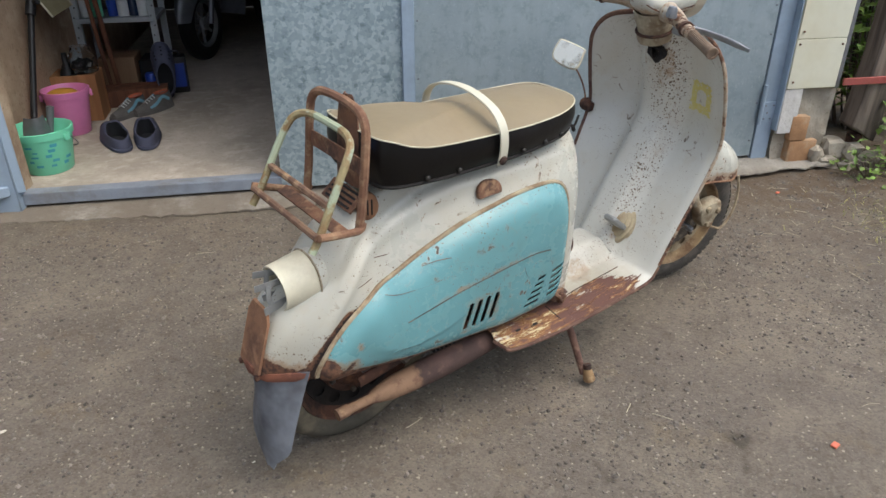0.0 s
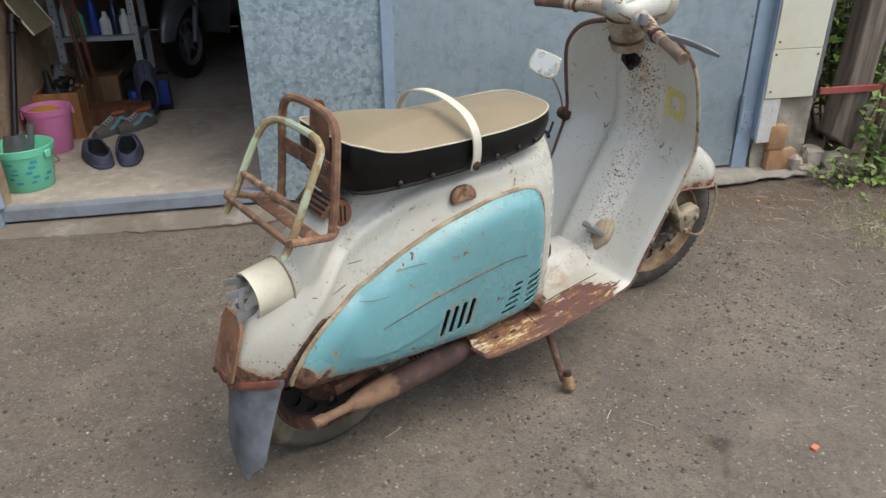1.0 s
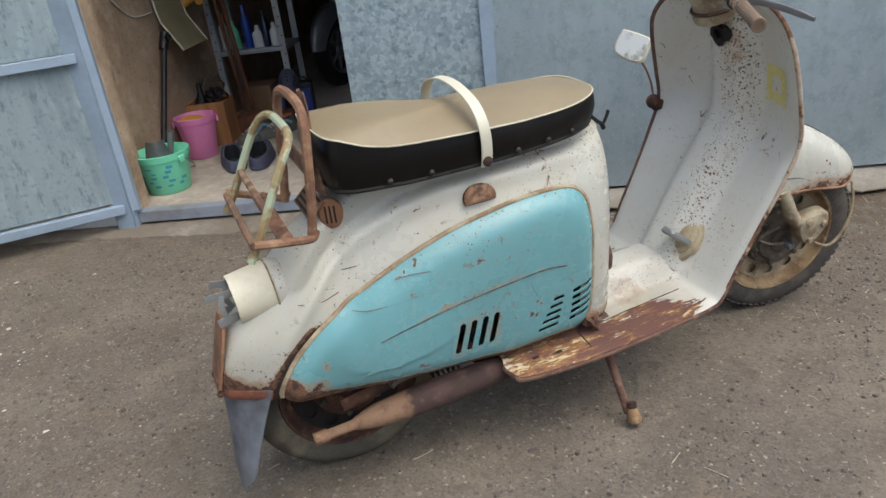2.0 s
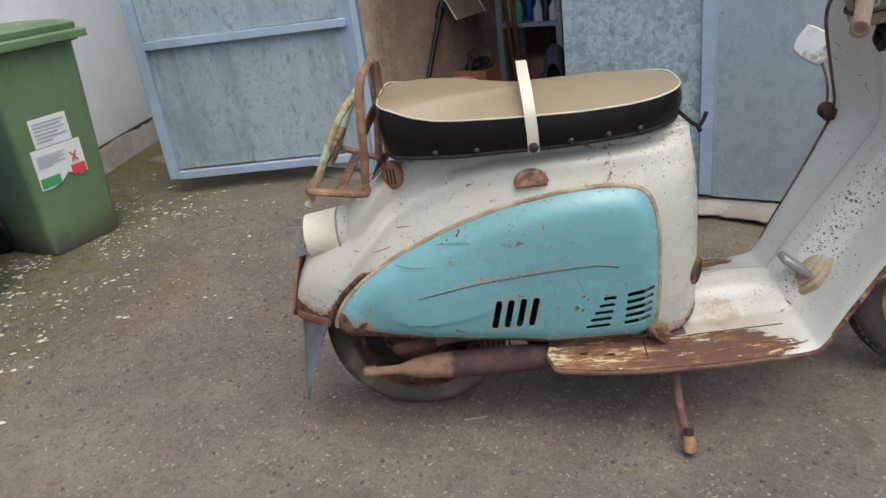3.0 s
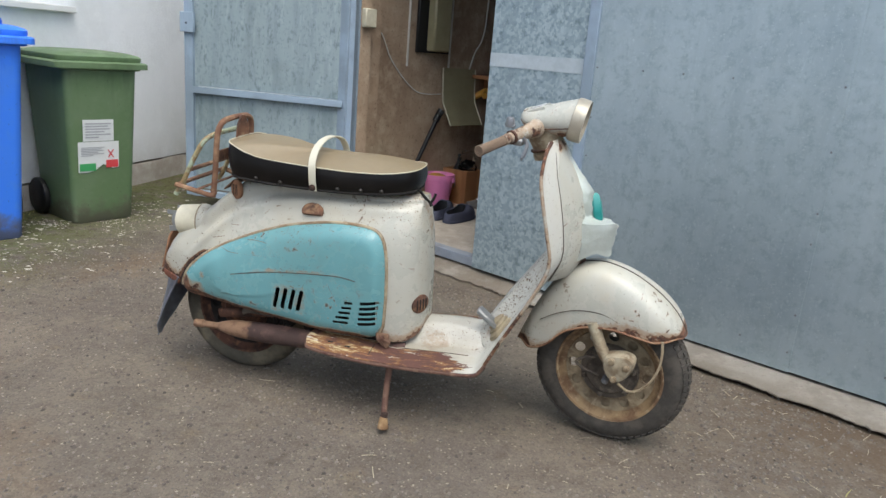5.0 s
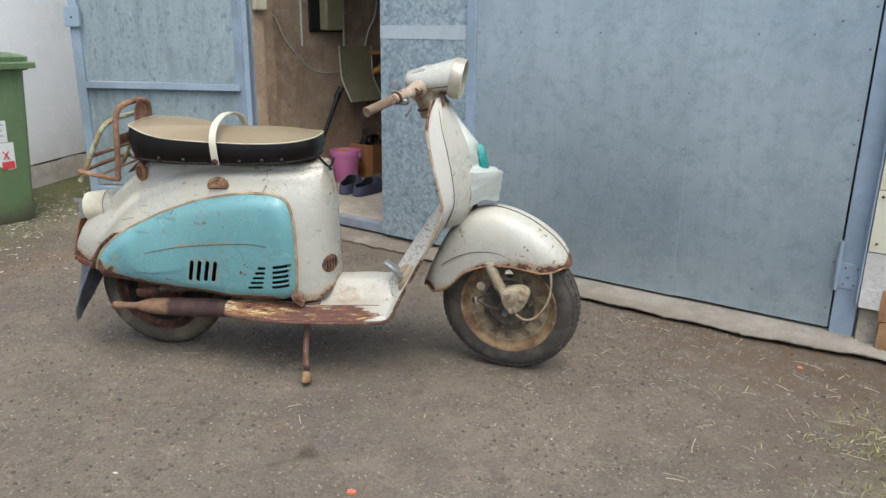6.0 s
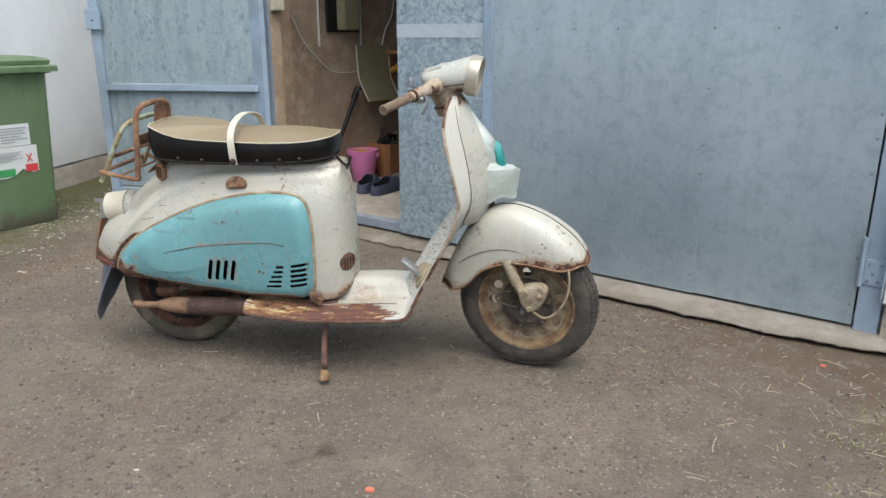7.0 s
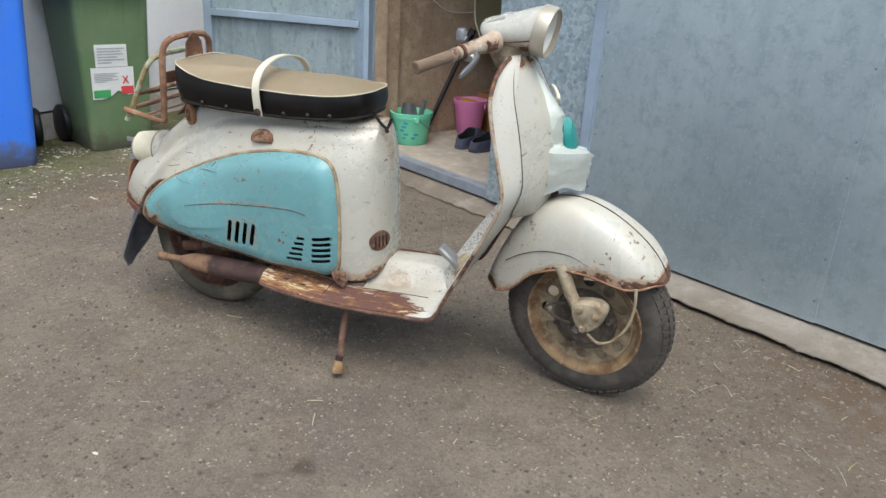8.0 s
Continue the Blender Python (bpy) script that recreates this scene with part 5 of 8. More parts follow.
def shield_wear(p):
    out = 0.34 * step(-0.02, -0.08, p.x) * step(0.30, 0.27, p.z) + 0.07 * step(0.32, 0.28, p.z) + 0.5 * step(0.05, 0.012, math.hypot((p.x - 0.06) * 0.6, p.y + 0.075)) * step(0.32, 0.28, p.z) + 0.42 * step(0.14, 0.06, abs(p.x - 0.03)) * step(0.09, 0.15, abs(p.y)) * step(0.30, 0.27, p.z)
    out += 0.40 * step(0.10, 0.02, math.hypot(p.y, (p.z - 0.78) * 0.5)) + 0.26 * step(0.045, 0.008, abs(p.y + 0.058)) * step(0.28, 0.36, p.z) * step(0.85, 0.6, p.z)
    out += 0.5 * step(0.028, 0.010, abs(p.y + 0.135)) * step(0.10, 0.14, p.x + 0.14) * step(0.05, 0.0, p.x) * step(0.30, 0.27, p.z)
    out += 0.2 * step(0.03, 0.008, abs(p.z - 0.285)) * step(0.17, 0.10, abs(p.y)) * step(0.18, 0.2, p.x)
    out += 0.40 * step(0.05, 0.01, math.hypot(p.y + 0.125, p.z - 0.37, p.x - 0.29)) + 0.36 * step(0.06, 0.01, math.hypot(p.y + 0.05, p.x - 0.24, p.z - 0.32))
    return out
mask(floor_sheet, "worn", shield_wear)
mask(floor_sheet, "greyed_floor", lambda p: step(0.33, 0.26, p.z) * step(0.24, 0.12, p.x))
mask(floor_sheet, "flake", lambda p: step(0.32, 0.27, p.z) * step(0.115 + 0.035 * step(-0.05, -0.12, p.x), 0.035, 0.203 - abs(p.y)) * step(0.27, 0.03, p.x))
mask(floor_sheet, "specks", lambda p: step(0.075, 0.012, abs(p.y + 0.035)) * step(0.30, 0.42, p.z) * (0.6 + 0.4 * step(0.6, 0.8, p.z)))
mask(floor_sheet, "lobe", lambda p: step(-0.09, -0.115, p.x))
i0 = next(i for i, f in enumerate(fine) if f[1] > 0.26 and f[0] > 0.2)
for side in (-1, 1):
    pts = [sheet_point(i, side * 1.0) for i in range(i0, len(fine))]
    trim = part("edge_trim", tube(bmesh.new(), pts, 0.0075 if side > 0 else 0.005, 8), M_TRIM if side > 0 else M_WHITE, scooter, "worn brown edge trim of the leg shield" if side > 0 else "rolled white edge of the leg shield, rust showing")
    mask(trim, "worn", lambda p: 0.56 + 0.10 * step(0.6, 0.3, p.z) + 0.3 * step(0.80, 0.86, p.z))
    pts = [sheet_point(i, side * 1.0) + Vector((0, 0, -0.004)) for i in range(0, i0 + 1)]
    part("floor_edge", tube(bmesh.new(), pts, 0.0058, 8), M_TRIM, scooter, "rusty rolled edge of the floor")
    b = tube(bmesh.new(), [sheet_point(q, side * 0.60) + Vector((0, 0.004 * noise.noise(Vector((q * 0.9, side, 3))), 0.0042)) for q in range(len(fine)) if -0.10 < fine[q][0] < 0.185 and fine[q][1] < 0.25], 0.0014, 5)
    part("floor_seam", b, M_RUST_DARK, floor_sheet, "brown seam along the floor")
    # floor slots as dark blocks: only their shade is drawn
    for fx, fl, fw in ((-0.195, 0.034, 0.009), (-0.243, 0.016, 0.006)):
        b = bmesh.new()
        q = min(range(len(fine)), key=lambda i: abs(fine[i][0] - fx))
        box(b, sheet_point(q, side * 0.80) + Vector((fx - fine[q][0], 0, 0.0032)), (fl, fw, 0.003), 0.001)
        part("slot", b, M_DARK, floor_sheet)
    b = bmesh.new()
    tube(b, [sheet_point(min(range(len(fine)), key=lambda i: abs(fine[i][0] - fx)), side * u) + Vector((0, 0, 0.0042)) for fx, u in ((-0.10, 0.62), (-0.105, 0.8), (-0.112, 0.97))], 0.0016, 5)
    part("joint", b, M_DARK, floor_sheet, "dark lap joint of two floor sheets")
bm = bmesh.new()
y0, z0, h = -0.130, 0.735, 0.088
rows = []
for i in range(31):
    z = z0 - h * i / 30
    k = min(range(len(fine)), key=lambda q: abs(fine[q][1] - z) if fine[q][0] > 0.25 else 9)
    n0, n1 = (k - 1, k) if fine[k][1] > z else (k, k + 1)
    f = (z - fine[n0][1]) / (fine[n1][1] - fine[n0][1])
    rows.append([sheet_point(n0, (y0 + 0.041 * (j / 11 - 1)) / fine[n0][2]).lerp(sheet_point(n1, (y0 + 0.041 * (j / 11 - 1)) / fine[n1][2]), f) + Vector((-0.0058, 0, 0)) for j in range(23)])
grid(bm, rows)
gone = []
for f in bm.faces:
    c = f.calc_center_median()
    inner = max(abs(c.y - y0) / 0.041, abs(c.z - z0 + h / 2) / (h / 2))
    if inner < 0.42 + 0.14 * noise.noise(c * 60) or inner > 0.93 + 0.14 * noise.noise(c * 90) or noise.noise(c * 130) > 0.55:
        gone.append(f)
bmesh.ops.delete(bm, geom=gone, context="FACES")
part("faded_print", bm, M_YELLOW, scooter, "faded yellow printed mark on the shield")

b = bmesh.new()
q = next(i for i, f in enumerate(fine) if f[1] > 0.79)
at = sheet_point(q, 0.0) + Vector((-0.007, 0, -0.006))
lathe(b, [(0.019, -0.006), (0.021, 0.004), (0.016, 0.010), (0.010, 0.007), (0.009, 0.001), (0.0005, 0.0)], aim(at, (-0.95, 0, -0.12)) @ Matrix.Diagonal((1.45, 1.0, 1.0, 1.0)), 18)
box(b, at + Vector((-0.008, -0.010, -0.016)), (0.012, 0.016, 0.020), 0.003, Matrix.Rotation(radians(30), 4, "X"))
box(b, at + Vector((-0.008, 0.008, 0.018)), (0.010, 0.018, 0.010), 0.003, Matrix.Rotation(radians(-20), 4, "X"))
tube(b, smooth_line([at + Vector((-0.006, 0.014, 0.010)), at + Vector((-0.016, 0.006, -0.004)), at + Vector((-0.008, -0.008, -0.026))], 3), 0.004, 6)
for v in b.verts:
    v.co += Vector((0, noise.noise(v.co * 90), noise.noise(v.co * 90 + Vector((4, 0, 0))))) * 0.004
part("steering_lock", b, M_DARK, scooter, "dark rusted steering lock hole")

# front cover of the steering column, with the tape over its broken badge
COLUMN = [(0.50, 0.446), (0.555, 0.466), (0.61, 0.471), (0.68, 0.464), (0.745, 0.450), (0.795, 0.424), (0.848, 0.392), (0.884, 0.366)]
bm = bmesh.new()
rows = []
for i in [q for q, f in enumerate(fine) if f[1] > 0.50 and f[0] > 0.25]:
    x, z, w, ahead, rib = fine[i]
    reach = 0.66 * step(0.40, 0.56, z)
    rise = max(0.004, interp(COLUMN, z) - x - ahead)
    row = []
    for j in range(23):
        a = reach * (j / 11 - 1)
        u = abs(j / 11 - 1)
        row.append((x + ahead * (1 - abs(a) ** 2.2) + 0.001 + rise * (1 - u ** 2.0) ** 1.2, a * w, z - 0.004 * u))
    rows.append(row)
grid(bm, rows)
thicken(bm, 0.003)
seams = [[rows[i][j] for i in range(len(rows) - 1)] for j in (0, 18, 22)]
column = part("column_cover", bm, M_WHITE, scooter, "white front cover of the steering column")
mask(column, "worn", lambda p: 0.5 * step(0.04, 0.0, abs(p.z - 0.87)) + 0.12)
for pts in seams:
    part("cover_seam", tube(bmesh.new(), [Vector(p) + Vector((0.0006, 0, 0)) for p in pts], 0.0013, 5), M_DRUM, column, "dark seam of the column cover")
bm = bmesh.new()
rows = []
for i in range(41):
    v = i / 40
    z = 0.856 - 0.278 * v
    flare = 0.004 + 0.020 * step(0.05, 0.42, v) + 0.062 * step(0.665, 0.70, v) - 0.012 * step(0.75, 1.0, v)
    w = 0.012 + 0.022 * step(0.1, 0.45, v) + 0.024 * step(0.62, 0.72, v)
    row = []
    for j in range(17):
        u = j / 8 - 1
        nz, nz2 = noise.noise(Vector((u * 2.3, v * 9, 4))), noise.noise(Vector((u * 6.0, v * 24, 8)))
        rough_ = 0.25 + 0.75 * step(0.3, 0.7, v)
        lip = 0.010 * math.sin(u * 7.0) * step(0.86, 1.0, v)
        row.append((interp(COLUMN, z) + flare * (1 - (0.45 + 0.45 * step(0.62, 0.70, v)) * u * u) + rough_ * (0.009 * nz + 0.007 * nz2) - 0.020 * u * u, u * w + rough_ * 0.006 * nz2 - 0.006, z + rough_ * 0.008 * nz + lip + (0.014 * u if v > 0.7 else 0)))
    rows.append(row)
grid(bm, rows)
part("foil_patch", thicken(bm, 0.0015), M_FOIL, scooter, "crumpled silver tape over the horn opening", 14)
bm = bmesh.new()
loft(bm, [[(interp(COLUMN, z) + x + dx, y, z) for x, y, z in ((0.014, 0.004, 0.742), (0.020, -0.018, 0.722), (0.020, -0.024, 0.680), (0.022, -0.020, 0.655), (0.022, 0.03, 0.655), (0.020, 0.030, 0.71))] for dx in (0.0, 0.024)])
bmesh.ops.bevel(bm, geom=bm.edges[:], offset=0.004, segments=2, affect="EDGES")
part("horn_stub", bm, M_TEAL, scooter, "teal plastic stub behind the tape")

# ---- front end, turned a little to the right ----
TURN = Matrix.Translation((0.345, 0, 0.85)) @ Matrix.Rotation(radians(-11), 4, Vector((-0.30, 0, 0.954))) @ Matrix.Translation((-0.345, 0, -0.85))
def fpart(name, bm, mat, label="", parent=None, smooth=40):
    bmesh.ops.transform(bm, matrix=TURN, verts=bm.verts)
    return part(name, bm, mat, parent or scooter, label, smooth)


FTOP = [(0.298, 0.262), (0.318, 0.315), (0.348, 0.385), (0.380, 0.447), (0.412, 0.494), (0.468, 0.538), (0.525, 0.551), (0.575, 0.546), (0.625, 0.530), (0.672, 0.506), (0.715, 0.476), (0.750, 0.442), (0.773, 0.408), (0.783, 0.386)]
FBOT = [(0.302, 0.268), (0.325, 0.286), (0.355, 0.280), (0.385, 0.287), (0.415, 0.307), (0.455, 0.352), (0.510, 0.380), (0.560, 0.391), (0.610, 0.392), (0.660, 0.386), (0.700, 0.382), (0.735, 0.384), (0.760, 0.390), (0.781, 0.386)]
ft, fb = smooth_line([(x, 0, z) for x, z in FTOP], 3), smooth_line([(x, 0, z) for x, z in FBOT], 3)
bm = bmesh.new()
rows = []
n = len(ft)
for i in range(n):
    e = i / (n - 1)
    hw = 0.086 * min(1.0, (e / 0.16) ** 0.6 if e else 0.0) * min(1.0, ((1 - e) / 0.22) ** 0.55 if e < 1 else 0.0) + 0.004
    row = []
    for j in range(25):
        f = j / 24 * math.pi
        c, s_ = math.cos(f), math.sin(f)
        k = abs(s_) ** 0.75
        p = fb[i].lerp(ft[i], k)
        row.append((p.x, -hw * (abs(c) ** 0.62) * (1 if c > 0 else -1), p.z))
    rows.append(row)
grid(bm, rows)
bmesh.ops.remove_doubles(bm, verts=bm.verts, dist=0.0004)
fender = fpart("front_fender", thicken(bm, 0.003), M_WHITE, "white front mudguard with rusted lower edge", smooth=50)
mask(fender, "worn", lambda p: 0.72 * step(0.046, 0.002, p.z - interp([(x, z) for x, z in FBOT[1:]], p.x)) + 0.42 * step(0.745, 0.785, p.x))
for side in (-1, 1):
    edge = [(fb[i].x, side * (0.086 * min(1.0, (i / (n - 1) / 0.16) ** 0.6 if i else 0.0) * min(1.0, ((1 - i / (n - 1)) / 0.22) ** 0.55 if i < n - 1 else 0.0) + 0.005), fb[i].z) for i in range(n)]
    fpart("fender_rim", tube(bmesh.new(), edge, 0.0032, 6), M_RACK, "rusty rolled mudguard edge")
    arc = smooth_line([(0.385, side * 0.0905, 0.375), (0.43, side * 0.0905, 0.405), (0.49, side * 0.0895, 0.428), (0.56, side * 0.0885, 0.432), (0.61, side * 0.0885, 0.415)], 4)
    fpart("crease_line", tube(bmesh.new(), arc, 0.0014, 5), M_DRUM, "thin pressed crease on the mudguard")
ridge = [(p.x, 0.0, p.z + 0.0012) for p in ft[14:-1]]
fpart("fender_seam", tube(bmesh.new(), ridge, 0.0017, 5), M_DRUM, "seam along the mudguard's crown")


def wheel(cx, cz, front):
    """Tyre, rim with a ring of holes, drum; its axle lies along y."""
    w = new("wheel")
    w.empty_display_size = 0.05
    w.parent = scooter
    w.location = (cx, 0 if front else 0.028, cz)
    if front:
        w.matrix_basis = TURN @ Matrix.Translation((cx, 0, cz))
    m = Matrix.Rotation(radians(90), 4, "X")
    R = 0.2225 if front else 0.219
    b = bmesh.new()
    prof = [(0.150, -0.030), (0.154, -0.038), (0.168, -0.043), (0.188, -0.044), (R - 0.022, -0.041), (R - 0.013, -0.036), (R - 0.006, -0.027), (R - 0.002, -0.018), (R, -0.009)]
    prof = prof + [(R, 0.0)] + [(r, -h) for r, h in reversed(prof)]
    seg = 192
    rings = []
    for q, (r, h) in enumerate(prof):
        ring = []
        for k in range(seg):
            a = 2 * math.pi * k / seg
            rr = r
            ring.append(m @ Vector((rr * math.cos(a), rr * math.sin(a), h)))
        rings.append(ring)
    vs = loft(b, rings, True, False, False)
    ring_faces(b, vs[-1], vs[0])
    tyre = part("tyre", b, M_TYRE if front else M_TYRE_OLD, w, "dusty blocky tyre" if front else "flat worn tyre", 30)
    if front:
        # rows of tread blocks
        b = bmesh.new()
        for k in range(64):
            for h, half, drop, turn, tilt in ((-0.031, 0.0075, 0.0085, 0.0, 42), (-0.013, 0.0070, 0.0005, 0.5, 12), (0.013, 0.0070, 0.0005, 0.0, -12), (0.031, 0.0075, 0.0085, 0.5, -42)):
                a = 2 * math.pi * (k + turn) / 64
                box(b, (0, 0, 0), (0.007, 0.0135, half * 2), 0.0, Matrix.Rotation(a, 4, "Z") @ Matrix.Translation((R - drop, 0, h)) @ Matrix.Rotation(radians(tilt), 4, "Y"))
        bmesh.ops.transform(b, matrix=m, verts=b.verts)
        tagged(part("tread", b, M_TYRE, tyre, "", 20), kind="stuff")
    b = bmesh.new()
    for s in (-1, 1):
        lathe(b, [(0.157, 0.034 * s), (0.159, 0.038 * s), (0.156, 0.042 * s), (0.150, 0.040 * s), (0.146, 0.030 * s), (0.140, 0.022 * s), (0.128, 0.018 * s)], m, 64)
    lathe(b, [(0.150, -0.034), (0.142, 0.0), (0.150, 0.034)], m, 64)
    rim = part("rim", b, M_RIM if front else M_RUST_DARK, w, "rusty ochre steel rim" if front else "dark rusty steel rim")
    b = bmesh.new()
    holes, r0, r1, rc, rh = 12, 0.085, 0.131, 0.110, 0.0155
    for k in range(holes):
        a0 = 2 * math.pi * k / holes
        step_a = 2 * math.pi / holes
        outer, inner = [], []
        per = 6
        edge = [(r0, -0.5 + i / per) for i in range(per)] + [(r0 + (r1 - r0) * i / per, 0.5) for i in range(per)] + [(r1, 0.5 - i / per) for i in range(per)] + [(r1 - (r1 - r0) * i / per, -0.5) for i in range(per)]
        for r, f in edge:
            a = a0 + f * step_a
            outer.append(b.verts.new(m @ Vector((r * math.cos(a), r * math.sin(a), 0.014 + 0.006 * (r - r0) / (r1 - r0)))))
            ang = math.atan2((f * step_a) * rc, r - rc)
            x, y = rc + rh * math.cos(ang), rh * math.sin(ang)
            ca, sa = math.cos(a0), math.sin(a0)
            inner.append(b.verts.new(m @ Vector((x * ca - y * sa, x * sa + y * ca, 0.016))))
        ring_faces(b, outer, inner)
    bmesh.ops.remove_doubles(b, verts=b.verts, dist=0.0005)
    # rear disc and plate near black: the wheel arch's shade put into their colour
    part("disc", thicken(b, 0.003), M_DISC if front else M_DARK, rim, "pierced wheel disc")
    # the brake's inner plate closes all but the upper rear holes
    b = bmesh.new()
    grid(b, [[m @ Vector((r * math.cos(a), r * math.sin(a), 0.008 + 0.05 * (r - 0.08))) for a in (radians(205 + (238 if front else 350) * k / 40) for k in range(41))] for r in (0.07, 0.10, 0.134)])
    part("inner_plate", thicken(b, 0.002), M_DISC if front else M_DARK, w, "brake plate behind the holes: grimy in front, shade-dark at the rear")
    b = bmesh.new()
    lathe(b, [(0.0005, 0.052), (0.03, 0.052), (0.034, 0.046), (0.060, 0.043), (0.066, 0.036), (0.082, 0.034), (0.086, 0.018), (0.086, -0.03), (0.0005, -0.034)], m, 40)
    part("drum", b, M_DRUM if front else M_RUST_DARK, w, "grimy brake drum")
    for k in range(6):
        a = 2 * math.pi * k / 6 + 0.3
        b = bmesh.new()
        lathe(b, [(0.0075, 0.040), (0.0075, 0.046), (0.004, 0.049), (0.0005, 0.049)], m @ Matrix.Translation((0.073 * math.cos(a), 0.073 * math.sin(a), 0)), 6)
        part("wheel_nut", b, M_DRUM, w)
    b = bmesh.new()
    lathe(b, [(0.010, 0.05), (0.010, 0.085), (0.006, 0.09), (0.0005, 0.09)], m, 10)
    part("axle", b, M_STEEL, w, "worn steel axle end")
    return w


wheel(0.590, 0.2275, True)
wheel(-0.620, 0.225, False)

# leading link, brake cable
for side in (-1, 1):
    b = bmesh.new()
    tube(b, smooth_line([(0.535, side * 0.082, 0.40), (0.552, side * 0.084, 0.365), (0.572, side * 0.088, 0.325), (0.592, side * 0.092, 0.300)], 4), [0.017] * 13, 10)
    fpart("fork_leg", b, M_CASTING, "grimy fork leg")
    b = bmesh.new()
    shape = smooth_line([(0.580, 0.318, 0), (0.612, 0.333, 0), (0.650, 0.337, 0), (0.672, 0.322, 0), (0.668, 0.290, 0), (0.648, 0.255, 0), (0.618, 0.238, 0), (0.594, 0.252, 0), (0.578, 0.285, 0)], 4, True)
    c = Vector((0.624, 0.288, 0))
    loft(b, [[((p - c) * k).x + c.x and (c.x + (p.x - c.x) * k, side * (0.092 + h), c.y + (p.y - c.y) * k) for p in shape] for k, h in ((0.78, -0.022), (0.92, -0.014), (0.92, 0.010), (0.80, 0.020), (0.5, 0.024))])
    casting = fpart("link_casting", b, M_CASTING, "grimy cream suspension link casting")
    for px, pz in ((0.606, 0.310), (0.648, 0.300), (0.618, 0.258)):
        b = bmesh.new()
        lathe(b, [(0.010, 0.02), (0.010, 0.027), (0.007, 0.030), (0.0005, 0.030)], Matrix.Translation((px, side * 0.092, pz)) @ Matrix.Rotation(radians(-90 * side), 4, "X"), 10)
        fpart("link_bolt", b, M_DISC, "", casting)
b = tube(bmesh.new(), smooth_line([(0.632, -0.115, 0.248), (0.665, -0.125, 0.238), (0.700, -0.120, 0.255), (0.728, -0.110, 0.300), (0.735, -0.10, 0.350), (0.730, -0.09, 0.392)], 5), 0.0038, 8)
fpart("brake_cable", b, M_DISC, "looped pale brake cable")
b = tube(bmesh.new(), smooth_line([(0.555, -0.075, 0.29), (0.525, -0.08, 0.285), (0.50, -0.075, 0.262), (0.530, -0.078, 0.245), (0.57, -0.08, 0.240)], 5), 0.004, 6)
fpart("brake_arm", b, M_DRUM, "thin bent brake rod")

# handlebar head
HEADPROF = [(0.258, 0.936, 0.010, 0.010), (0.262, 0.933, 0.032, 0.020), (0.275, 0.928, 0.046, 0.030), (0.300, 0.923, 0.054, 0.040), (0.335, 0.926, 0.057, 0.047), (0.37, 0.932, 0.057, 0.053), (0.405, 0.938, 0.056, 0.0565)]
rings = []
for x, z, ry, rz in HEADPROF:
    rings.append([(x + (0.10 + 0.13 * step(0.30, 0.405, x)) * (z + rz * math.sin(a) - 0.935), ry * math.cos(a), z + rz * (math.sin(a) if math.sin(a) > 0 else 0.86 * math.sin(a))) for a in (2 * math.pi * k / 28 for k in range(28))])
bm = bmesh.new()
loft(bm, rings, True, True, False)
head = fpart("handlebar_head", bm, M_WHITE, "white handlebar head with chipped paint")
mask(head, "worn", lambda p: 0.58 * step(0.930, 0.896, p.z) + 0.06)
for side in (-1, 1):
    seam = smooth_line([(x, side * (ry * math.cos(0.35) + 0.0008), z - 0.86 * rz * math.sin(0.35)) for x, z, ry, rz in HEADPROF[1:]], 3)
    fpart("head_seam", tube(bmesh.new(), seam, 0.0016, 5), M_RUST, "rusty seam round the head", head)
lm = aim((0.404, 0, 0.938), (1, 0.10, -0.21))
bm = bmesh.new()
lathe(bm, [(0.0535, -0.006), (0.0580, -0.002), (0.0592, 0.008), (0.0588, 0.024), (0.0575, 0.031), (0.0545, 0.031), (0.0545, 0.014)], lm, 40)
rim_l = fpart("headlamp_rim", bm, M_LAMPRIM, "tarnished headlamp rim", head)
mask(rim_l, "worn", lambda p: 0.46)
bm = bmesh.new()
lathe(bm, [(0.0545, 0.018), (0.045, 0.002), (0.03, -0.012), (0.012, -0.020), (0.0005, -0.021)], lm, 32)
fpart("headlamp_bowl", bm, M_REFLECTOR, "pale empty headlamp bowl", head)
bm = bmesh.new()
box(bm, (0.302, 0, 0.955), (0.055, 0.07, 0.012), 0.005, Matrix.Rotation(radians(-22), 4, "Y"), 2)
speedo = fpart("speedometer", bm, M_WHITE, "cream speedometer housing", head)
bm = bmesh.new()
box(bm, (0.2995, 0, 0.9615), (0.036, 0.046, 0.003), 0.001, Matrix.Rotation(radians(-22), 4, "Y"))
fpart("dial", bm, M_INK, "", speedo)
bm = bmesh.new()
lathe(bm, [(0.043, 0.0), (0.046, 0.012), (0.042, 0.026), (0.044, 0.040), (0.052, 0.070), (0.05, 0.085)], aim((0.345, 0, 0.826), (-0.28, 0, 1)), 28)
fpart("steering_collar", bm, M_CASTING, "tan steering collar under the head", head)
bm = tube(bmesh.new(), [aim((0.345, 0, 0.826), (-0.28, 0, 1)) @ Vector((0.046 * math.cos(a), 0.046 * math.sin(a), 0.027)) for a in (2 * math.pi * k / 28 for k in range(28))], 0.004, 6, True)
fpart("collar_ring", bm, M_RUST_DARK, "", head)
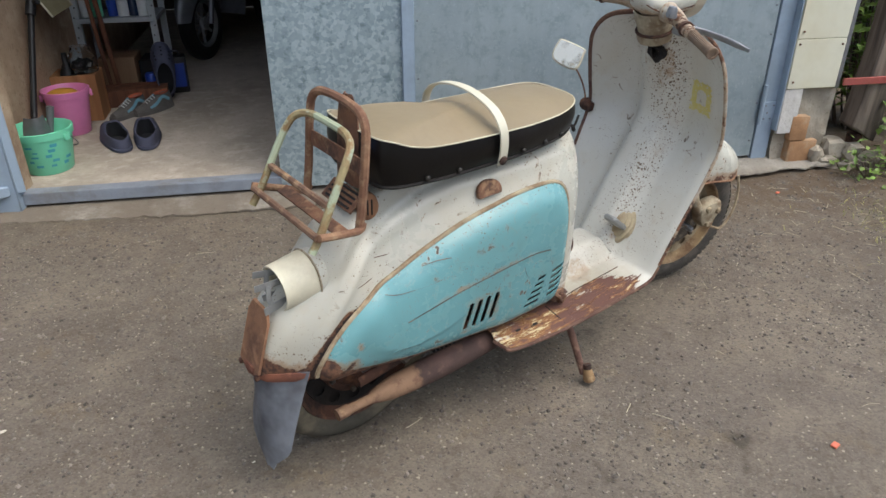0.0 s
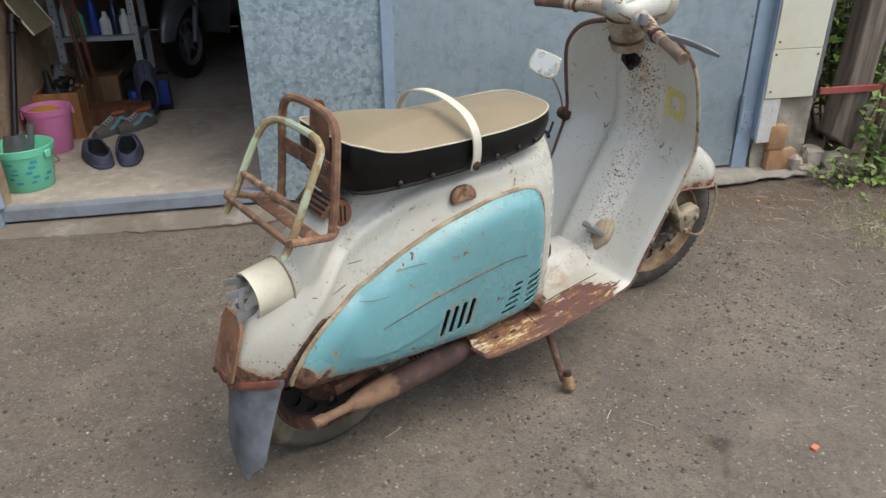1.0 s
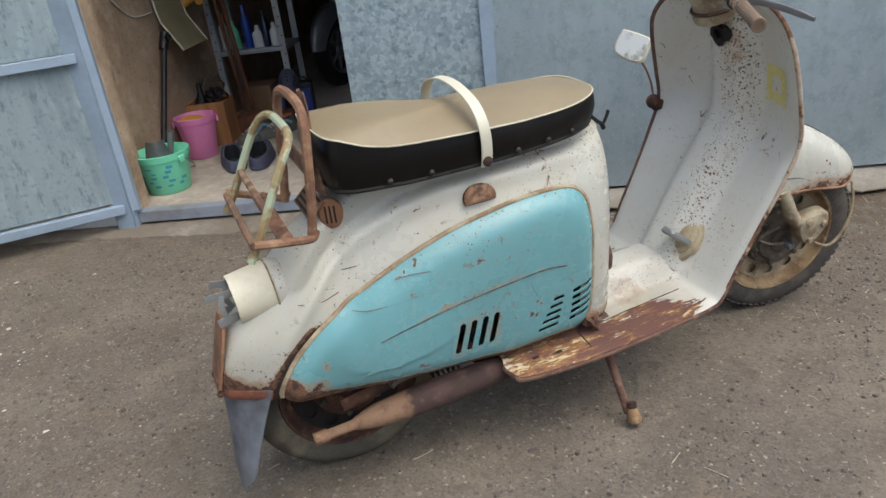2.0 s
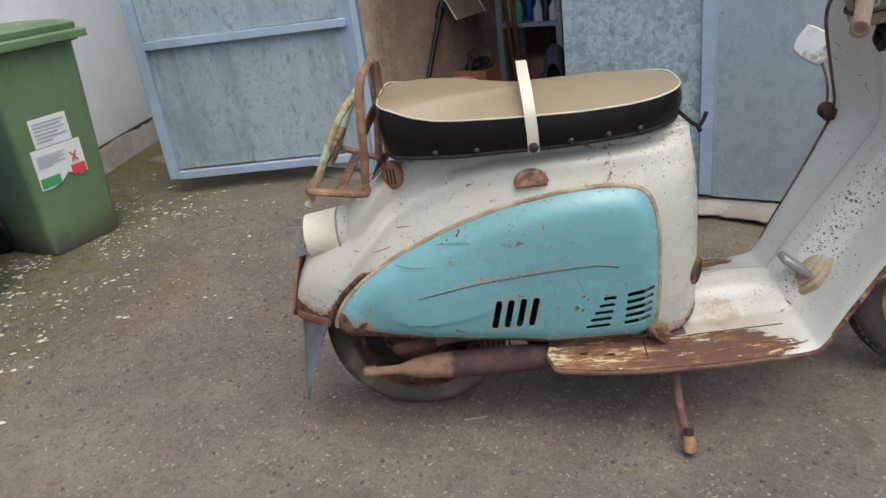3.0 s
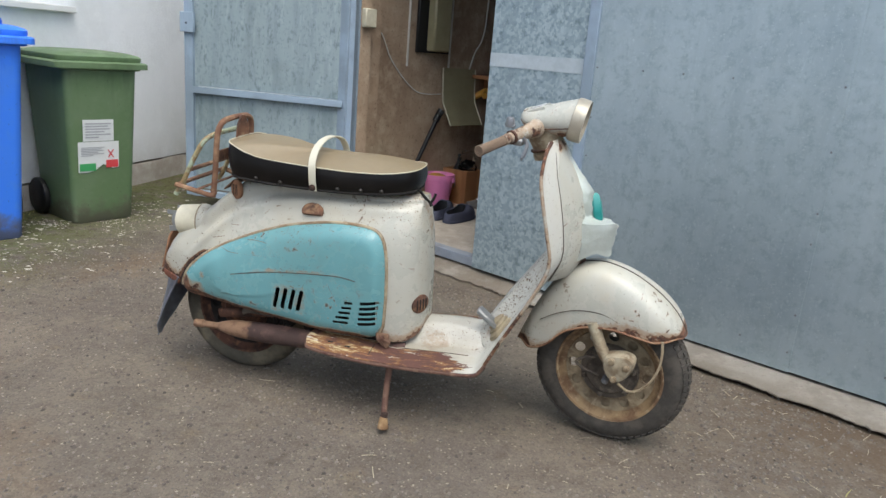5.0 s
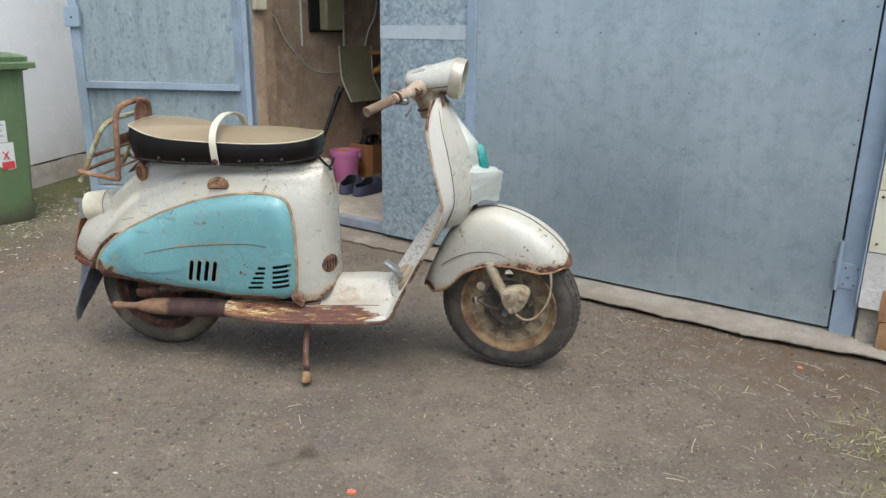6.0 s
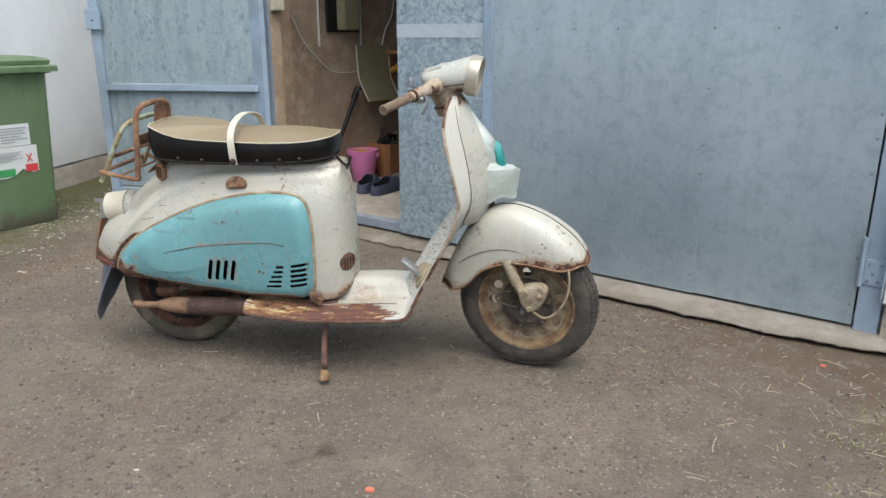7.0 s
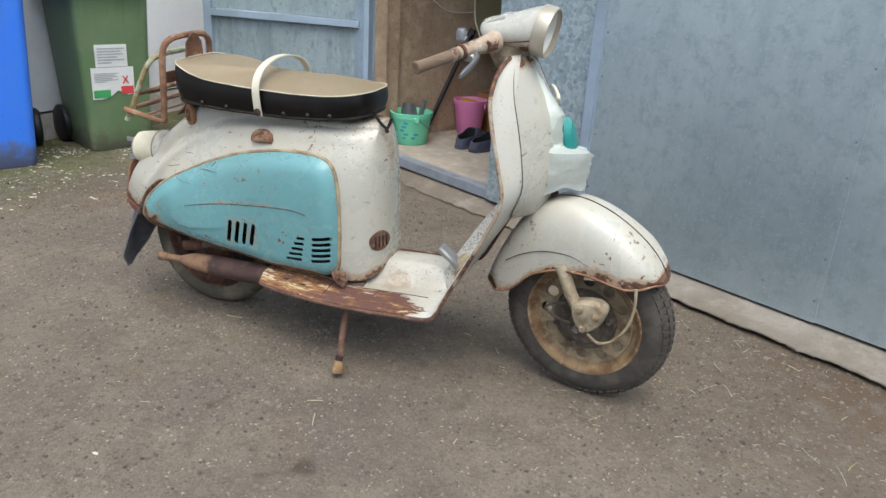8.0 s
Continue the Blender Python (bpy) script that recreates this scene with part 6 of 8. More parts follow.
for side in (-1, 1):
    inner, root, tip = Vector((0.315, side * 0.055, 0.912)), Vector((0.284, side * 0.145, 0.903)), Vector((0.243, side * 0.282, 0.886))
    b = bmesh.new()
    tube(b, smooth_line([inner, inner.lerp(root, 0.5) + Vector((0.004, 0, 0.002)), root, root.lerp(tip, 0.3)], 4), [0.026, 0.024, 0.022, 0.0205, 0.019, 0.018, 0.017, 0.016, 0.015, 0.0145, 0.014, 0.014, 0.014], 14)
    arm = fpart("handlebar_arm", b, M_WHITE, "handlebar arm with worn paint", head)
    mask(arm, "worn", lambda p: 0.56)
    b = bmesh.new()
    gs = root.lerp(tip, 0.16)
    pts = [gs.lerp(tip, k / 20) for k in range(21)]
    gm = aim(gs, tip - gs)
    long = (tip - gs).length
    rings = []
    for f, r, deep in ((0.0, 0.0150, 0.0), (0.0, 0.0170, 0.0), (0.03, 0.0176, 0.0), (0.06, 0.0158, 0.0), (0.08, 0.0150, 0.0014), (0.5, 0.0148, 0.0014), (0.93, 0.0154, 0.0014), (0.95, 0.0166, 0.0), (0.99, 0.0166, 0.0), (1.0, 0.0150, 0.0), (1.0, 0.0090, 0.0), (0.985, 0.0085, 0.0)):
        rings.append([gm @ Vector(((0.86 * r - deep * (k % 2)) * math.cos(math.pi * k / 22), (0.86 * r - deep * (k % 2)) * math.sin(math.pi * k / 22), long * f)) for k in range(44)])
    loft(b, rings)
    fpart("grip", b, M_TAN_GRIP if side < 0 else M_BROWN_RUBBER, "dusty tan rubber grip" if side < 0 else "brown rubber grip", head)
    b = bmesh.new()
    cyl(b, root.lerp(tip, 0.04), root.lerp(tip, 0.09), 0.0185, seg=14)
    fpart("clamp_ring", b, M_RUST_DARK, "", arm)
lever_tip = TURN.inverted() @ Vector((0.304, -0.285, 0.866))
lever_root = Vector((0.300, -0.120, 0.893))
b = tube(bmesh.new(), smooth_line([lever_root, lever_root.lerp(lever_tip, 0.25) + Vector((0.012, 0, 0.004)), lever_root.lerp(lever_tip, 0.55) + Vector((0.012, 0, 0.004)), lever_root.lerp(lever_tip, 0.8) + Vector((0.006, 0, 0.002)), lever_tip], 4), [0.009] * 4 + [0.0078] * 9 + [0.0068, 0.006, 0.0052, 0.0045], 8, flat=0.6)
fpart("brake_lever", b, M_STEEL, "grey brake lever", head)
b = bmesh.new()
lathe(b, [(0.0005, 0.014), (0.009, 0.013), (0.012, 0.006), (0.012, -0.012)], Matrix.Translation((0.262, -0.118, 0.933)), 14)
cyl(b, (0.25, -0.118, 0.93), (0.275, -0.118, 0.922), 0.007, seg=8)
fpart("switch", b, M_STEEL, "small grey handlebar switch", head)
b = boxes(((0.294, -0.128, 0.888), (0.030, 0.034, 0.018)), bevel=0.004)
fpart("lever_bracket", b, M_GALV_TRIM, "dull lever bracket", head)

# mirror on the shield's edge
b = bmesh.new()
tube(b, smooth_line([(0.372, 0.222, 0.585), (0.380, 0.242, 0.62), (0.382, 0.268, 0.655), (0.375, 0.290, 0.682)], 4), 0.003, 6)
stalk = part("mirror_stalk", b, M_RUST, scooter, "thin rusty mirror stalk")
b = bmesh.new()
bmesh.ops.create_uvsphere(b, u_segments=14, v_segments=10, radius=0.019, matrix=Matrix.Translation((0.372, 0.222, 0.580)))
box(b, (0.378, 0.212, 0.572), (0.03, 0.02, 0.026), 0.004)
part("mirror_clamp", b, M_RUST_DARK, stalk, "rusty mirror clamp")
mm = Matrix.Translation((0.366, 0.308, 0.710)) @ Matrix.Rotation(radians(34), 4, "Z") @ Matrix.Rotation(radians(-64), 4, "Y") @ Matrix.Rotation(radians(-16), 4, "Z")
shape = smooth_line([(-0.036, -0.042, 0), (-0.030, 0.040, 0), (0.026, 0.046, 0), (0.038, 0.030, 0), (0.036, -0.040, 0), (0.020, -0.048, 0)], 4, True)
b = bmesh.new()
loft(b, [[mm @ Vector((p.x * k, p.y * k, h)) for p in shape] for k, h in ((0.88, 0.004), (0.94, 0.001), (0.94, -0.005), (0.75, -0.013))])
mirror = part("mirror_case", b, M_CREAM, stalk, "cream mirror case")
b = bmesh.new()
b.faces.new([b.verts.new(mm @ Vector((p.x * 0.84, p.y * 0.84, 0.0055))) for p in shape])
part("glass", b, M_MIRROR, stalk, "mirror glass", 0)

# foot brake, stand, exhaust, engine
b = bmesh.new()
bt = aim((0.262, -0.055, 0.325), (-0.8, 0, 0.6))
rings = []
for r, h in ((0.036, -0.008), (0.034, 0.003), (0.026, 0.008), (0.027, 0.014), (0.020, 0.019), (0.020, 0.025), (0.012, 0.031), (0.006, 0.033)):
    rings.append([bt @ Vector(((r + 0.20 * r * noise.noise(Vector((math.cos(q) * 2.2, math.sin(q) * 2.2, h * 60)))) * math.cos(q), (r + 0.20 * r * noise.noise(Vector((math.cos(q) * 2.2, math.sin(q) * 2.2, h * 60 + 7)))) * math.sin(q) * 1.55, h)) for q in (2 * math.pi * k / 26 for k in range(26))])
loft(b, rings)
pedal = part("pedal_boot", b, M_BOOT, scooter, "crumpled beige rubber pedal boot", 25)
b = bmesh.new()
box(b, (0.218, -0.060, 0.347), (0.080, 0.040, 0.017), 0.005, Matrix.Rotation(radians(38), 4, "Y"))
tube(b, [(0.262, -0.055, 0.325), (0.235, -0.058, 0.337), (0.212, -0.06, 0.349)], 0.009, 8)
part("brake_pedal", b, M_GALV_TRIM, pedal, "grey metal foot brake pedal")
for side in (-1, 1):
    b = bmesh.new()
    zf = 0.022 if side < 0 else 0.05
    tube(b, [(-0.055, side * 0.125, 0.225), (-0.052, side * 0.175, 0.14), (-0.045, side * 0.222, 0.042 if side < 0 else 0.09)], [0.0105, 0.0098, 0.0092], 10)
    leg = part("stand_leg", b, M_TRIM, scooter, "rusty stand leg")
    b = bmesh.new()
    end = Vector((-0.040, side * 0.238, 0.033 if side < 0 else 0.08))
    lathe(b, [(0.010, -0.014), (0.0125, -0.006), (0.0155, 0.010), (0.0165, 0.020), (0.013, 0.024), (0.0005, 0.025)], aim(end + Vector((0, side * -0.004, 0.016)), (0.05, side * 0.30, -0.9)), 16)
    part("stand_foot", b, M_OCHRE, leg, "worn ochre stand foot")
    b = tube(bmesh.new(), [end + Vector((0.001, side * -0.012, 0.040)), end + Vector((0, side * -0.007, 0.028))], 0.0108, 12)
    part("stand_band", b, M_RUST_DARK, leg, "dark band above the foot")
b = tube(bmesh.new(), smooth_line([(-0.02, -0.10, 0.225), (-0.15, -0.118, 0.209), (-0.315, -0.116, 0.208), (-0.45, -0.114, 0.205), (-0.56, -0.112, 0.203)], 4), [0.018, 0.019, 0.020, 0.021, 0.022, 0.023, 0.024, 0.025, 0.027, 0.029, 0.030, 0.031, 0.031, 0.031, 0.030, 0.029, 0.028], 18)
silencer = part("silencer", b, M_MUFFLER, scooter, "rust-brown exhaust silencer")
mask(silencer, "tan", lambda p: step(-0.47, -0.60, p.x))
b = tube(bmesh.new(), smooth_line([(-0.552, -0.112, 0.2032), (-0.60, -0.111, 0.202), (-0.64, -0.110, 0.200), (-0.66, -0.109, 0.199), (-0.735, -0.107, 0.196)], 4), [0.0278, 0.0278, 0.027, 0.026, 0.0245, 0.0225, 0.020, 0.0175, 0.015, 0.0135, 0.012, 0.011, 0.0108, 0.0105, 0.0105, 0.0105, 0.0105], 16)
mask(part("tail_cone", b, M_MUFFLER, silencer, "tan rusty tapered tail of the silencer"), "tan", lambda p: step(-0.47, -0.60, p.x))
b = bmesh.new()
lathe(b, [(0.0115, -0.03), (0.0135, -0.028), (0.0135, 0.0), (0.009, 0.0), (0.009, -0.02)], aim((-0.735, -0.107, 0.196), (-1, 0, -0.03)), 14)
part("tail_pipe", b, M_TAN_RUST, scooter, "open tail pipe")
b = bmesh.new()
box(b, (-0.22, 0.0, 0.30), (0.30, 0.20, 0.18), 0.03, seg=2)
engine = part("engine", b, M_DARK, scooter, "dark oily engine under the cowl")
b = bmesh.new()
box(b, (-0.36, 0.01, 0.40), (0.22, 0.18, 0.22), 0.03, seg=2)
part("fuel_tank", b, M_DARK, scooter, "dark tank above the engine")
# added bulk on the left keeps light from passing under the scooter
b = bmesh.new()
tube(b, smooth_line([(-0.10, 0.065, 0.215), (-0.25, 0.072, 0.210), (-0.45, 0.085, 0.215), (-0.62, 0.092, 0.225), (-0.70, 0.094, 0.230)], 4), [0.055, 0.070, 0.078, 0.082, 0.080, 0.074, 0.068, 0.066, 0.066, 0.070, 0.078, 0.084, 0.086, 0.086, 0.082, 0.070, 0.050], 14, flat=0.55)
part("shade_bulk", b, M_DARK, engine, "dark bulk added to block light under the scooter")
for k in range(6):
    part("fin", box(bmesh.new(), (-0.40 - 0.012 * k, -0.02, 0.27), (0.004, 0.16, 0.08), 0.001), M_DARK, engine)
b = bmesh.new()
tube(b, smooth_line([(-0.30, -0.085, 0.26), (-0.45, -0.088, 0.268), (-0.60, -0.085, 0.245), (-0.66, -0.08, 0.232)], 4), [0.02] * 5 + [0.016] * 8, 10, flat=0.5)
part("swing_arm", b, M_RUST_DARK, scooter, "rusty swing arm")
b = bmesh.new()
tube(b, [(-0.40, -0.07, 0.285), (-0.52, -0.10, 0.275), (-0.56, -0.11, 0.262)], 0.009, 8)
box(b, (-0.50, -0.112, 0.276), (0.11, 0.006, 0.024), 0.001)
part("bracket", b, M_DRUM, scooter, "grey bracket below the side panel")
b = bmesh.new()
box(b, (-0.10, 0.0, 0.205), (0.40, 0.09, 0.035), 0.012, seg=2)
part("frame_tube", b, M_RUST_DARK, scooter, "rusty frame tube under the floor")
b = bmesh.new()
lathe(b, [(0.022, 0.0), (0.022, 0.10), (0.022, 0.20)], aim((0.475, 0, 0.48), (-0.30, 0, 0.954)), 16, True, True)
part("steering_tube", b, M_RUST_DARK, scooter, "steering tube behind the column cover")


# ---- wheeled bins by the house ----
def bin_body(w0, w1, d0, d1, h, t=0.012):
    """A tapered moulded tub, open at the top."""
    b = bmesh.new()
    def ring(w, d, z, r):
        out = []
        for cx, cy, a0 in ((1, 1, 0), (-1, 1, 90), (-1, -1, 180), (1, -1, 270)):
            for k in range(5):
                a = radians(a0 + 22.5 * k)
                out.append((cx * (d / 2 - r) + r * math.cos(a), cy * (w / 2 - r) + r * math.sin(a), z))
        return out
    rows = [ring(w0 - 0.02, d0 - 0.02, 0.0, 0.03)]
    for k in range(9):
        f = k / 8
        rows.append(ring(w0 + (w1 - w0) * f, d0 + (d1 - d0) * f, 0.012 + (h - 0.012) * f, 0.035))
    rows.append(ring(w1 + 0.05, d1 + 0.03, h + 0.004, 0.04))
    rows.append(ring(w1 + 0.05, d1 + 0.03, h + 0.03, 0.04))
    loft(b, rows)
    return b


def wheelie_bin(m, w0, w1, d0, d1, h, mat, label, stickers):
    e = thing("wheeled_bin", m, label, "bin", "bins by the house")
    part("tub", bin_body(w0, w1, d0, d1, h), mat, e)
    lid = bmesh.new()
    W, D = w1 + 0.105, d1 + 0.06
    def ring(w, d, z, r, dx=0.0):
        out = []
        for cx, cy, a0 in ((1, 1, 0), (-1, 1, 90), (-1, -1, 180), (1, -1, 270)):
            for k in range(5):
                a = radians(a0 + 22.5 * k)
                out.append((dx + cx * (d / 2 - r) + r * math.cos(a), cy * (w / 2 - r) + r * math.sin(a), z))
        return out
    z = h + 0.012
    loft(lid, [ring(W, D, z, 0.04, 0.01), ring(W, D, z + 0.026, 0.04, 0.01), ring(W - 0.012, D - 0.012, z + 0.031, 0.04, 0.01), ring(W - 0.046, D - 0.050, z + 0.034, 0.045, 0.005), ring(W - 0.040, D - 0.044, z + 0.042, 0.045, 0.005), ring(W - 0.040, D - 0.044, z + 0.058, 0.045, 0.005), ring(W - 0.058, D - 0.064, z + 0.067, 0.05, 0.0), ring(W - 0.12, D - 0.14, z + 0.076, 0.06, -0.005), ring(W - 0.20, D - 0.23, z + 0.081, 0.07, -0.01)])
    lid_ob = part("lid", lid, mat, e)
    for y in ((-0.16, 0.16) if w1 > 0.5 else ()):
        b = bmesh.new()
        tube(b, smooth_line([(D / 2 - 0.13, y - 0.03, z + 0.06), (D / 2 - 0.09, y - 0.03, z + 0.10), (D / 2 - 0.09, y + 0.03, z + 0.10), (D / 2 - 0.13, y + 0.03, z + 0.06)], 4), 0.008, 8)
        part("lid_handle", b, mat, lid_ob)
    b = bmesh.new()
    cyl(b, (-d1 / 2 - 0.04, -w1 / 2 + 0.03, h - 0.01), (-d1 / 2 - 0.04, w1 / 2 - 0.03, h - 0.01), 0.016, seg=12)
    part("push_bar", b, mat, e)
    for y in ((-w0 / 2 - 0.05, w0 / 2 + 0.05) if w1 > 0.5 else (-w0 / 2 - 0.02, w0 / 2 + 0.02)):
        b = bmesh.new()
        lathe(b, [(0.03, -0.022), (0.085, -0.022), (0.098, -0.012), (0.10, 0.0), (0.098, 0.012), (0.085, 0.022), (0.03, 0.022)], Matrix.Translation((-d0 / 2 + 0.03, y, 0.10)) @ Matrix.Rotation(radians(90), 4, "X"), 28, True, True)
        part("wheel", b, M_BLACK, e, "black rubber wheel")
    lean = math.atan2((d1 - d0) / 2, h)
    def on_front(y, z_, off):
        f = z_ / h
        return Vector(((d0 + (d1 - d0) * f) / 2 + off, y, z_))
    for y0, z0, sw, sh, mt, nm, lb, off in stickers:
        b = bmesh.new()
        turn = Matrix.Rotation(lean, 4, "Y")
        if nm.endswith("print"):
            # lines of small print
            for k in range(6):
                zz = sh * (0.42 - 0.168 * k)
                long_ = sw * (0.98, 0.86, 0.94, 0.72, 0.96, 0.5)[k]
                box(b, on_front(y0 - (sw - long_) / 2, z0 + zz, off), (0.0012, long_, sh * 0.085), 0, turn)
        elif nm == "waste_sticker":
            # its lower edge is torn away
            edge = [(-0.5, 0.5), (0.5, 0.5), (0.5, -0.36), (0.34, -0.40), (0.20, -0.30), (0.10, -0.24), (0.04, -0.30), (-0.10, -0.44), (-0.30, -0.50), (-0.5, -0.48)]
            loft(b, [[on_front(y0 + sw * u, z0 + sh * v, off + h) for u, v in edge] for h in (-0.001, 0.0006)])
        else:
            box(b, on_front(y0, z0, off), (0.0016, sw, sh), 0, turn)
        part(nm, b, mt, e, lb, 0)
    return e


def bin_pose(right, left, d0):
    """A pose from the two lower front corners; its x axis faces the yard."""
    r, l = Vector(right), Vector(left)
    along = (r - l).normalized()
    out = Vector((along.y, -along.x, 0))
    mid = (r + l) / 2 - out * d0 / 2
    m = Matrix(((out.x, along.x, 0, mid.x), (out.y, along.y, 0, mid.y), (0, 0, 1, ground_z(mid.x, mid.y)), (0, 0, 0, 1)))
    return m


green_bin = wheelie_bin(bin_pose((-2.095, 1.325, 0), (-2.203, 1.085, 0), 0.36), 0.325, 0.385, 0.38, 0.46, 0.80, M_BIN_GREEN, "dark green plastic wheeled bin with torn stickers",
    [(-0.028, 0.496, 0.162, 0.112, M_PAPER, "paper_label", "white paper label", 0.003), (-0.028, 0.496, 0.138, 0.084, M_INK, "label_print", "", 0.005),
     (-0.028, 0.356, 0.216, 0.162, M_PAPER, "waste_sticker", "torn waste sticker", 0.003), (-0.088, 0.304, 0.085, 0.040, M_STK_GREEN, "sticker_band", "green band", 0.005), (0.042, 0.318, 0.064, 0.040, M_STK_RED, "sticker_band", "red band", 0.005),
     (-0.059, 0.386, 0.125, 0.05, M_INK, "sticker_print", "", 0.005)])
cross = bmesh.new()
for a in (35, -35):
    box(cross, (0.5 * (0.38 + 0.08 * 0.466) + 0.0075, 0.034, 0.372), (0.001, 0.006, 0.05), 0, Matrix.Rotation(radians(a), 4, "X"))
part("sticker_cross", cross, M_STK_RED, green_bin, "red cross", 0)
blue_bin = wheelie_bin(bin_pose((-2.245, 0.70, 0), (-2.46, 0.40, 0), 0.46), 0.440, 0.522, 0.48, 0.62, 0.905, M_BIN_BLUE, "large bright blue plastic wheeled bin with a muddy foot",
    [(0.055, 0.665, 0.160, 0.092, M_PAPER, "paper_label", "white paper label", 0.003), (0.055, 0.667, 0.136, 0.066, M_INK, "label_print", "", 0.005), (0.045, 0.752, 0.20, 0.034, M_BIN_PRINT, "worn_print", "worn pale print", 0.003)])
wheelie_bin(bin_pose((-2.43, -0.06, 0), (-2.62, -0.42, 0), 0.40), 0.40, 0.50, 0.40, 0.52, 0.86, M_BLACK, "dark wheeled bin at the yard's edge", [])

# cap and can on the blue bin
TOPB = blue_bin.matrix_basis @ Matrix.Translation((0, 0, 1.003))
b = bmesh.new()
rows = []
for i in range(9):
    v = i / 8
    rows.append([(0.11 * (1 - v ** 2.4) ** 0.5 * math.cos(a) * (1 + 0.30 * noise.noise(Vector((math.cos(a) * 2.5, math.sin(a) * 2.5, v * 5)))), 0.14 * (1 - v ** 2.4) ** 0.5 * math.sin(a) * (1 + 0.12 * noise.noise(Vector((math.cos(a), math.sin(a), 7)))), 0.085 * v * (1 + 0.30 * math.sin(a) + 0.35 * noise.noise(Vector((math.cos(a) * 3, math.sin(a) * 3, v * 4 + 6))))) for a in (2 * math.pi * k / 28 for k in range(28))])
loft(b, rows)
cap = thing("cloth_cap", TOPB @ pose(0.05, -0.01, 0, 0, 0, 20), "crumpled dark olive cloth cap on the blue bin", "cap")
part("crown", b, M_CAP, cap)
b = bmesh.new()
grid(b, [[(0.10 + 0.07 * math.cos(a) * f, 0.10 * math.sin(a), 0.012 - 0.006 * f) for a in (math.pi * (k / 12 - 0.5) for k in range(13))] for f in (0.0, 0.5, 1.0)])
part("peak", thicken(b, 0.006), M_CAP, cap)
can = thing("spray_can", TOPB @ pose(-0.06, 0.17, 0), "white and red spray can on the blue bin", "can")
b = bmesh.new()
lathe(b, [(0.0005, 0.0), (0.03, 0.0), (0.032, 0.005), (0.032, 0.15), (0.026, 0.165), (0.0005, 0.167)], None, 24)
part("can_body", b, M_PAPER, can)
b = bmesh.new()
lathe(b, [(0.0325, 0.05), (0.0325, 0.095)], None, 24)
part("can_band", b, M_STK_RED, can)
b = bmesh.new()
lathe(b, [(0.025, 0.166), (0.025, 0.20), (0.02, 0.206), (0.0005, 0.206)], None, 20)
part("can_cap", b, M_INK, can)

# ---- in the garage doorway ----
def fpose(s, d, z=0.095, rz=0.0):
    return FACE @ pose(s, d, z, 0, 0, rz)


def bucket(m, r0, r1, h, mat, label, wall=0.004):
    e = thing("bucket", m, label, "bucket", "buckets in the doorway")
    b = bmesh.new()
    lathe(b, [(0.0005, 0.0), (r0 - 0.006, 0.0), (r0, 0.006), (r1, h - 0.03), (r1 + 0.006, h - 0.028), (r1 + 0.009, h), (r1 + 0.003, h + 0.002), (r1 - wall, h - 0.006), (r0 - wall, 0.012), (0.0005, 0.012)], None, 36)
    part("pail", b, mat, e)
    b = bmesh.new()
    tube(b, [((r1 + 0.011) * math.cos(a), (r1 + 0.011) * math.sin(a), h - 0.02 - 0.10 * max(0, math.sin(a)) * 1.0) for a in (math.pi * k / 20 for k in range(21))], 0.0025, 6)
    part("handle", b, M_STEEL, e, "thin wire handle")
    for sx in (-1, 1):
        c = bmesh.new()
        box(c, (sx * (r1 + 0.009), 0, h - 0.03), (0.012, 0.03, 0.03), 0.003)
        part("lug", c, mat, e)
    return e


pink = bucket(fpose(-1.005, 0.79, rz=20), 0.074, 0.097, 0.210, M_PINK, "pink plastic bucket with an orange sponge")
c = bmesh.new()
bmesh.ops.create_icosphere(c, subdivisions=3, radius=0.07, matrix=Matrix.Translation((-0.015, 0.0, 0.175)) @ Matrix.Diagonal((1.1, 0.9, 0.55, 1)))
part("sponge", c, M_ORANGE, pink, "orange sponge inside")
green = bucket(fpose(-0.982, 0.310, rz=-25), 0.094, 0.116, 0.180, M_MINT, "mint green plastic tub with blue print")
for k in range(22):
    b = bmesh.new()
    row, col = k % 5, k // 5
    a0, z0 = radians(-150 + 36 * col + 7 * math.sin(k * 2.1)), 0.038 + 0.021 * row
    span, tall = 0.16 + 0.10 * abs(math.sin(k * 1.7)), 0.006 + 0.008 * abs(math.sin(k * 2.9))
    grid(b, [[((0.0962 + 0.0222 * z / 0.155) * math.cos(a0 + t), (0.0962 + 0.0222 * z / 0.155) * math.sin(a0 + t), z) for t in (0.0, span / 3, 2 * span / 3, span)] for z in (z0, z0 + tall / 2, z0 + tall)])
    part("print", b, M_PRINT, green, "faded blue print")
trowel = thing("scoop", fpose(-0.992, 0.300, 0.150, 30) @ Matrix.Scale(1.2, 4), "grey garden scoop standing in the tub", "scoop")
b = bmesh.new()
rows = []
for i in range(7):
    v = i / 6
    rows.append([(0.05 * u * (1 - 0.4 * v * v), -0.035 + 0.035 * u * u, 0.02 + 0.125 * v) for u in (j / 4 - 1 for j in range(9))])
grid(b, rows)
part("blade", thicken(b, 0.003), M_STEEL, trowel)
b = tube(bmesh.new(), [(0.02, 0.02, 0.0), (0.05, 0.03, 0.09), (0.065, 0.03, 0.16)], [0.011, 0.011, 0.013], 10)
part("handle", b, M_STEEL, trowel)


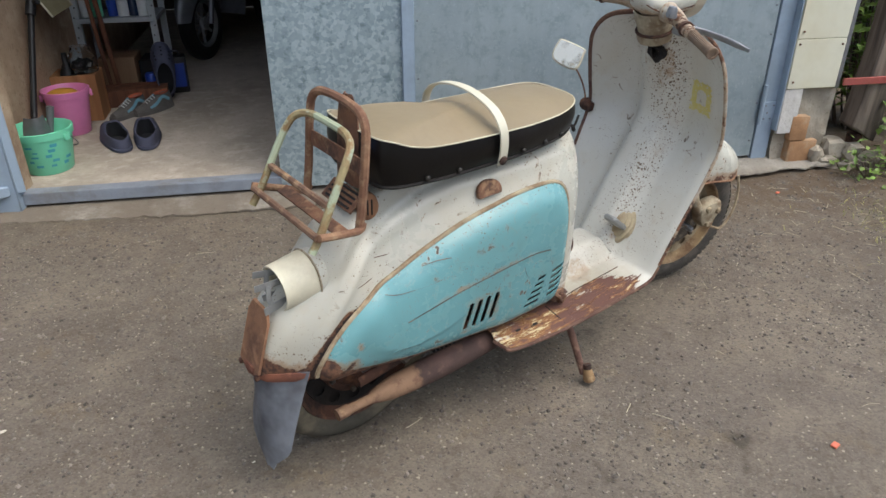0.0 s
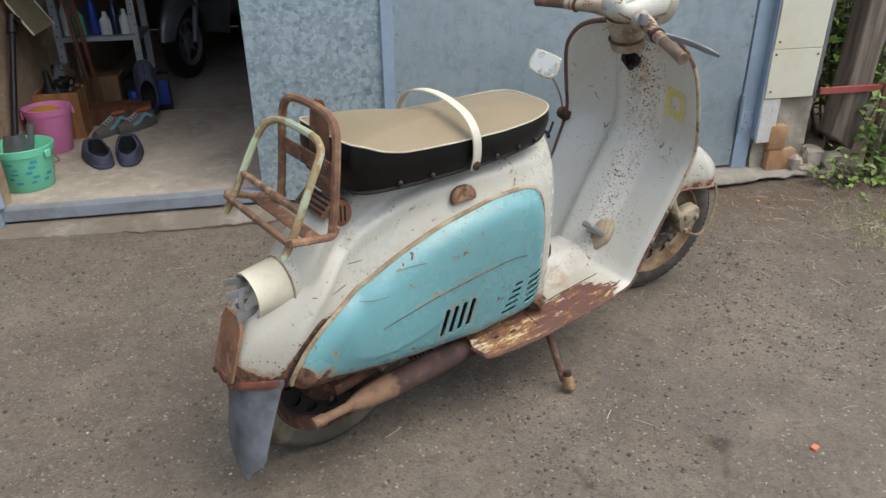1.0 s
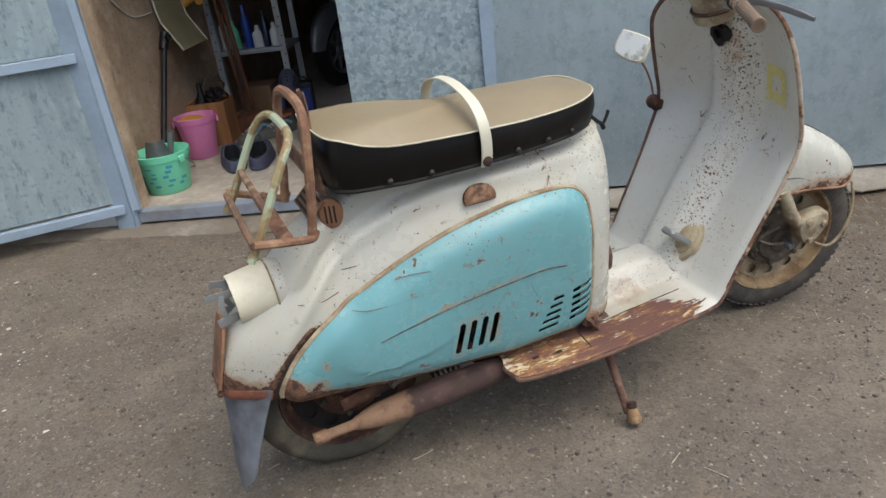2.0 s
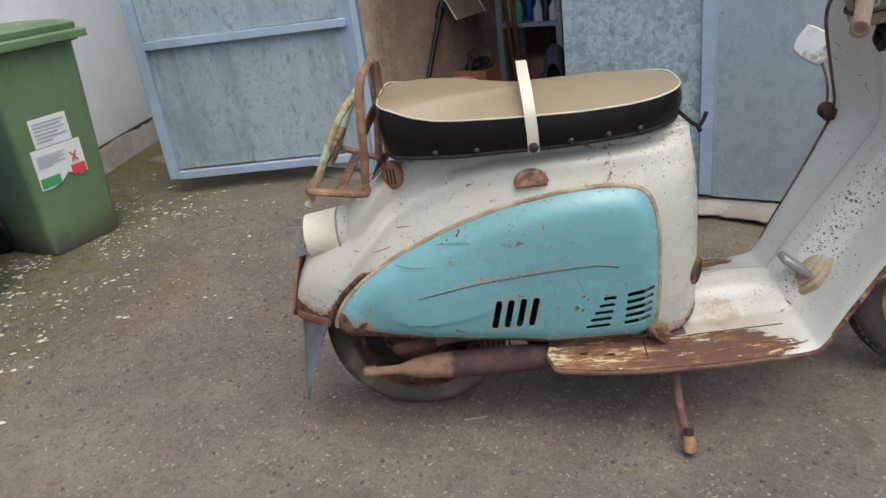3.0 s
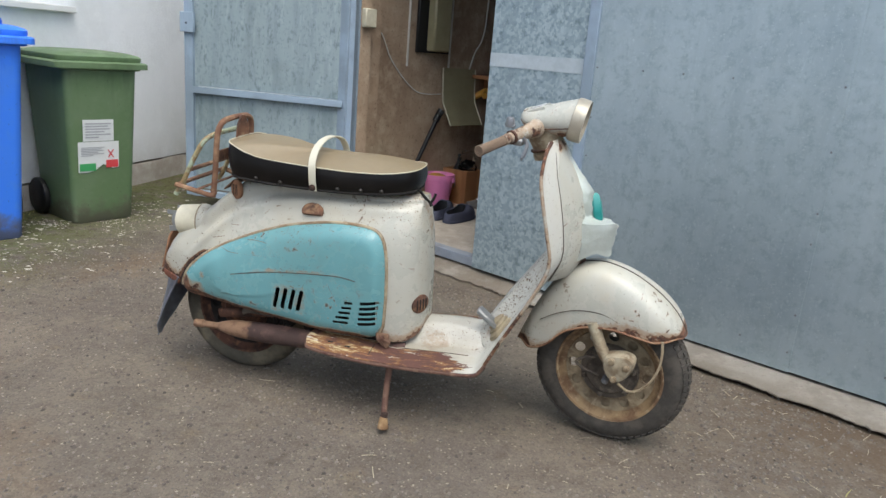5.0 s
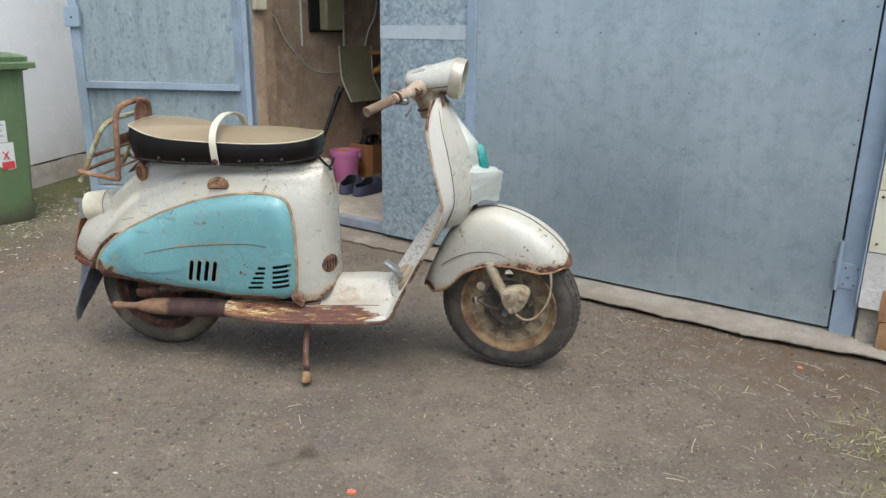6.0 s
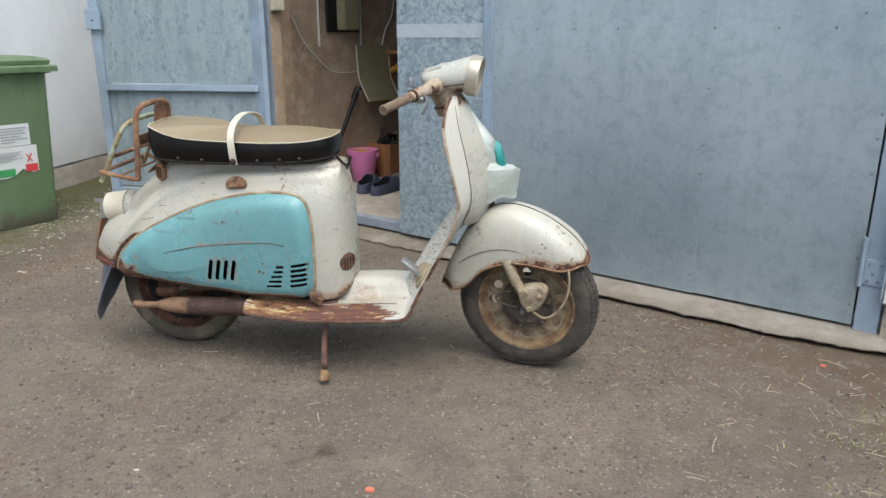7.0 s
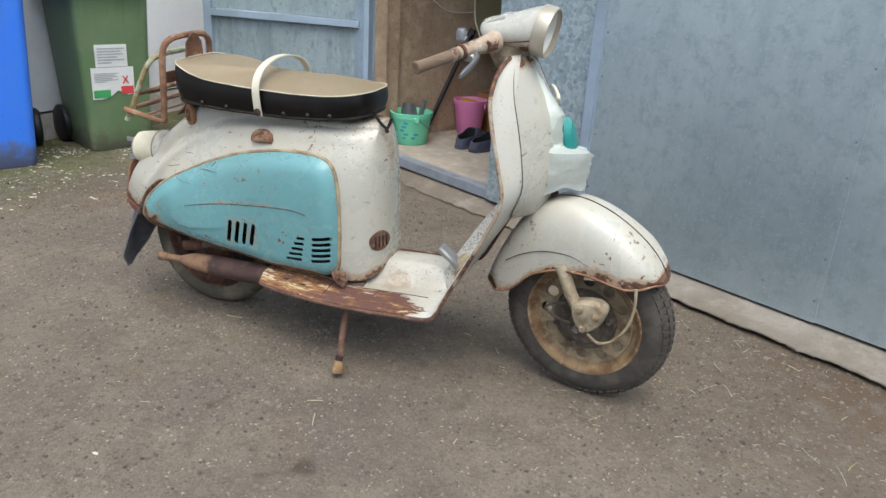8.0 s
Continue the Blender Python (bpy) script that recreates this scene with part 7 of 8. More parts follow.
def clog(m, mat, inside, label, name="clog"):
    """A foam clog: heel at -y, wide open top, domed toe at +y."""
    e = thing(name, m, label, "shoe", "shoes in the doorway")
    def rim(q):
        s_ = math.sin(q)
        return Vector((0.041 * math.cos(q), -0.040 + 0.084 * s_, 0.050 + 0.010 * abs(math.cos(q)) + 0.032 * step(0.2, 1.0, s_)))
    def sole(q, k=1.0):
        s_ = math.sin(q)
        w = 0.047 + 0.010 * step(-0.5, 0.6, s_)
        c_ = math.cos(q)
        return Vector((k * w * math.copysign(abs(c_) ** 0.75, c_), k * 0.135 * math.copysign(abs(s_) ** 0.9, s_), 0.0))
    def dome(q, t):
        a_, b_ = sole(q), rim(q)
        bulge = math.sin(t * math.pi / 2)
        p = a_.lerp(b_, 1 - math.cos(t * math.pi / 2))
        p.z = 0.014 + (b_.z - 0.014) * bulge
        return p
    turn = [2 * math.pi * k / 40 for k in range(40)]
    b = bmesh.new()
    rings = [[dome(q, t) for q in turn] for t in (0.0, 0.15, 0.3, 0.45, 0.6, 0.75, 0.9, 1.0)]
    rings += [[Vector((rim(q).x * 0.90, -0.040 + (rim(q).y + 0.040) * 0.93, rim(q).z - 0.002)) for q in turn]]
    loft(b, rings, True, False, False)
    upper = part("upper", b, mat, e, "", 50)
    # small dark discs stand for the shade in the vent holes
    for k in range(9):
        q, t = radians(50 + 40 * (k % 3)), 0.42 + 0.16 * (k // 3)
        p, n_ = dome(q, t), (dome(q, t + 0.02) - dome(q, t - 0.02)).cross(dome(q + 0.02, t) - dome(q - 0.02, t)).normalized()
        n_ = n_ if n_.z > 0 else -n_
        c_ = bmesh.new()
        lathe(c_, [(0.0048, -0.002), (0.0048, 0.0006), (0.0003, 0.0006)], aim(p, n_), 10)
        part("vent_hole", c_, inside, upper)
    b = bmesh.new()
    loft(b, [[sole(q, k) + Vector((0, 0, z)) for q in turn] for k, z in ((0.97, 0.0), (1.05, 0.004), (1.05, 0.014), (0.99, 0.017))])
    part("sole", b, mat, e)
    # insole and inner wall hold the opening's shade in their colour
    b = bmesh.new()
    loft(b, [[Vector((rim(q).x * 0.90, -0.040 + (rim(q).y + 0.040) * 0.93, rim(q).z - 0.002)) for q in turn]] + [[Vector((rim(q).x * k, -0.040 + (rim(q).y + 0.040) * k, z)) for q in turn] for k, z in ((0.92, 0.030), (0.90, 0.020), (0.5, 0.019), (0.05, 0.019))], True, False, True)
    part("insole", b, inside, e, "insole painted dark for the shade inside")
    return e


clog(fpose(-0.770, 0.580, rz=24) @ Matrix.Scale(1.1, 4), M_NAVY, M_NAVY_IN, "dark navy foam clog on the floor")
clog(fpose(-0.640, 0.600, rz=10) @ Matrix.Scale(1.1, 4), M_NAVY, M_NAVY_IN, "dark navy foam clog on the floor")


def sneaker(m, label):
    e = thing("sneaker", m, label, "shoe", "shoes in the doorway")
    b = bmesh.new()
    rows = []
    for i in range(17):
        v = i / 16
        w = 0.045 * (math.sin(math.pi * (0.09 + 0.85 * v)) ** 0.55)
        y = (0.5 - v) * 0.28
        top = interp([(0, 0.05), (0.2, 0.06), (0.45, 0.085), (0.6, 0.10), (0.8, 0.105), (1.0, 0.10)], v)
        rows.append([(w * math.cos(a) * (1 - 0.3 * max(0, math.sin(a))), y, 0.022 + (top - 0.022) * max(0, math.sin(a)) ** 0.8) for a in (math.pi * k / 14 for k in range(15))] + [(-w, y, 0.02), (w, y, 0.02)])
    loft(b, rows)
    part("upper", b, M_SHOE, e)
    b = bmesh.new()
    rows = []
    for i in range(15):
        v = i / 14
        w = 0.049 * (math.sin(math.pi * (0.09 + 0.85 * v)) ** 0.5)
        rows.append([(q * w, (0.5 - v) * 0.288, z) for q, z in ((-1, 0.0), (-1.05, 0.014), (-1, 0.026), (1, 0.026), (1.05, 0.014), (1, 0.0))])
    loft(b, rows)
    part("sole", b, M_SHOE, e, "grey rubber sole")
    b = bmesh.new()
    lathe(b, [(0.026, 0.0), (0.031, 0.006), (0.029, 0.010), (0.020, -0.005), (0.0005, -0.012)], Matrix.Translation((0, -0.075, 0.099)) @ Matrix.Diagonal((1.0, 1.8, 1, 1)), 20)
    part("collar", b, M_SHOE_RED, e, "orange padded collar")
    for sx in (-1, 1):
        b = bmesh.new()
        tube(b, smooth_line([(sx * 0.036, 0.05, 0.035), (sx * 0.040, 0.0, 0.055), (sx * 0.037, -0.05, 0.085), (sx * 0.036, -0.10, 0.06)], 4), 0.011, 6, flat=0.4)
        part("side_stripe", b, M_SHOE_BLUE, e, "pale blue side stripe")
    for k in range(4):
        b = tube(bmesh.new(), [(-0.022, 0.055 - 0.02 * k, 0.066 + 0.007 * k), (0.0, 0.055 - 0.02 * k, 0.076 + 0.008 * k), (0.022, 0.055 - 0.02 * k, 0.066 + 0.007 * k)], 0.003, 5)
        part("lace", b, M_PAPER, e)
    return e


sneaker(fpose(-0.80, 1.02, rz=150) @ Matrix.Scale(0.82, 4), "grey and pale blue running shoe with orange lining")
sneaker(fpose(-0.69, 1.07, rz=140) @ Matrix.Scale(0.82, 4), "grey and pale blue running shoe with orange lining")


def crate(m, w, d, h, mat, label, name="crate", open_top=True):
    e = thing(name, m, label, "box")
    t = 0.012
    for c_, s_ in (((0, -d / 2 + t / 2, h / 2), (w, t, h)), ((0, d / 2 - t / 2, h / 2), (w, t, h)), ((-w / 2 + t / 2, 0, h / 2), (t, d - 2 * t, h)), ((w / 2 - t / 2, 0, h / 2), (t, d - 2 * t, h))):
        part("side_board", boxes((c_, s_), bevel=0.001), mat, e)
    part("base_board", boxes(((0, 0, t / 2), (w - 2 * t, d - 2 * t, t))), mat, e)
    if not open_top:
        part("top_board", boxes(((0, 0, h - t / 2), (w - 2 * t, d - 2 * t, t))), mat, e)
    return e


crate(fpose(-1.013, 1.035, rz=2), 0.205, 0.17, 0.228, M_PLY, "orange plywood box behind the pink bucket", "plywood_box")
b = bmesh.new()
lathe(b, [(0.0005, 0.0), (0.036, 0.0), (0.038, 0.01), (0.038, 0.21), (0.014, 0.26), (0.012, 0.31), (0.0005, 0.312)], None, 20)
solid("bottle", b, M_BLACK, "dark bottle standing in the plywood box", "bottle", m=fpose(-1.05, 1.035, 0.107))
b = bmesh.new()
rows = []
for i in range(12):
    v = i / 11
    rows.append([((0.085 * (1 - 0.35 * v) + 0.02 * noise.noise(Vector((math.cos(a) * 2, math.sin(a) * 2, v * 4)))) * math.cos(a), (0.075 * (1 - 0.35 * v) + 0.02 * noise.noise(Vector((math.cos(a) * 2, math.sin(a) * 2, v * 4 + 9)))) * math.sin(a), 0.16 * v) for a in (2 * math.pi * k / 22 for k in range(22))])
loft(b, rows)
bag = solid("plastic_bag", b, M_CLEAR, "crumpled clear plastic bag standing on the plywood box", "bag", m=fpose(-0.975, 1.035, 0.3235) @ Matrix.Scale(0.78, 4), smooth=25)
b = bmesh.new()
bmesh.ops.create_icosphere(b, subdivisions=3, radius=1.0)
for v in b.verts:
    k = 0.85 + 0.4 * noise.noise(v.co * 2.2)
    v.co = Vector((0.050 * k * v.co.x, 0.044 * k * v.co.y, 0.034 + 0.036 * k * v.co.z))
solid("dark_rag", b, M_BLACK, "dark rag crumpled inside the clear bag", "rag", m=fpose(-0.975, 1.035, 0.324), smooth=40)
crate(fpose(-0.80, 1.26, rz=8), 0.32, 0.16, 0.085, M_WOOD_BROWN, "low brown wooden box behind the shoes", "wooden_box", False)
b = bmesh.new()
lathe(b, [(0.0005, 0.0), (0.031, 0.0), (0.033, 0.004), (0.033, 0.118), (0.028, 0.126), (0.0005, 0.126)], None, 24)
blue_can = thing("drink_can", fpose(-0.735, 1.37), "blue drink can on the floor", "can")
part("can_body", b, M_CANBLUE, blue_can)
b = bmesh.new()
lathe(b, [(0.0335, 0.05), (0.0335, 0.085)], None, 24)
part("can_band", b, M_PAPER, blue_can, "white print")
clog(fpose(-0.655, 1.33, 0.095, 12) @ pose(0, 0, 0.148, 80, 0, 0) @ Matrix.Scale(1.05, 4), M_NAVY, M_NAVY_IN, "navy foam clog standing on its heel")
b = bmesh.new()
box(b, (0, 0, 0.10), (0.12, 0.09, 0.20), 0.010, seg=2)
canister = thing("canister", fpose(-0.615, 1.44, rz=10), "dark canister with a blue side", "canister")
part("canister_body", b, M_BLACK, canister)
part("blue_side", boxes(((0.012, -0.047, 0.10), (0.07, 0.005, 0.13))), M_CANBLUE, canister)
b = tube(bmesh.new(), smooth_line([(-0.03, 0, 0.198), (-0.022, 0, 0.222), (0.022, 0, 0.222), (0.03, 0, 0.198)], 4), 0.006, 8)
part("handle", b, M_BLACK, canister)

# poles leaning on the wall
for nm, lb, mt, r, a, z in (("black_pole", "black pole leaning on the plaster wall", M_BLACK, 0.014, ((-1.10, 0.505, 0.095), (-1.062, 0.815, 0.69)), 0), ("wooden_pole", "brown wooden pole against the shelf", M_WOOD_BROWN, 0.011, ((-0.960, 1.42, 0.095), (-1.085, 1.46, 1.75)), 0), ("wooden_pole", "brown wooden pole against the shelf", M_WOOD_BROWN, 0.013, ((-0.922, 1.43, 0.095), (-1.050, 1.47, 1.75)), 0)):
    b = cyl(bmesh.new(), *a, r, seg=12)
    solid(nm, b, mt, lb, "pole", m=FACE)
b = bmesh.new()
cyl(b, (-1.066, 0.785, 0.64), (-1.058, 0.825, 0.71), 0.022, seg=12)
cyl(b, (-1.060, 0.815, 0.685), (-1.022, 0.785, 0.695), 0.012, seg=10)
solid("pole_bracket", b, M_BLACK, "black clamp at the pole's top", "clamp", m=FACE)

# slotted steel shelf
shelf = thing("steel_shelf", FACE @ pose(-0.915, 1.66, 0.095), "grey slotted steel shelf with bottles and cans", "shelf")
for x in (-0.18, 0.215):
    for y in (-0.15, 0.15):
        b = bmesh.new()
        box(b, (x, y, 0.9), (0.036, 0.003, 1.8), 0)
        box(b, (x - math.copysign(0.0165, x), y + 0.016, 0.9), (0.003, 0.03, 1.8), 0)
        post = part("post", b, M_SHELF, shelf)
        if y < 0:
            for k in range(26):
                h = bmesh.new()
                lathe(h, [(0.0045, 0.0), (0.0045, 0.0006), (0.0004, 0.0006)], Matrix.Translation((x + 0.006 * (1 if k % 2 else -1), y - 0.0017, 0.3 + 0.052 * k)) @ Matrix.Rotation(radians(90), 4, "X"), 8)
                part("hole", h, M_BLACK, post)
for z in (0.385, 0.80, 1.2):
    part("shelf_board", boxes(((0.018, 0, z), (0.43, 0.31, 0.025)), bevel=0.002), M_SHELF, shelf)
for k, (x, z, r, h, mt) in enumerate(((-0.14, 0.3975, 0.028, 0.20, M_PAPER), (-0.08, 0.3975, 0.03, 0.16, M_MINT), (0.0, 0.3975, 0.026, 0.24, M_CANBLUE), (0.06, 0.3975, 0.034, 0.12, M_PAPER), (0.11, 0.3975, 0.028, 0.20, M_BOTTLE), (0.16, 0.3975, 0.030, 0.13, M_PAPER), (-0.12, 0.8125, 0.035, 0.2, M_CANBLUE), (-0.03, 0.8125, 0.04, 0.16, M_PAPER), (0.08, 0.8125, 0.035, 0.24, M_BOTTLE), (0.17, 0.8125, 0.03, 0.18, M_STK_GREEN))):
    b = bmesh.new()
    lathe(b, [(0.0005, 0.0), (r, 0.0), (r, h * 0.62), (r * 0.4, h * 0.8), (r * 0.36, h), (0.0005, h)], None, 16)
    solid("bottle", b, mt, "bottle of garage liquid on the steel shelf", "bottle", m=FACE @ pose(-0.915 + x, 1.58, 0.095 + z), group="bottles on the shelf")
for k, (x, z, w, h, mt) in enumerate(((-0.05, 0.0, 0.20, 0.16, M_CARD), (0.13, 0.0, 0.12, 0.14, M_BLACK))):
    b = boxes(((0, 0, h / 2), (w, 0.2, h)), bevel=0.006)
    solid("box", b, mt, "dark box under the shelf", "box", m=FACE @ pose(-0.915 + x, 1.72, 0.095))

# folded leg shield hung on the wall, with cable and fuse box
b = bmesh.new()
prof = [(0.0, 0.36), (0.01, 0.20), (0.02, 0.14), (0.10, 0.0)]
grid(b, [[(dx + 0.012, y, z) for dx, z in prof] for y in (-0.19, -0.06, 0.04, 0.13)])
hang = thing("sheet_metal_panel", FACE @ pose(-1.112, 1.05, 0.615), "bent beige sheet-metal panel hung on the wall", "panel")
part("sheet", thicken(b, 0.003), M_SHIELDCARD, hang)
for y in (-0.19, 0.13):
    part("rolled_edge", tube(bmesh.new(), [(dx + 0.012, y, z) for dx, z in prof], 0.005, 6), M_CREAM, hang, "pale rolled edge")
b = tube(bmesh.new(), smooth_line([(-1.113, 0.16, 1.30), (-1.113, 0.22, 1.22), (-1.11, 0.32, 1.145), (-1.113, 0.40, 1.016), (-1.11, 0.51, 0.904), (-1.113, 0.63, 0.825), (-1.11, 0.74, 0.806), (-1.11, 0.86, 0.808)], 5), 0.0035, 6)
solid("wall_cable", b, M_CABLE, "white cable looped along the plaster wall", "cable", m=FACE)
b = tube(bmesh.new(), smooth_line([(-1.11, 1.13, 0.975), (-1.11, 1.17, 1.08), (-1.11, 1.26, 1.27), (-1.11, 1.28, 2.0)], 5), 0.005, 6)
solid("wall_cable", b, M_CABLE, "white cable up the plaster wall", "cable", m=FACE)
for d, z0 in ((0.54, 0.972), (0.92, 0.975)):
    b = cyl(bmesh.new(), (-1.112, d, z0), (-1.112, d, 2.3), 0.007, seg=10)
    solid("conduit", b, M_CABLE, "pale conduit on the plaster wall", "conduit", m=FACE)
fuse = thing("fuse_board", FACE @ pose(-1.118, 0.75, 1.060), "dark fuse board with a cream meter", "fuse board")
part("board", boxes(((0.012, 0, 0.2), (0.024, 0.29, 0.40)), bevel=0.003), M_BLACK, fuse)
part("meter", boxes(((0.06, 0.0, 0.2), (0.07, 0.15, 0.38)), bevel=0.01), M_SHIELDCARD, fuse, "cream meter box")
junction = solid("junction_box", boxes(((0.02, 0, 0.05), (0.04, 0.08, 0.10)), bevel=0.006), M_CREAM, "small cream junction box", "junction box", m=FACE @ pose(-1.0, 0.10, 1.17))
b = bmesh.new()
lathe(b, [(0.0005, 0.0), (0.035, 0.0), (0.036, 0.01), (0.036, 0.17), (0.02, 0.19), (0.0005, 0.19)], None, 20)
ext = thing("red_bottle", fpose(-0.97, 1.32, 0.945), "red topped bottle on a small wall shelf", "bottle")
part("bottle_body", b, M_PAPER, ext)
b = bmesh.new()
lathe(b, [(0.0365, 0.02), (0.0365, 0.09)], None, 20)
part("bottle_label", b, M_STK_RED, ext)
ws = thing("wall_shelf", FACE @ pose(-1.02, 1.32, 0.915), "small wooden shelf on the plaster wall", "shelf")
part("shelf_board", boxes(((0, 0, 0.014), (0.20, 0.34, 0.024)), bevel=0.002), M_PLY, ws)
b = bmesh.new()
loft(b, [[(-0.099, y, -0.14), (-0.099, y, 0.0), (0.08, y, 0.0)] for y in (-0.01, 0.01)])
part("bracket", b, M_PLY, ws)
lug = solid("brass_part", tube(bmesh.new(), smooth_line([(-0.06, 0, 0), (-0.02, 0.03, 0.03), (0.03, 0.02, 0.05), (0.06, -0.03, 0.02)], 4), 0.022, 10), M_ORANGE, "tan machine part hung under the shelf", "part", m=FACE @ pose(-1.05, 1.20, 0.79))

# second scooter deep in the garage: its front end shows
back = thing("parked_scooter", FACE @ pose(-0.545, 2.20, 0.095, 0, 0, -112), "grey scooter parked in the dark garage", "scooter")
b = bmesh.new()
lathe(b, [(0.13, -0.03), (0.15, -0.04), (0.20, -0.042), (0.225, -0.03), (0.232, 0.0), (0.225, 0.03), (0.20, 0.042), (0.15, 0.04), (0.13, 0.03)], Matrix.Translation((0, 0, 0.232)) @ Matrix.Rotation(radians(90), 4, "X"), 48)
part("tyre", b, M_BLACK, back)
b = bmesh.new()
for s_ in (-1, 1):
    lathe(b, [(0.152, 0.038 * s_), (0.146, 0.040 * s_), (0.128, 0.030 * s_), (0.122, 0.020 * s_)], Matrix.Translation((0, 0, 0.232)) @ Matrix.Rotation(radians(90), 4, "X"), 40)
    lathe(b, [(0.045, 0.020 * s_), (0.040, 0.036 * s_), (0.0005, 0.038 * s_)], Matrix.Translation((0, 0, 0.232)) @ Matrix.Rotation(radians(90), 4, "X"), 24)
rim_b = part("rim", b, M_GALV_TRIM, back, "pale grey cast rim")
for k in range(7):
    a = 2 * math.pi * k / 7
    part("spoke", tube(bmesh.new(), [(0.04 * math.cos(a), 0, 0.232 + 0.04 * math.sin(a)), (0.128 * math.cos(a + 0.12), 0, 0.232 + 0.128 * math.sin(a + 0.12))], 0.011, 6), M_GALV_TRIM, rim_b)
b = bmesh.new()
lathe(b, [(0.13, -0.026), (0.13, 0.026)], Matrix.Translation((0, 0, 0.232)) @ Matrix.Rotation(radians(90), 4, "X"), 40)
part("tyre_bead", b, M_BLACK, back)
b = bmesh.new()
rows = []
for i in range(17):
    a = radians(5 + 165 * i / 16)
    hw = 0.085 * min(1, math.sin(math.pi * (0.08 + 0.84 * i / 16)) ** 0.5)
    rows.append([(0.275 * math.cos(a) * (1 - 0.30 * abs(u) ** 2), u * hw, 0.25 + 0.29 * math.sin(a) * (1 - 0.30 * abs(u) ** 2)) for u in (j / 6 - 1 for j in range(13))])
grid(b, rows)
part("front_fender", thicken(b, 0.003), M_STEEL, back, "grey front mudguard")
for s_ in (-1, 1):
    b = tube(bmesh.new(), [(0.0, s_ * 0.07, 0.232), (-0.10, s_ * 0.06, 0.50), (-0.20, s_ * 0.02, 0.80)], 0.018, 10)
    part("fork_leg", b, M_STEEL, back)
b = bmesh.new()
grid(b, [[(-0.28 - 0.12 * math.sin(v * 2.2) + 0.05 * u * u, u * 0.20, 0.25 + 0.62 * v) for u in (j / 5 - 1 for j in range(11))] for v in (i / 8 for i in range(9))])
part("leg_shield", thicken(b, 0.004), M_STEEL, back)
b = bmesh.new()
box(b, (-0.85, 0, 0.50), (0.75, 0.32, 0.38), 0.08, seg=3)
part("rear_body", b, M_STEEL, back)
b = bmesh.new()
box(b, (-0.85, 0, 0.74), (0.62, 0.24, 0.09), 0.03, seg=2)
part("seat", b, M_BLACK, back)
b = tube(bmesh.new(), [(-0.24, -0.30, 0.86), (-0.2, -0.1, 0.90), (-0.2, 0.1, 0.90), (-0.24, 0.30, 0.86)], 0.014, 10)
part("handlebar", b, M_STEEL, back)
b = bmesh.new()
lathe(b, [(0.16, -0.03), (0.20, -0.04), (0.232, 0.0), (0.20, 0.04), (0.16, 0.03)], Matrix.Translation((-1.05, 0, 0.232)) @ Matrix.Rotation(radians(90), 4, "X"), 40)
part("tyre", b, M_BLACK, back)

# ---- bricks, fence and greenery beyond the pier ----
for s, d, z, w, h, rz in ((2.270, 0.0, 0.014, 0.142, 0.114, 3), (2.236, -0.004, 0.130, 0.078, 0.112, -5)):
    b = bmesh.new()
    box(b, (0, 0, h / 2), (w, 0.10, h), 0.006, seg=2)
    for v in b.verts:
        v.co += Vector((0.004 * noise.noise(v.co * 30), 0.004 * noise.noise(v.co * 31 + Vector((5, 0, 0))), 0.003 * noise.noise(v.co * 29)))
    solid("brick", b, M_BRICK, "loose orange brick stacked by the pier", "brick", m=FACE @ pose(s, d, z, 0, 0, rz), group="bricks by the pier")


def lump(size, seed):
    """A broken, angular piece of masonry."""
    b = box(bmesh.new(), (0, 0, size[2] / 2), size, min(size) * 0.16)
    bmesh.ops.subdivide_edges(b, edges=b.edges[:], cuts=2, use_grid_fill=True)
    for v in b.verts:
        q = v.co * 22 + Vector((seed, seed * 2, 0))
        v.co += Vector((noise.noise(q), noise.noise(q + Vector((5, 0, 0))), 0.5 * noise.noise(q + Vector((0, 5, 0))))) * 0.024
    return b


for k, (s, d, size, rz) in enumerate(((2.345, -0.035, (0.075, 0.07, 0.10), 12), (2.405, -0.05, (0.09, 0.08, 0.055), -20), (2.49, -0.09, (0.08, 0.06, 0.035), 40), (2.45, 0.0, (0.11, 0.08, 0.12), 8), (2.54, -0.04, (0.09, 0.07, 0.10), -12), (2.60, -0.08, (0.10, 0.07, 0.06), 25))):
    solid("rubble_stone", lump(size, k * 3.7), M_BLOCKWALL, "broken lump of masonry at the pier's foot", "stone", m=FACE @ pose(s, d, -0.006, 0, 0, rz), group="rubble at the pier", smooth=25)
fence = thing("garden_fence", FACE @ pose(2.565, 0.0, 0), "weathered wooden post with a red iron rail", "fence")
b = bmesh.new()
loft(b, [[(x + 0.06 * z + 0.014 * noise.noise(Vector((x * 20, z * 5, 1))), y, z + (0.6 * (0.06 - x) if z < 0.15 else 0.0)) for x, y in ((-0.07, -0.05), (-0.02, -0.058), (0.03, -0.052), (0.065, -0.05), (0.065, 0.05), (-0.07, 0.05))] for z in (0.10, 0.22, 0.3, 0.5, 0.8, 1.2, 1.6)])
bmesh.ops.bevel(b, geom=b.edges[:], offset=0.006, segments=1, affect="EDGES")
part("post", b, M_WOOD_GREY, fence, "grey weathered post, rotted at its foot", 30)
part("rail", boxes(((-0.020, -0.068, 0.392), (0.335, 0.012, 0.030)), bevel=0.002), M_RED, fence, "faded red iron rail")
part("upright", boxes(((0.134, -0.078, 0.205), (0.026, 0.006, 0.41)), bevel=0.001), M_RUST, fence, "rusty iron upright")
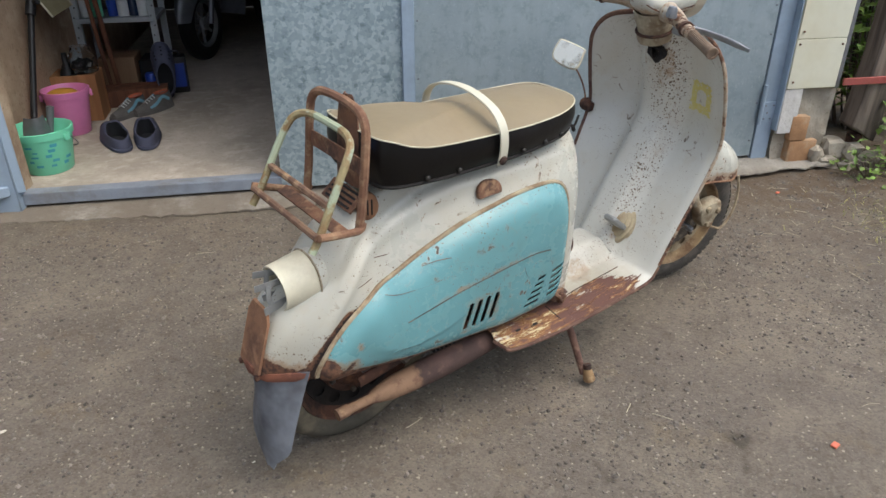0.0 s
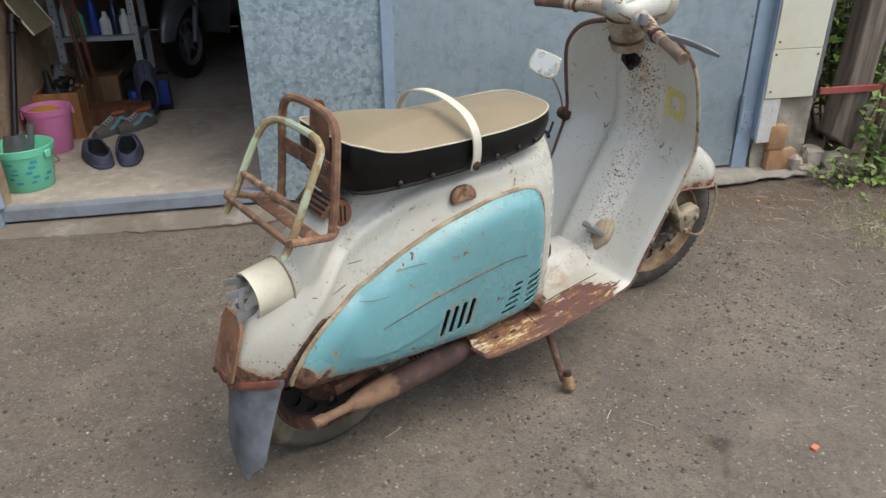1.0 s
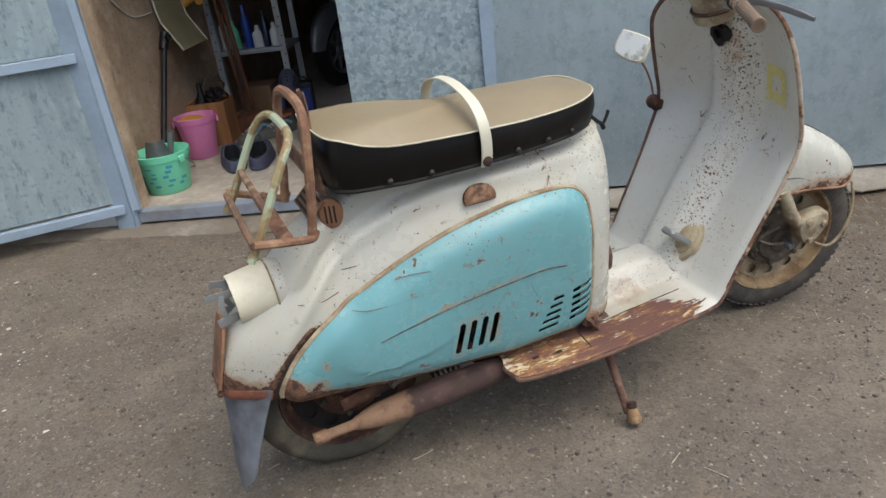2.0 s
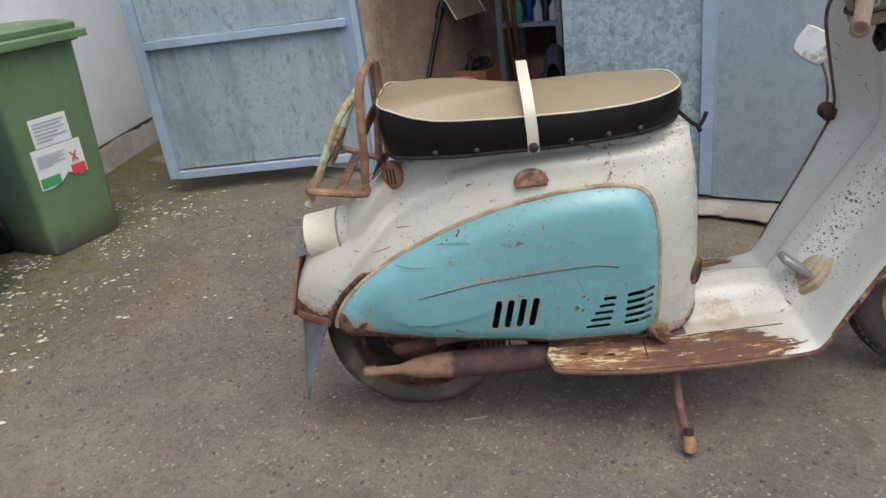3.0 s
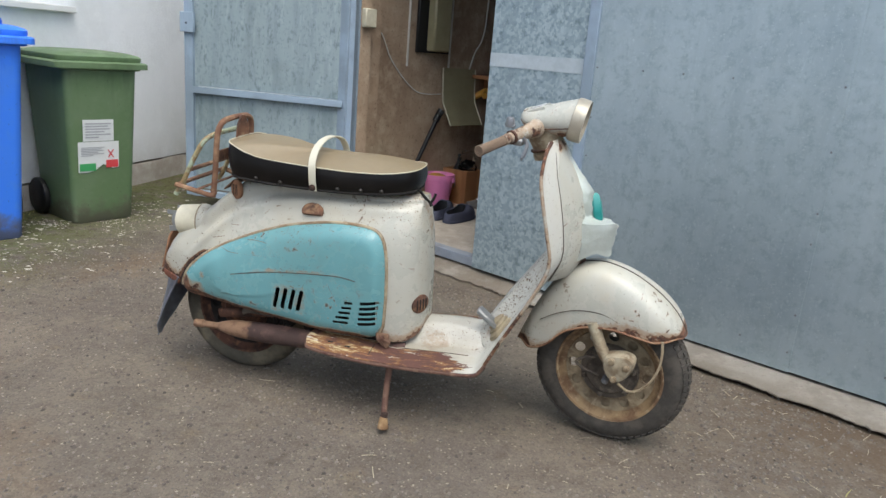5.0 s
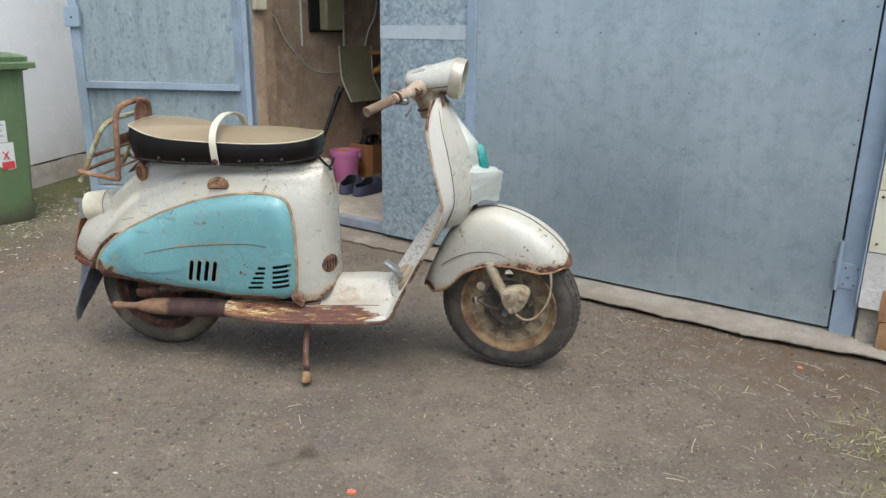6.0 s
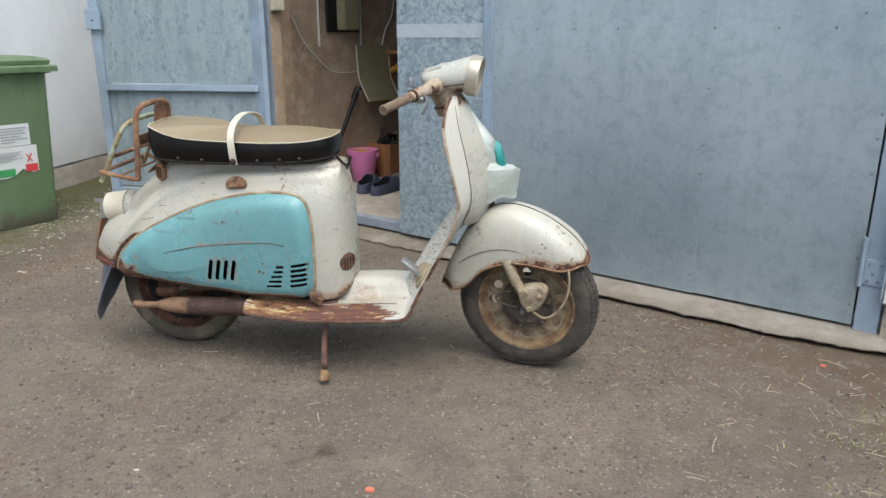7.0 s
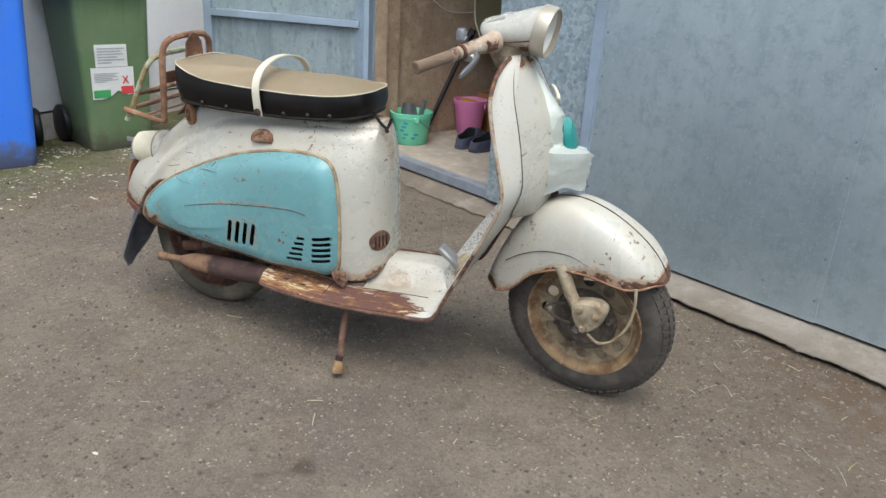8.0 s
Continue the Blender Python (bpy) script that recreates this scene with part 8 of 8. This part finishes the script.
part("ground_stub", boxes(((0.0, 0.0, 0.06), (0.05, 0.05, 0.14)), bevel=0.004), M_RUST_DARK, fence, "rusty iron shoe under the post")


# ---- loose grit, straw, petals and plants ----
rng = random.Random(11)


def leaf_quad(b, p, d, up, l, w):
    side = d.cross(up).normalized() * w
    tip = p + d * l
    mid = p + d * l * 0.45
    vs = [b.verts.new(q) for q in (p, mid + side + up * l * 0.08, tip, mid - side + up * l * 0.08)]
    b.faces.new(vs)


def bush(name, centre, size, count, label, big=0.03):
    e = thing(name, Matrix.Translation(centre), label, "bush")
    stems, leaves = bmesh.new(), bmesh.new()
    tips = []
    for k in range(int(12 + count / 90)):
        a, r = rng.uniform(0, 6.28), rng.uniform(0.1, 1.0)
        top = Vector((size[0] * r * math.cos(a), size[1] * r * math.sin(a), size[2] * rng.uniform(0.5, 1.0) * (1.15 - 0.5 * r)))
        base = Vector((top.x * 0.25, top.y * 0.25, 0))
        pts = [base, base.lerp(top, 0.5) + Vector((rng.uniform(-0.03, 0.03), rng.uniform(-0.03, 0.03), 0.03)), top]
        tube(stems, smooth_line(pts, 3), [0.006, 0.0055, 0.005, 0.0045, 0.004, 0.003, 0.002], 5)
        tips.append(pts)
    for k in range(count):
        pts = rng.choice(tips)
        f = rng.uniform(0.15, 1.0)
        p = pts[0].lerp(pts[2], f) + Vector((rng.gauss(0, 0.05), rng.gauss(0, 0.05), rng.gauss(0, 0.04)))
        d = Vector((rng.uniform(-1, 1), rng.uniform(-1, 1), rng.uniform(-0.5, 0.6))).normalized()
        leaf_quad(leaves, p, d, Vector((rng.uniform(-0.4, 0.4), rng.uniform(-0.4, 0.4), 1)).normalized(), big * rng.uniform(0.6, 1.5), big * rng.uniform(0.25, 0.45))
    tagged(part("stem", stems, M_WOOD_GREY, e), kind="stuff")
    tagged(part("foliage", leaves, M_IVY if name == "ivy" else M_LEAF, e, "", 0), kind="stuff")
    return e


bush("shrub", FACE @ Vector((2.95, 0.45, 0)), (0.6, 0.45, 1.9), 4200, "leafy green shrub behind the fence", 0.05)
bush("shrub", FACE @ Vector((3.6, 0.1, 0)), (0.6, 0.5, 1.8), 2000, "leafy green shrub behind the fence", 0.05)
bush("ivy", FACE @ Vector((2.70, -0.15, 0)), (0.09, 0.06, 0.62), 150, "ivy leaves climbing the iron upright", 0.050)
bush("weed", FACE @ Vector((2.52, -0.20, 0)), (0.14, 0.10, 0.14), 160, "low weeds at the rubble", 0.03)
bush("weed", FACE @ Vector((2.75, -0.30, 0)), (0.16, 0.12, 0.13), 160, "low weeds at the yard's edge", 0.03)

# a far hedge closes the view past the fence
b = bmesh.new()
for k in range(5200):
    s, z, d = rng.uniform(2.6, 9.0), rng.uniform(0, 2.4), rng.uniform(1.9, 2.9)
    z *= 0.8 + 0.3 * noise.noise(Vector((s, 2, 0)))
    leaf_quad(b, FACE @ Vector((s, d, max(0.0, z))), Vector((rng.uniform(-1, 1), rng.uniform(-1, 1), rng.uniform(-0.6, 0.6))).normalized(), Vector((rng.uniform(-0.5, 0.5), rng.uniform(-0.5, 0.5), 1)).normalized(), rng.uniform(0.06, 0.15), rng.uniform(0.03, 0.06))
solid("hedge", b, M_LEAF, "dense green hedge beyond the fence", "hedge", "stuff", smooth=0)


def free(x, y):
    s, d = facade(x, y)
    return d < -0.14 and x > HX + 0.05


# grit: small stones of a few faces each
verts, faces = [], []
def add_stone(x, y, r):
    z = ground_z(x, y)
    n0 = len(verts)
    a0 = rng.uniform(0, 6.28)
    for k in range(5):
        a = a0 + 6.283 * k / 5
        q = r * rng.uniform(0.7, 1.25)
        verts.append((x + q * math.cos(a), y + q * math.sin(a), z - 0.001))
    for k in range(4):
        a = a0 + 0.6 + 6.283 * k / 4
        q = r * rng.uniform(0.35, 0.65)
        verts.append((x + q * math.cos(a), y + q * math.sin(a), z + r * rng.uniform(0.4, 0.75)))
    faces.append((n0 + 5, n0 + 6, n0 + 7, n0 + 8))
    for k in range(5):
        faces.append((n0 + k, n0 + (k + 1) % 5, n0 + 5 + min(3, k)))
    for k in range(4):
        faces.append((n0 + (k + 1), n0 + 5 + (k + 1) % 4, n0 + 5 + k)) if k < 4 else None


def stuff_mesh(name, mat, label):
    me = bpy.data.meshes.new(name)
    me.from_pydata(verts, [], faces)
    me.materials.append(mat)
    return tagged(new(name, me), label, name, kind="stuff")


for k in range(72000):
    x, y = rng.uniform(-2.2, 2.3), rng.uniform(-1.5, 1.5)
    if free(x, y) and noise.noise(Vector((x * 1.6, y * 1.6, 9))) + rng.uniform(-0.7, 0.7) > -0.1:
        add_stone(x, y, abs(rng.gauss(0.0, 0.0026)) + 0.0013)
stuff_mesh("grit", M_STONE, "fine grey grit lying on the asphalt")

verts, faces = [], []
def add_strip(x, y, l, w, a, lift=0.002, bend=0.3):
    z = ground_z(x, y) + lift
    n0 = len(verts)
    l *= rng.choice((0.35, 0.5, 0.7, 1.0, 1.5))
    w *= rng.uniform(0.5, 1.1)
    for k in range(4):
        f = k / 3 - 0.5
        b_ = a + bend * f
        cx, cy = x + l * f * math.cos(b_), y + l * f * math.sin(b_)
        nx, ny = -math.sin(b_) * w, math.cos(b_) * w
        zz = z + 0.001 * (1 - 4 * f * f)
        verts.extend(((cx + nx, cy + ny, zz), (cx, cy, zz + w), (cx - nx, cy - ny, zz)))
    for k in range(3):
        q = n0 + 3 * k
        faces.extend(((q, q + 3, q + 4, q + 1), (q + 1, q + 4, q + 5, q + 2)))


for k in range(900):
    x, y = rng.uniform(-2.3, 2.8), rng.uniform(-1.5, 1.8)
    near = step(-0.2, 1.6, x) * 0.6 + 0.22
    if free(x, y) and rng.random() < near:
        add_strip(x, y, rng.uniform(0.008, 0.045) * (1.8 if rng.random() < 0.08 else 1), rng.uniform(0.0006, 0.0014), rng.uniform(0, 3.14), bend=rng.uniform(-0.25, 0.25))
for k in range(90):
    s, d = rng.uniform(0.9, 2.6), -0.16 - abs(rng.gauss(0, 0.55))
    p = FACE @ Vector((s, d, 0))
    add_strip(p.x, p.y, rng.uniform(0.010, 0.05), rng.uniform(0.0006, 0.0014), rng.uniform(0, 3.14), bend=rng.uniform(-0.2, 0.2))
for k in range(130):
    r, a = abs(rng.gauss(0, 0.34)), rng.uniform(0, 6.28)
    x, y = 1.66 + r * math.cos(a), -0.36 + 0.8 * r * math.sin(a)
    if free(x, y):
        add_strip(x, y, rng.uniform(0.012, 0.06), rng.uniform(0.0006, 0.0014), rng.uniform(0, 3.14), bend=rng.uniform(-0.2, 0.2))
stuff_mesh("straw", M_STRAW, "dry straw bits scattered over the yard")

verts, faces = [], []
for k in range(2300):
    if rng.random() < 0.8:
        x, y = -2.45 + abs(rng.gauss(0, 0.42)), rng.uniform(0.2, 1.75)
        if rng.random() < 0.5:
            y = rng.gauss(1.35, 0.28)
    else:
        x, y = rng.uniform(-2.4, 1.8), rng.uniform(-1.2, 1.6)
        if rng.random() < 0.92:
            continue
    if not free(x, y) or noise.noise(Vector((x * 5, y * 5, 14))) + rng.uniform(-0.25, 0.25) < 0.02:
        continue
    z, r, n0 = ground_z(x, y) + 0.003, rng.uniform(0.003, 0.006) + (rng.uniform(0.002, 0.010) if rng.random() < 0.3 else 0.0), len(verts)
    a0 = rng.uniform(0, 6.28)
    for q in range(5):
        a = a0 + 6.283 * q / 5
        verts.append((x + r * rng.uniform(0.5, 1.2) * math.cos(a), y + 0.7 * r * rng.uniform(0.5, 1.2) * math.sin(a), z + rng.uniform(0, 0.003)))
    faces.append(tuple(range(n0, n0 + 5)))
stuff_mesh("petals", M_FLAKE, "pale fallen petals along the house")

verts, faces = [], []
def blade(x, y, h, lean_):
    z, n0 = ground_z(x, y) - 0.002, len(verts)
    a = rng.uniform(0, 6.28)
    w = 0.0016
    dx, dy = math.cos(a), math.sin(a)
    for f, ww in ((0, 1.0), (0.5, 0.8), (1.0, 0.12)):
        off = lean_ * f * f
        for sgn in (-1, 1):
            verts.append((x + dx * off - dy * w * ww * sgn, y + dy * off + dx * w * ww * sgn, z + h * f * (1 - 0.3 * f)))
    for q in (0, 2):
        faces.append((n0 + q, n0 + q + 1, n0 + q + 3, n0 + q + 2))


for k in range(2600):
    r = abs(rng.gauss(0, 0.42))
    a = rng.uniform(0, 6.28)
    x, y = 1.74 + 0.45 * r * math.cos(a), -0.52 + 0.40 * r * math.sin(a)
    if free(x, y) and noise.noise(Vector((x * 5, y * 5, 3))) > -0.15:
        blade(x, y, rng.uniform(0.008, 0.032), rng.uniform(0.005, 0.03))
for k in range(500):
    x, y = HX + 0.03 + abs(rng.gauss(0, 0.08)), rng.uniform(-0.6, 1.6)
    blade(x, y, rng.uniform(0.01, 0.035), rng.uniform(0.0, 0.02))
stuff_mesh("grass", M_GRASS, "short yellow-green grass at the yard's edge")
chip = solid("plastic_chip", boxes(((0, 0, 0.003), (0.016, 0.012, 0.005)), bevel=0.001), plain("coral_plastic", srgb(208, 112, 86), 0.5, 0.08, 30), "small coral plastic chip on the asphalt", "litter", m=Matrix.Translation((1.538, 0.073, ground_z(1.538, 0.073))))
b = boxes(((0, 0, 0.003), (0.02, 0.014, 0.006)), bevel=0.001)
solid("plastic_chip", b, bpy.data.materials["coral_plastic"], "small coral plastic chip on the asphalt", "litter", m=Matrix.Translation((0.236, -0.796, ground_z(0.236, -0.796))))
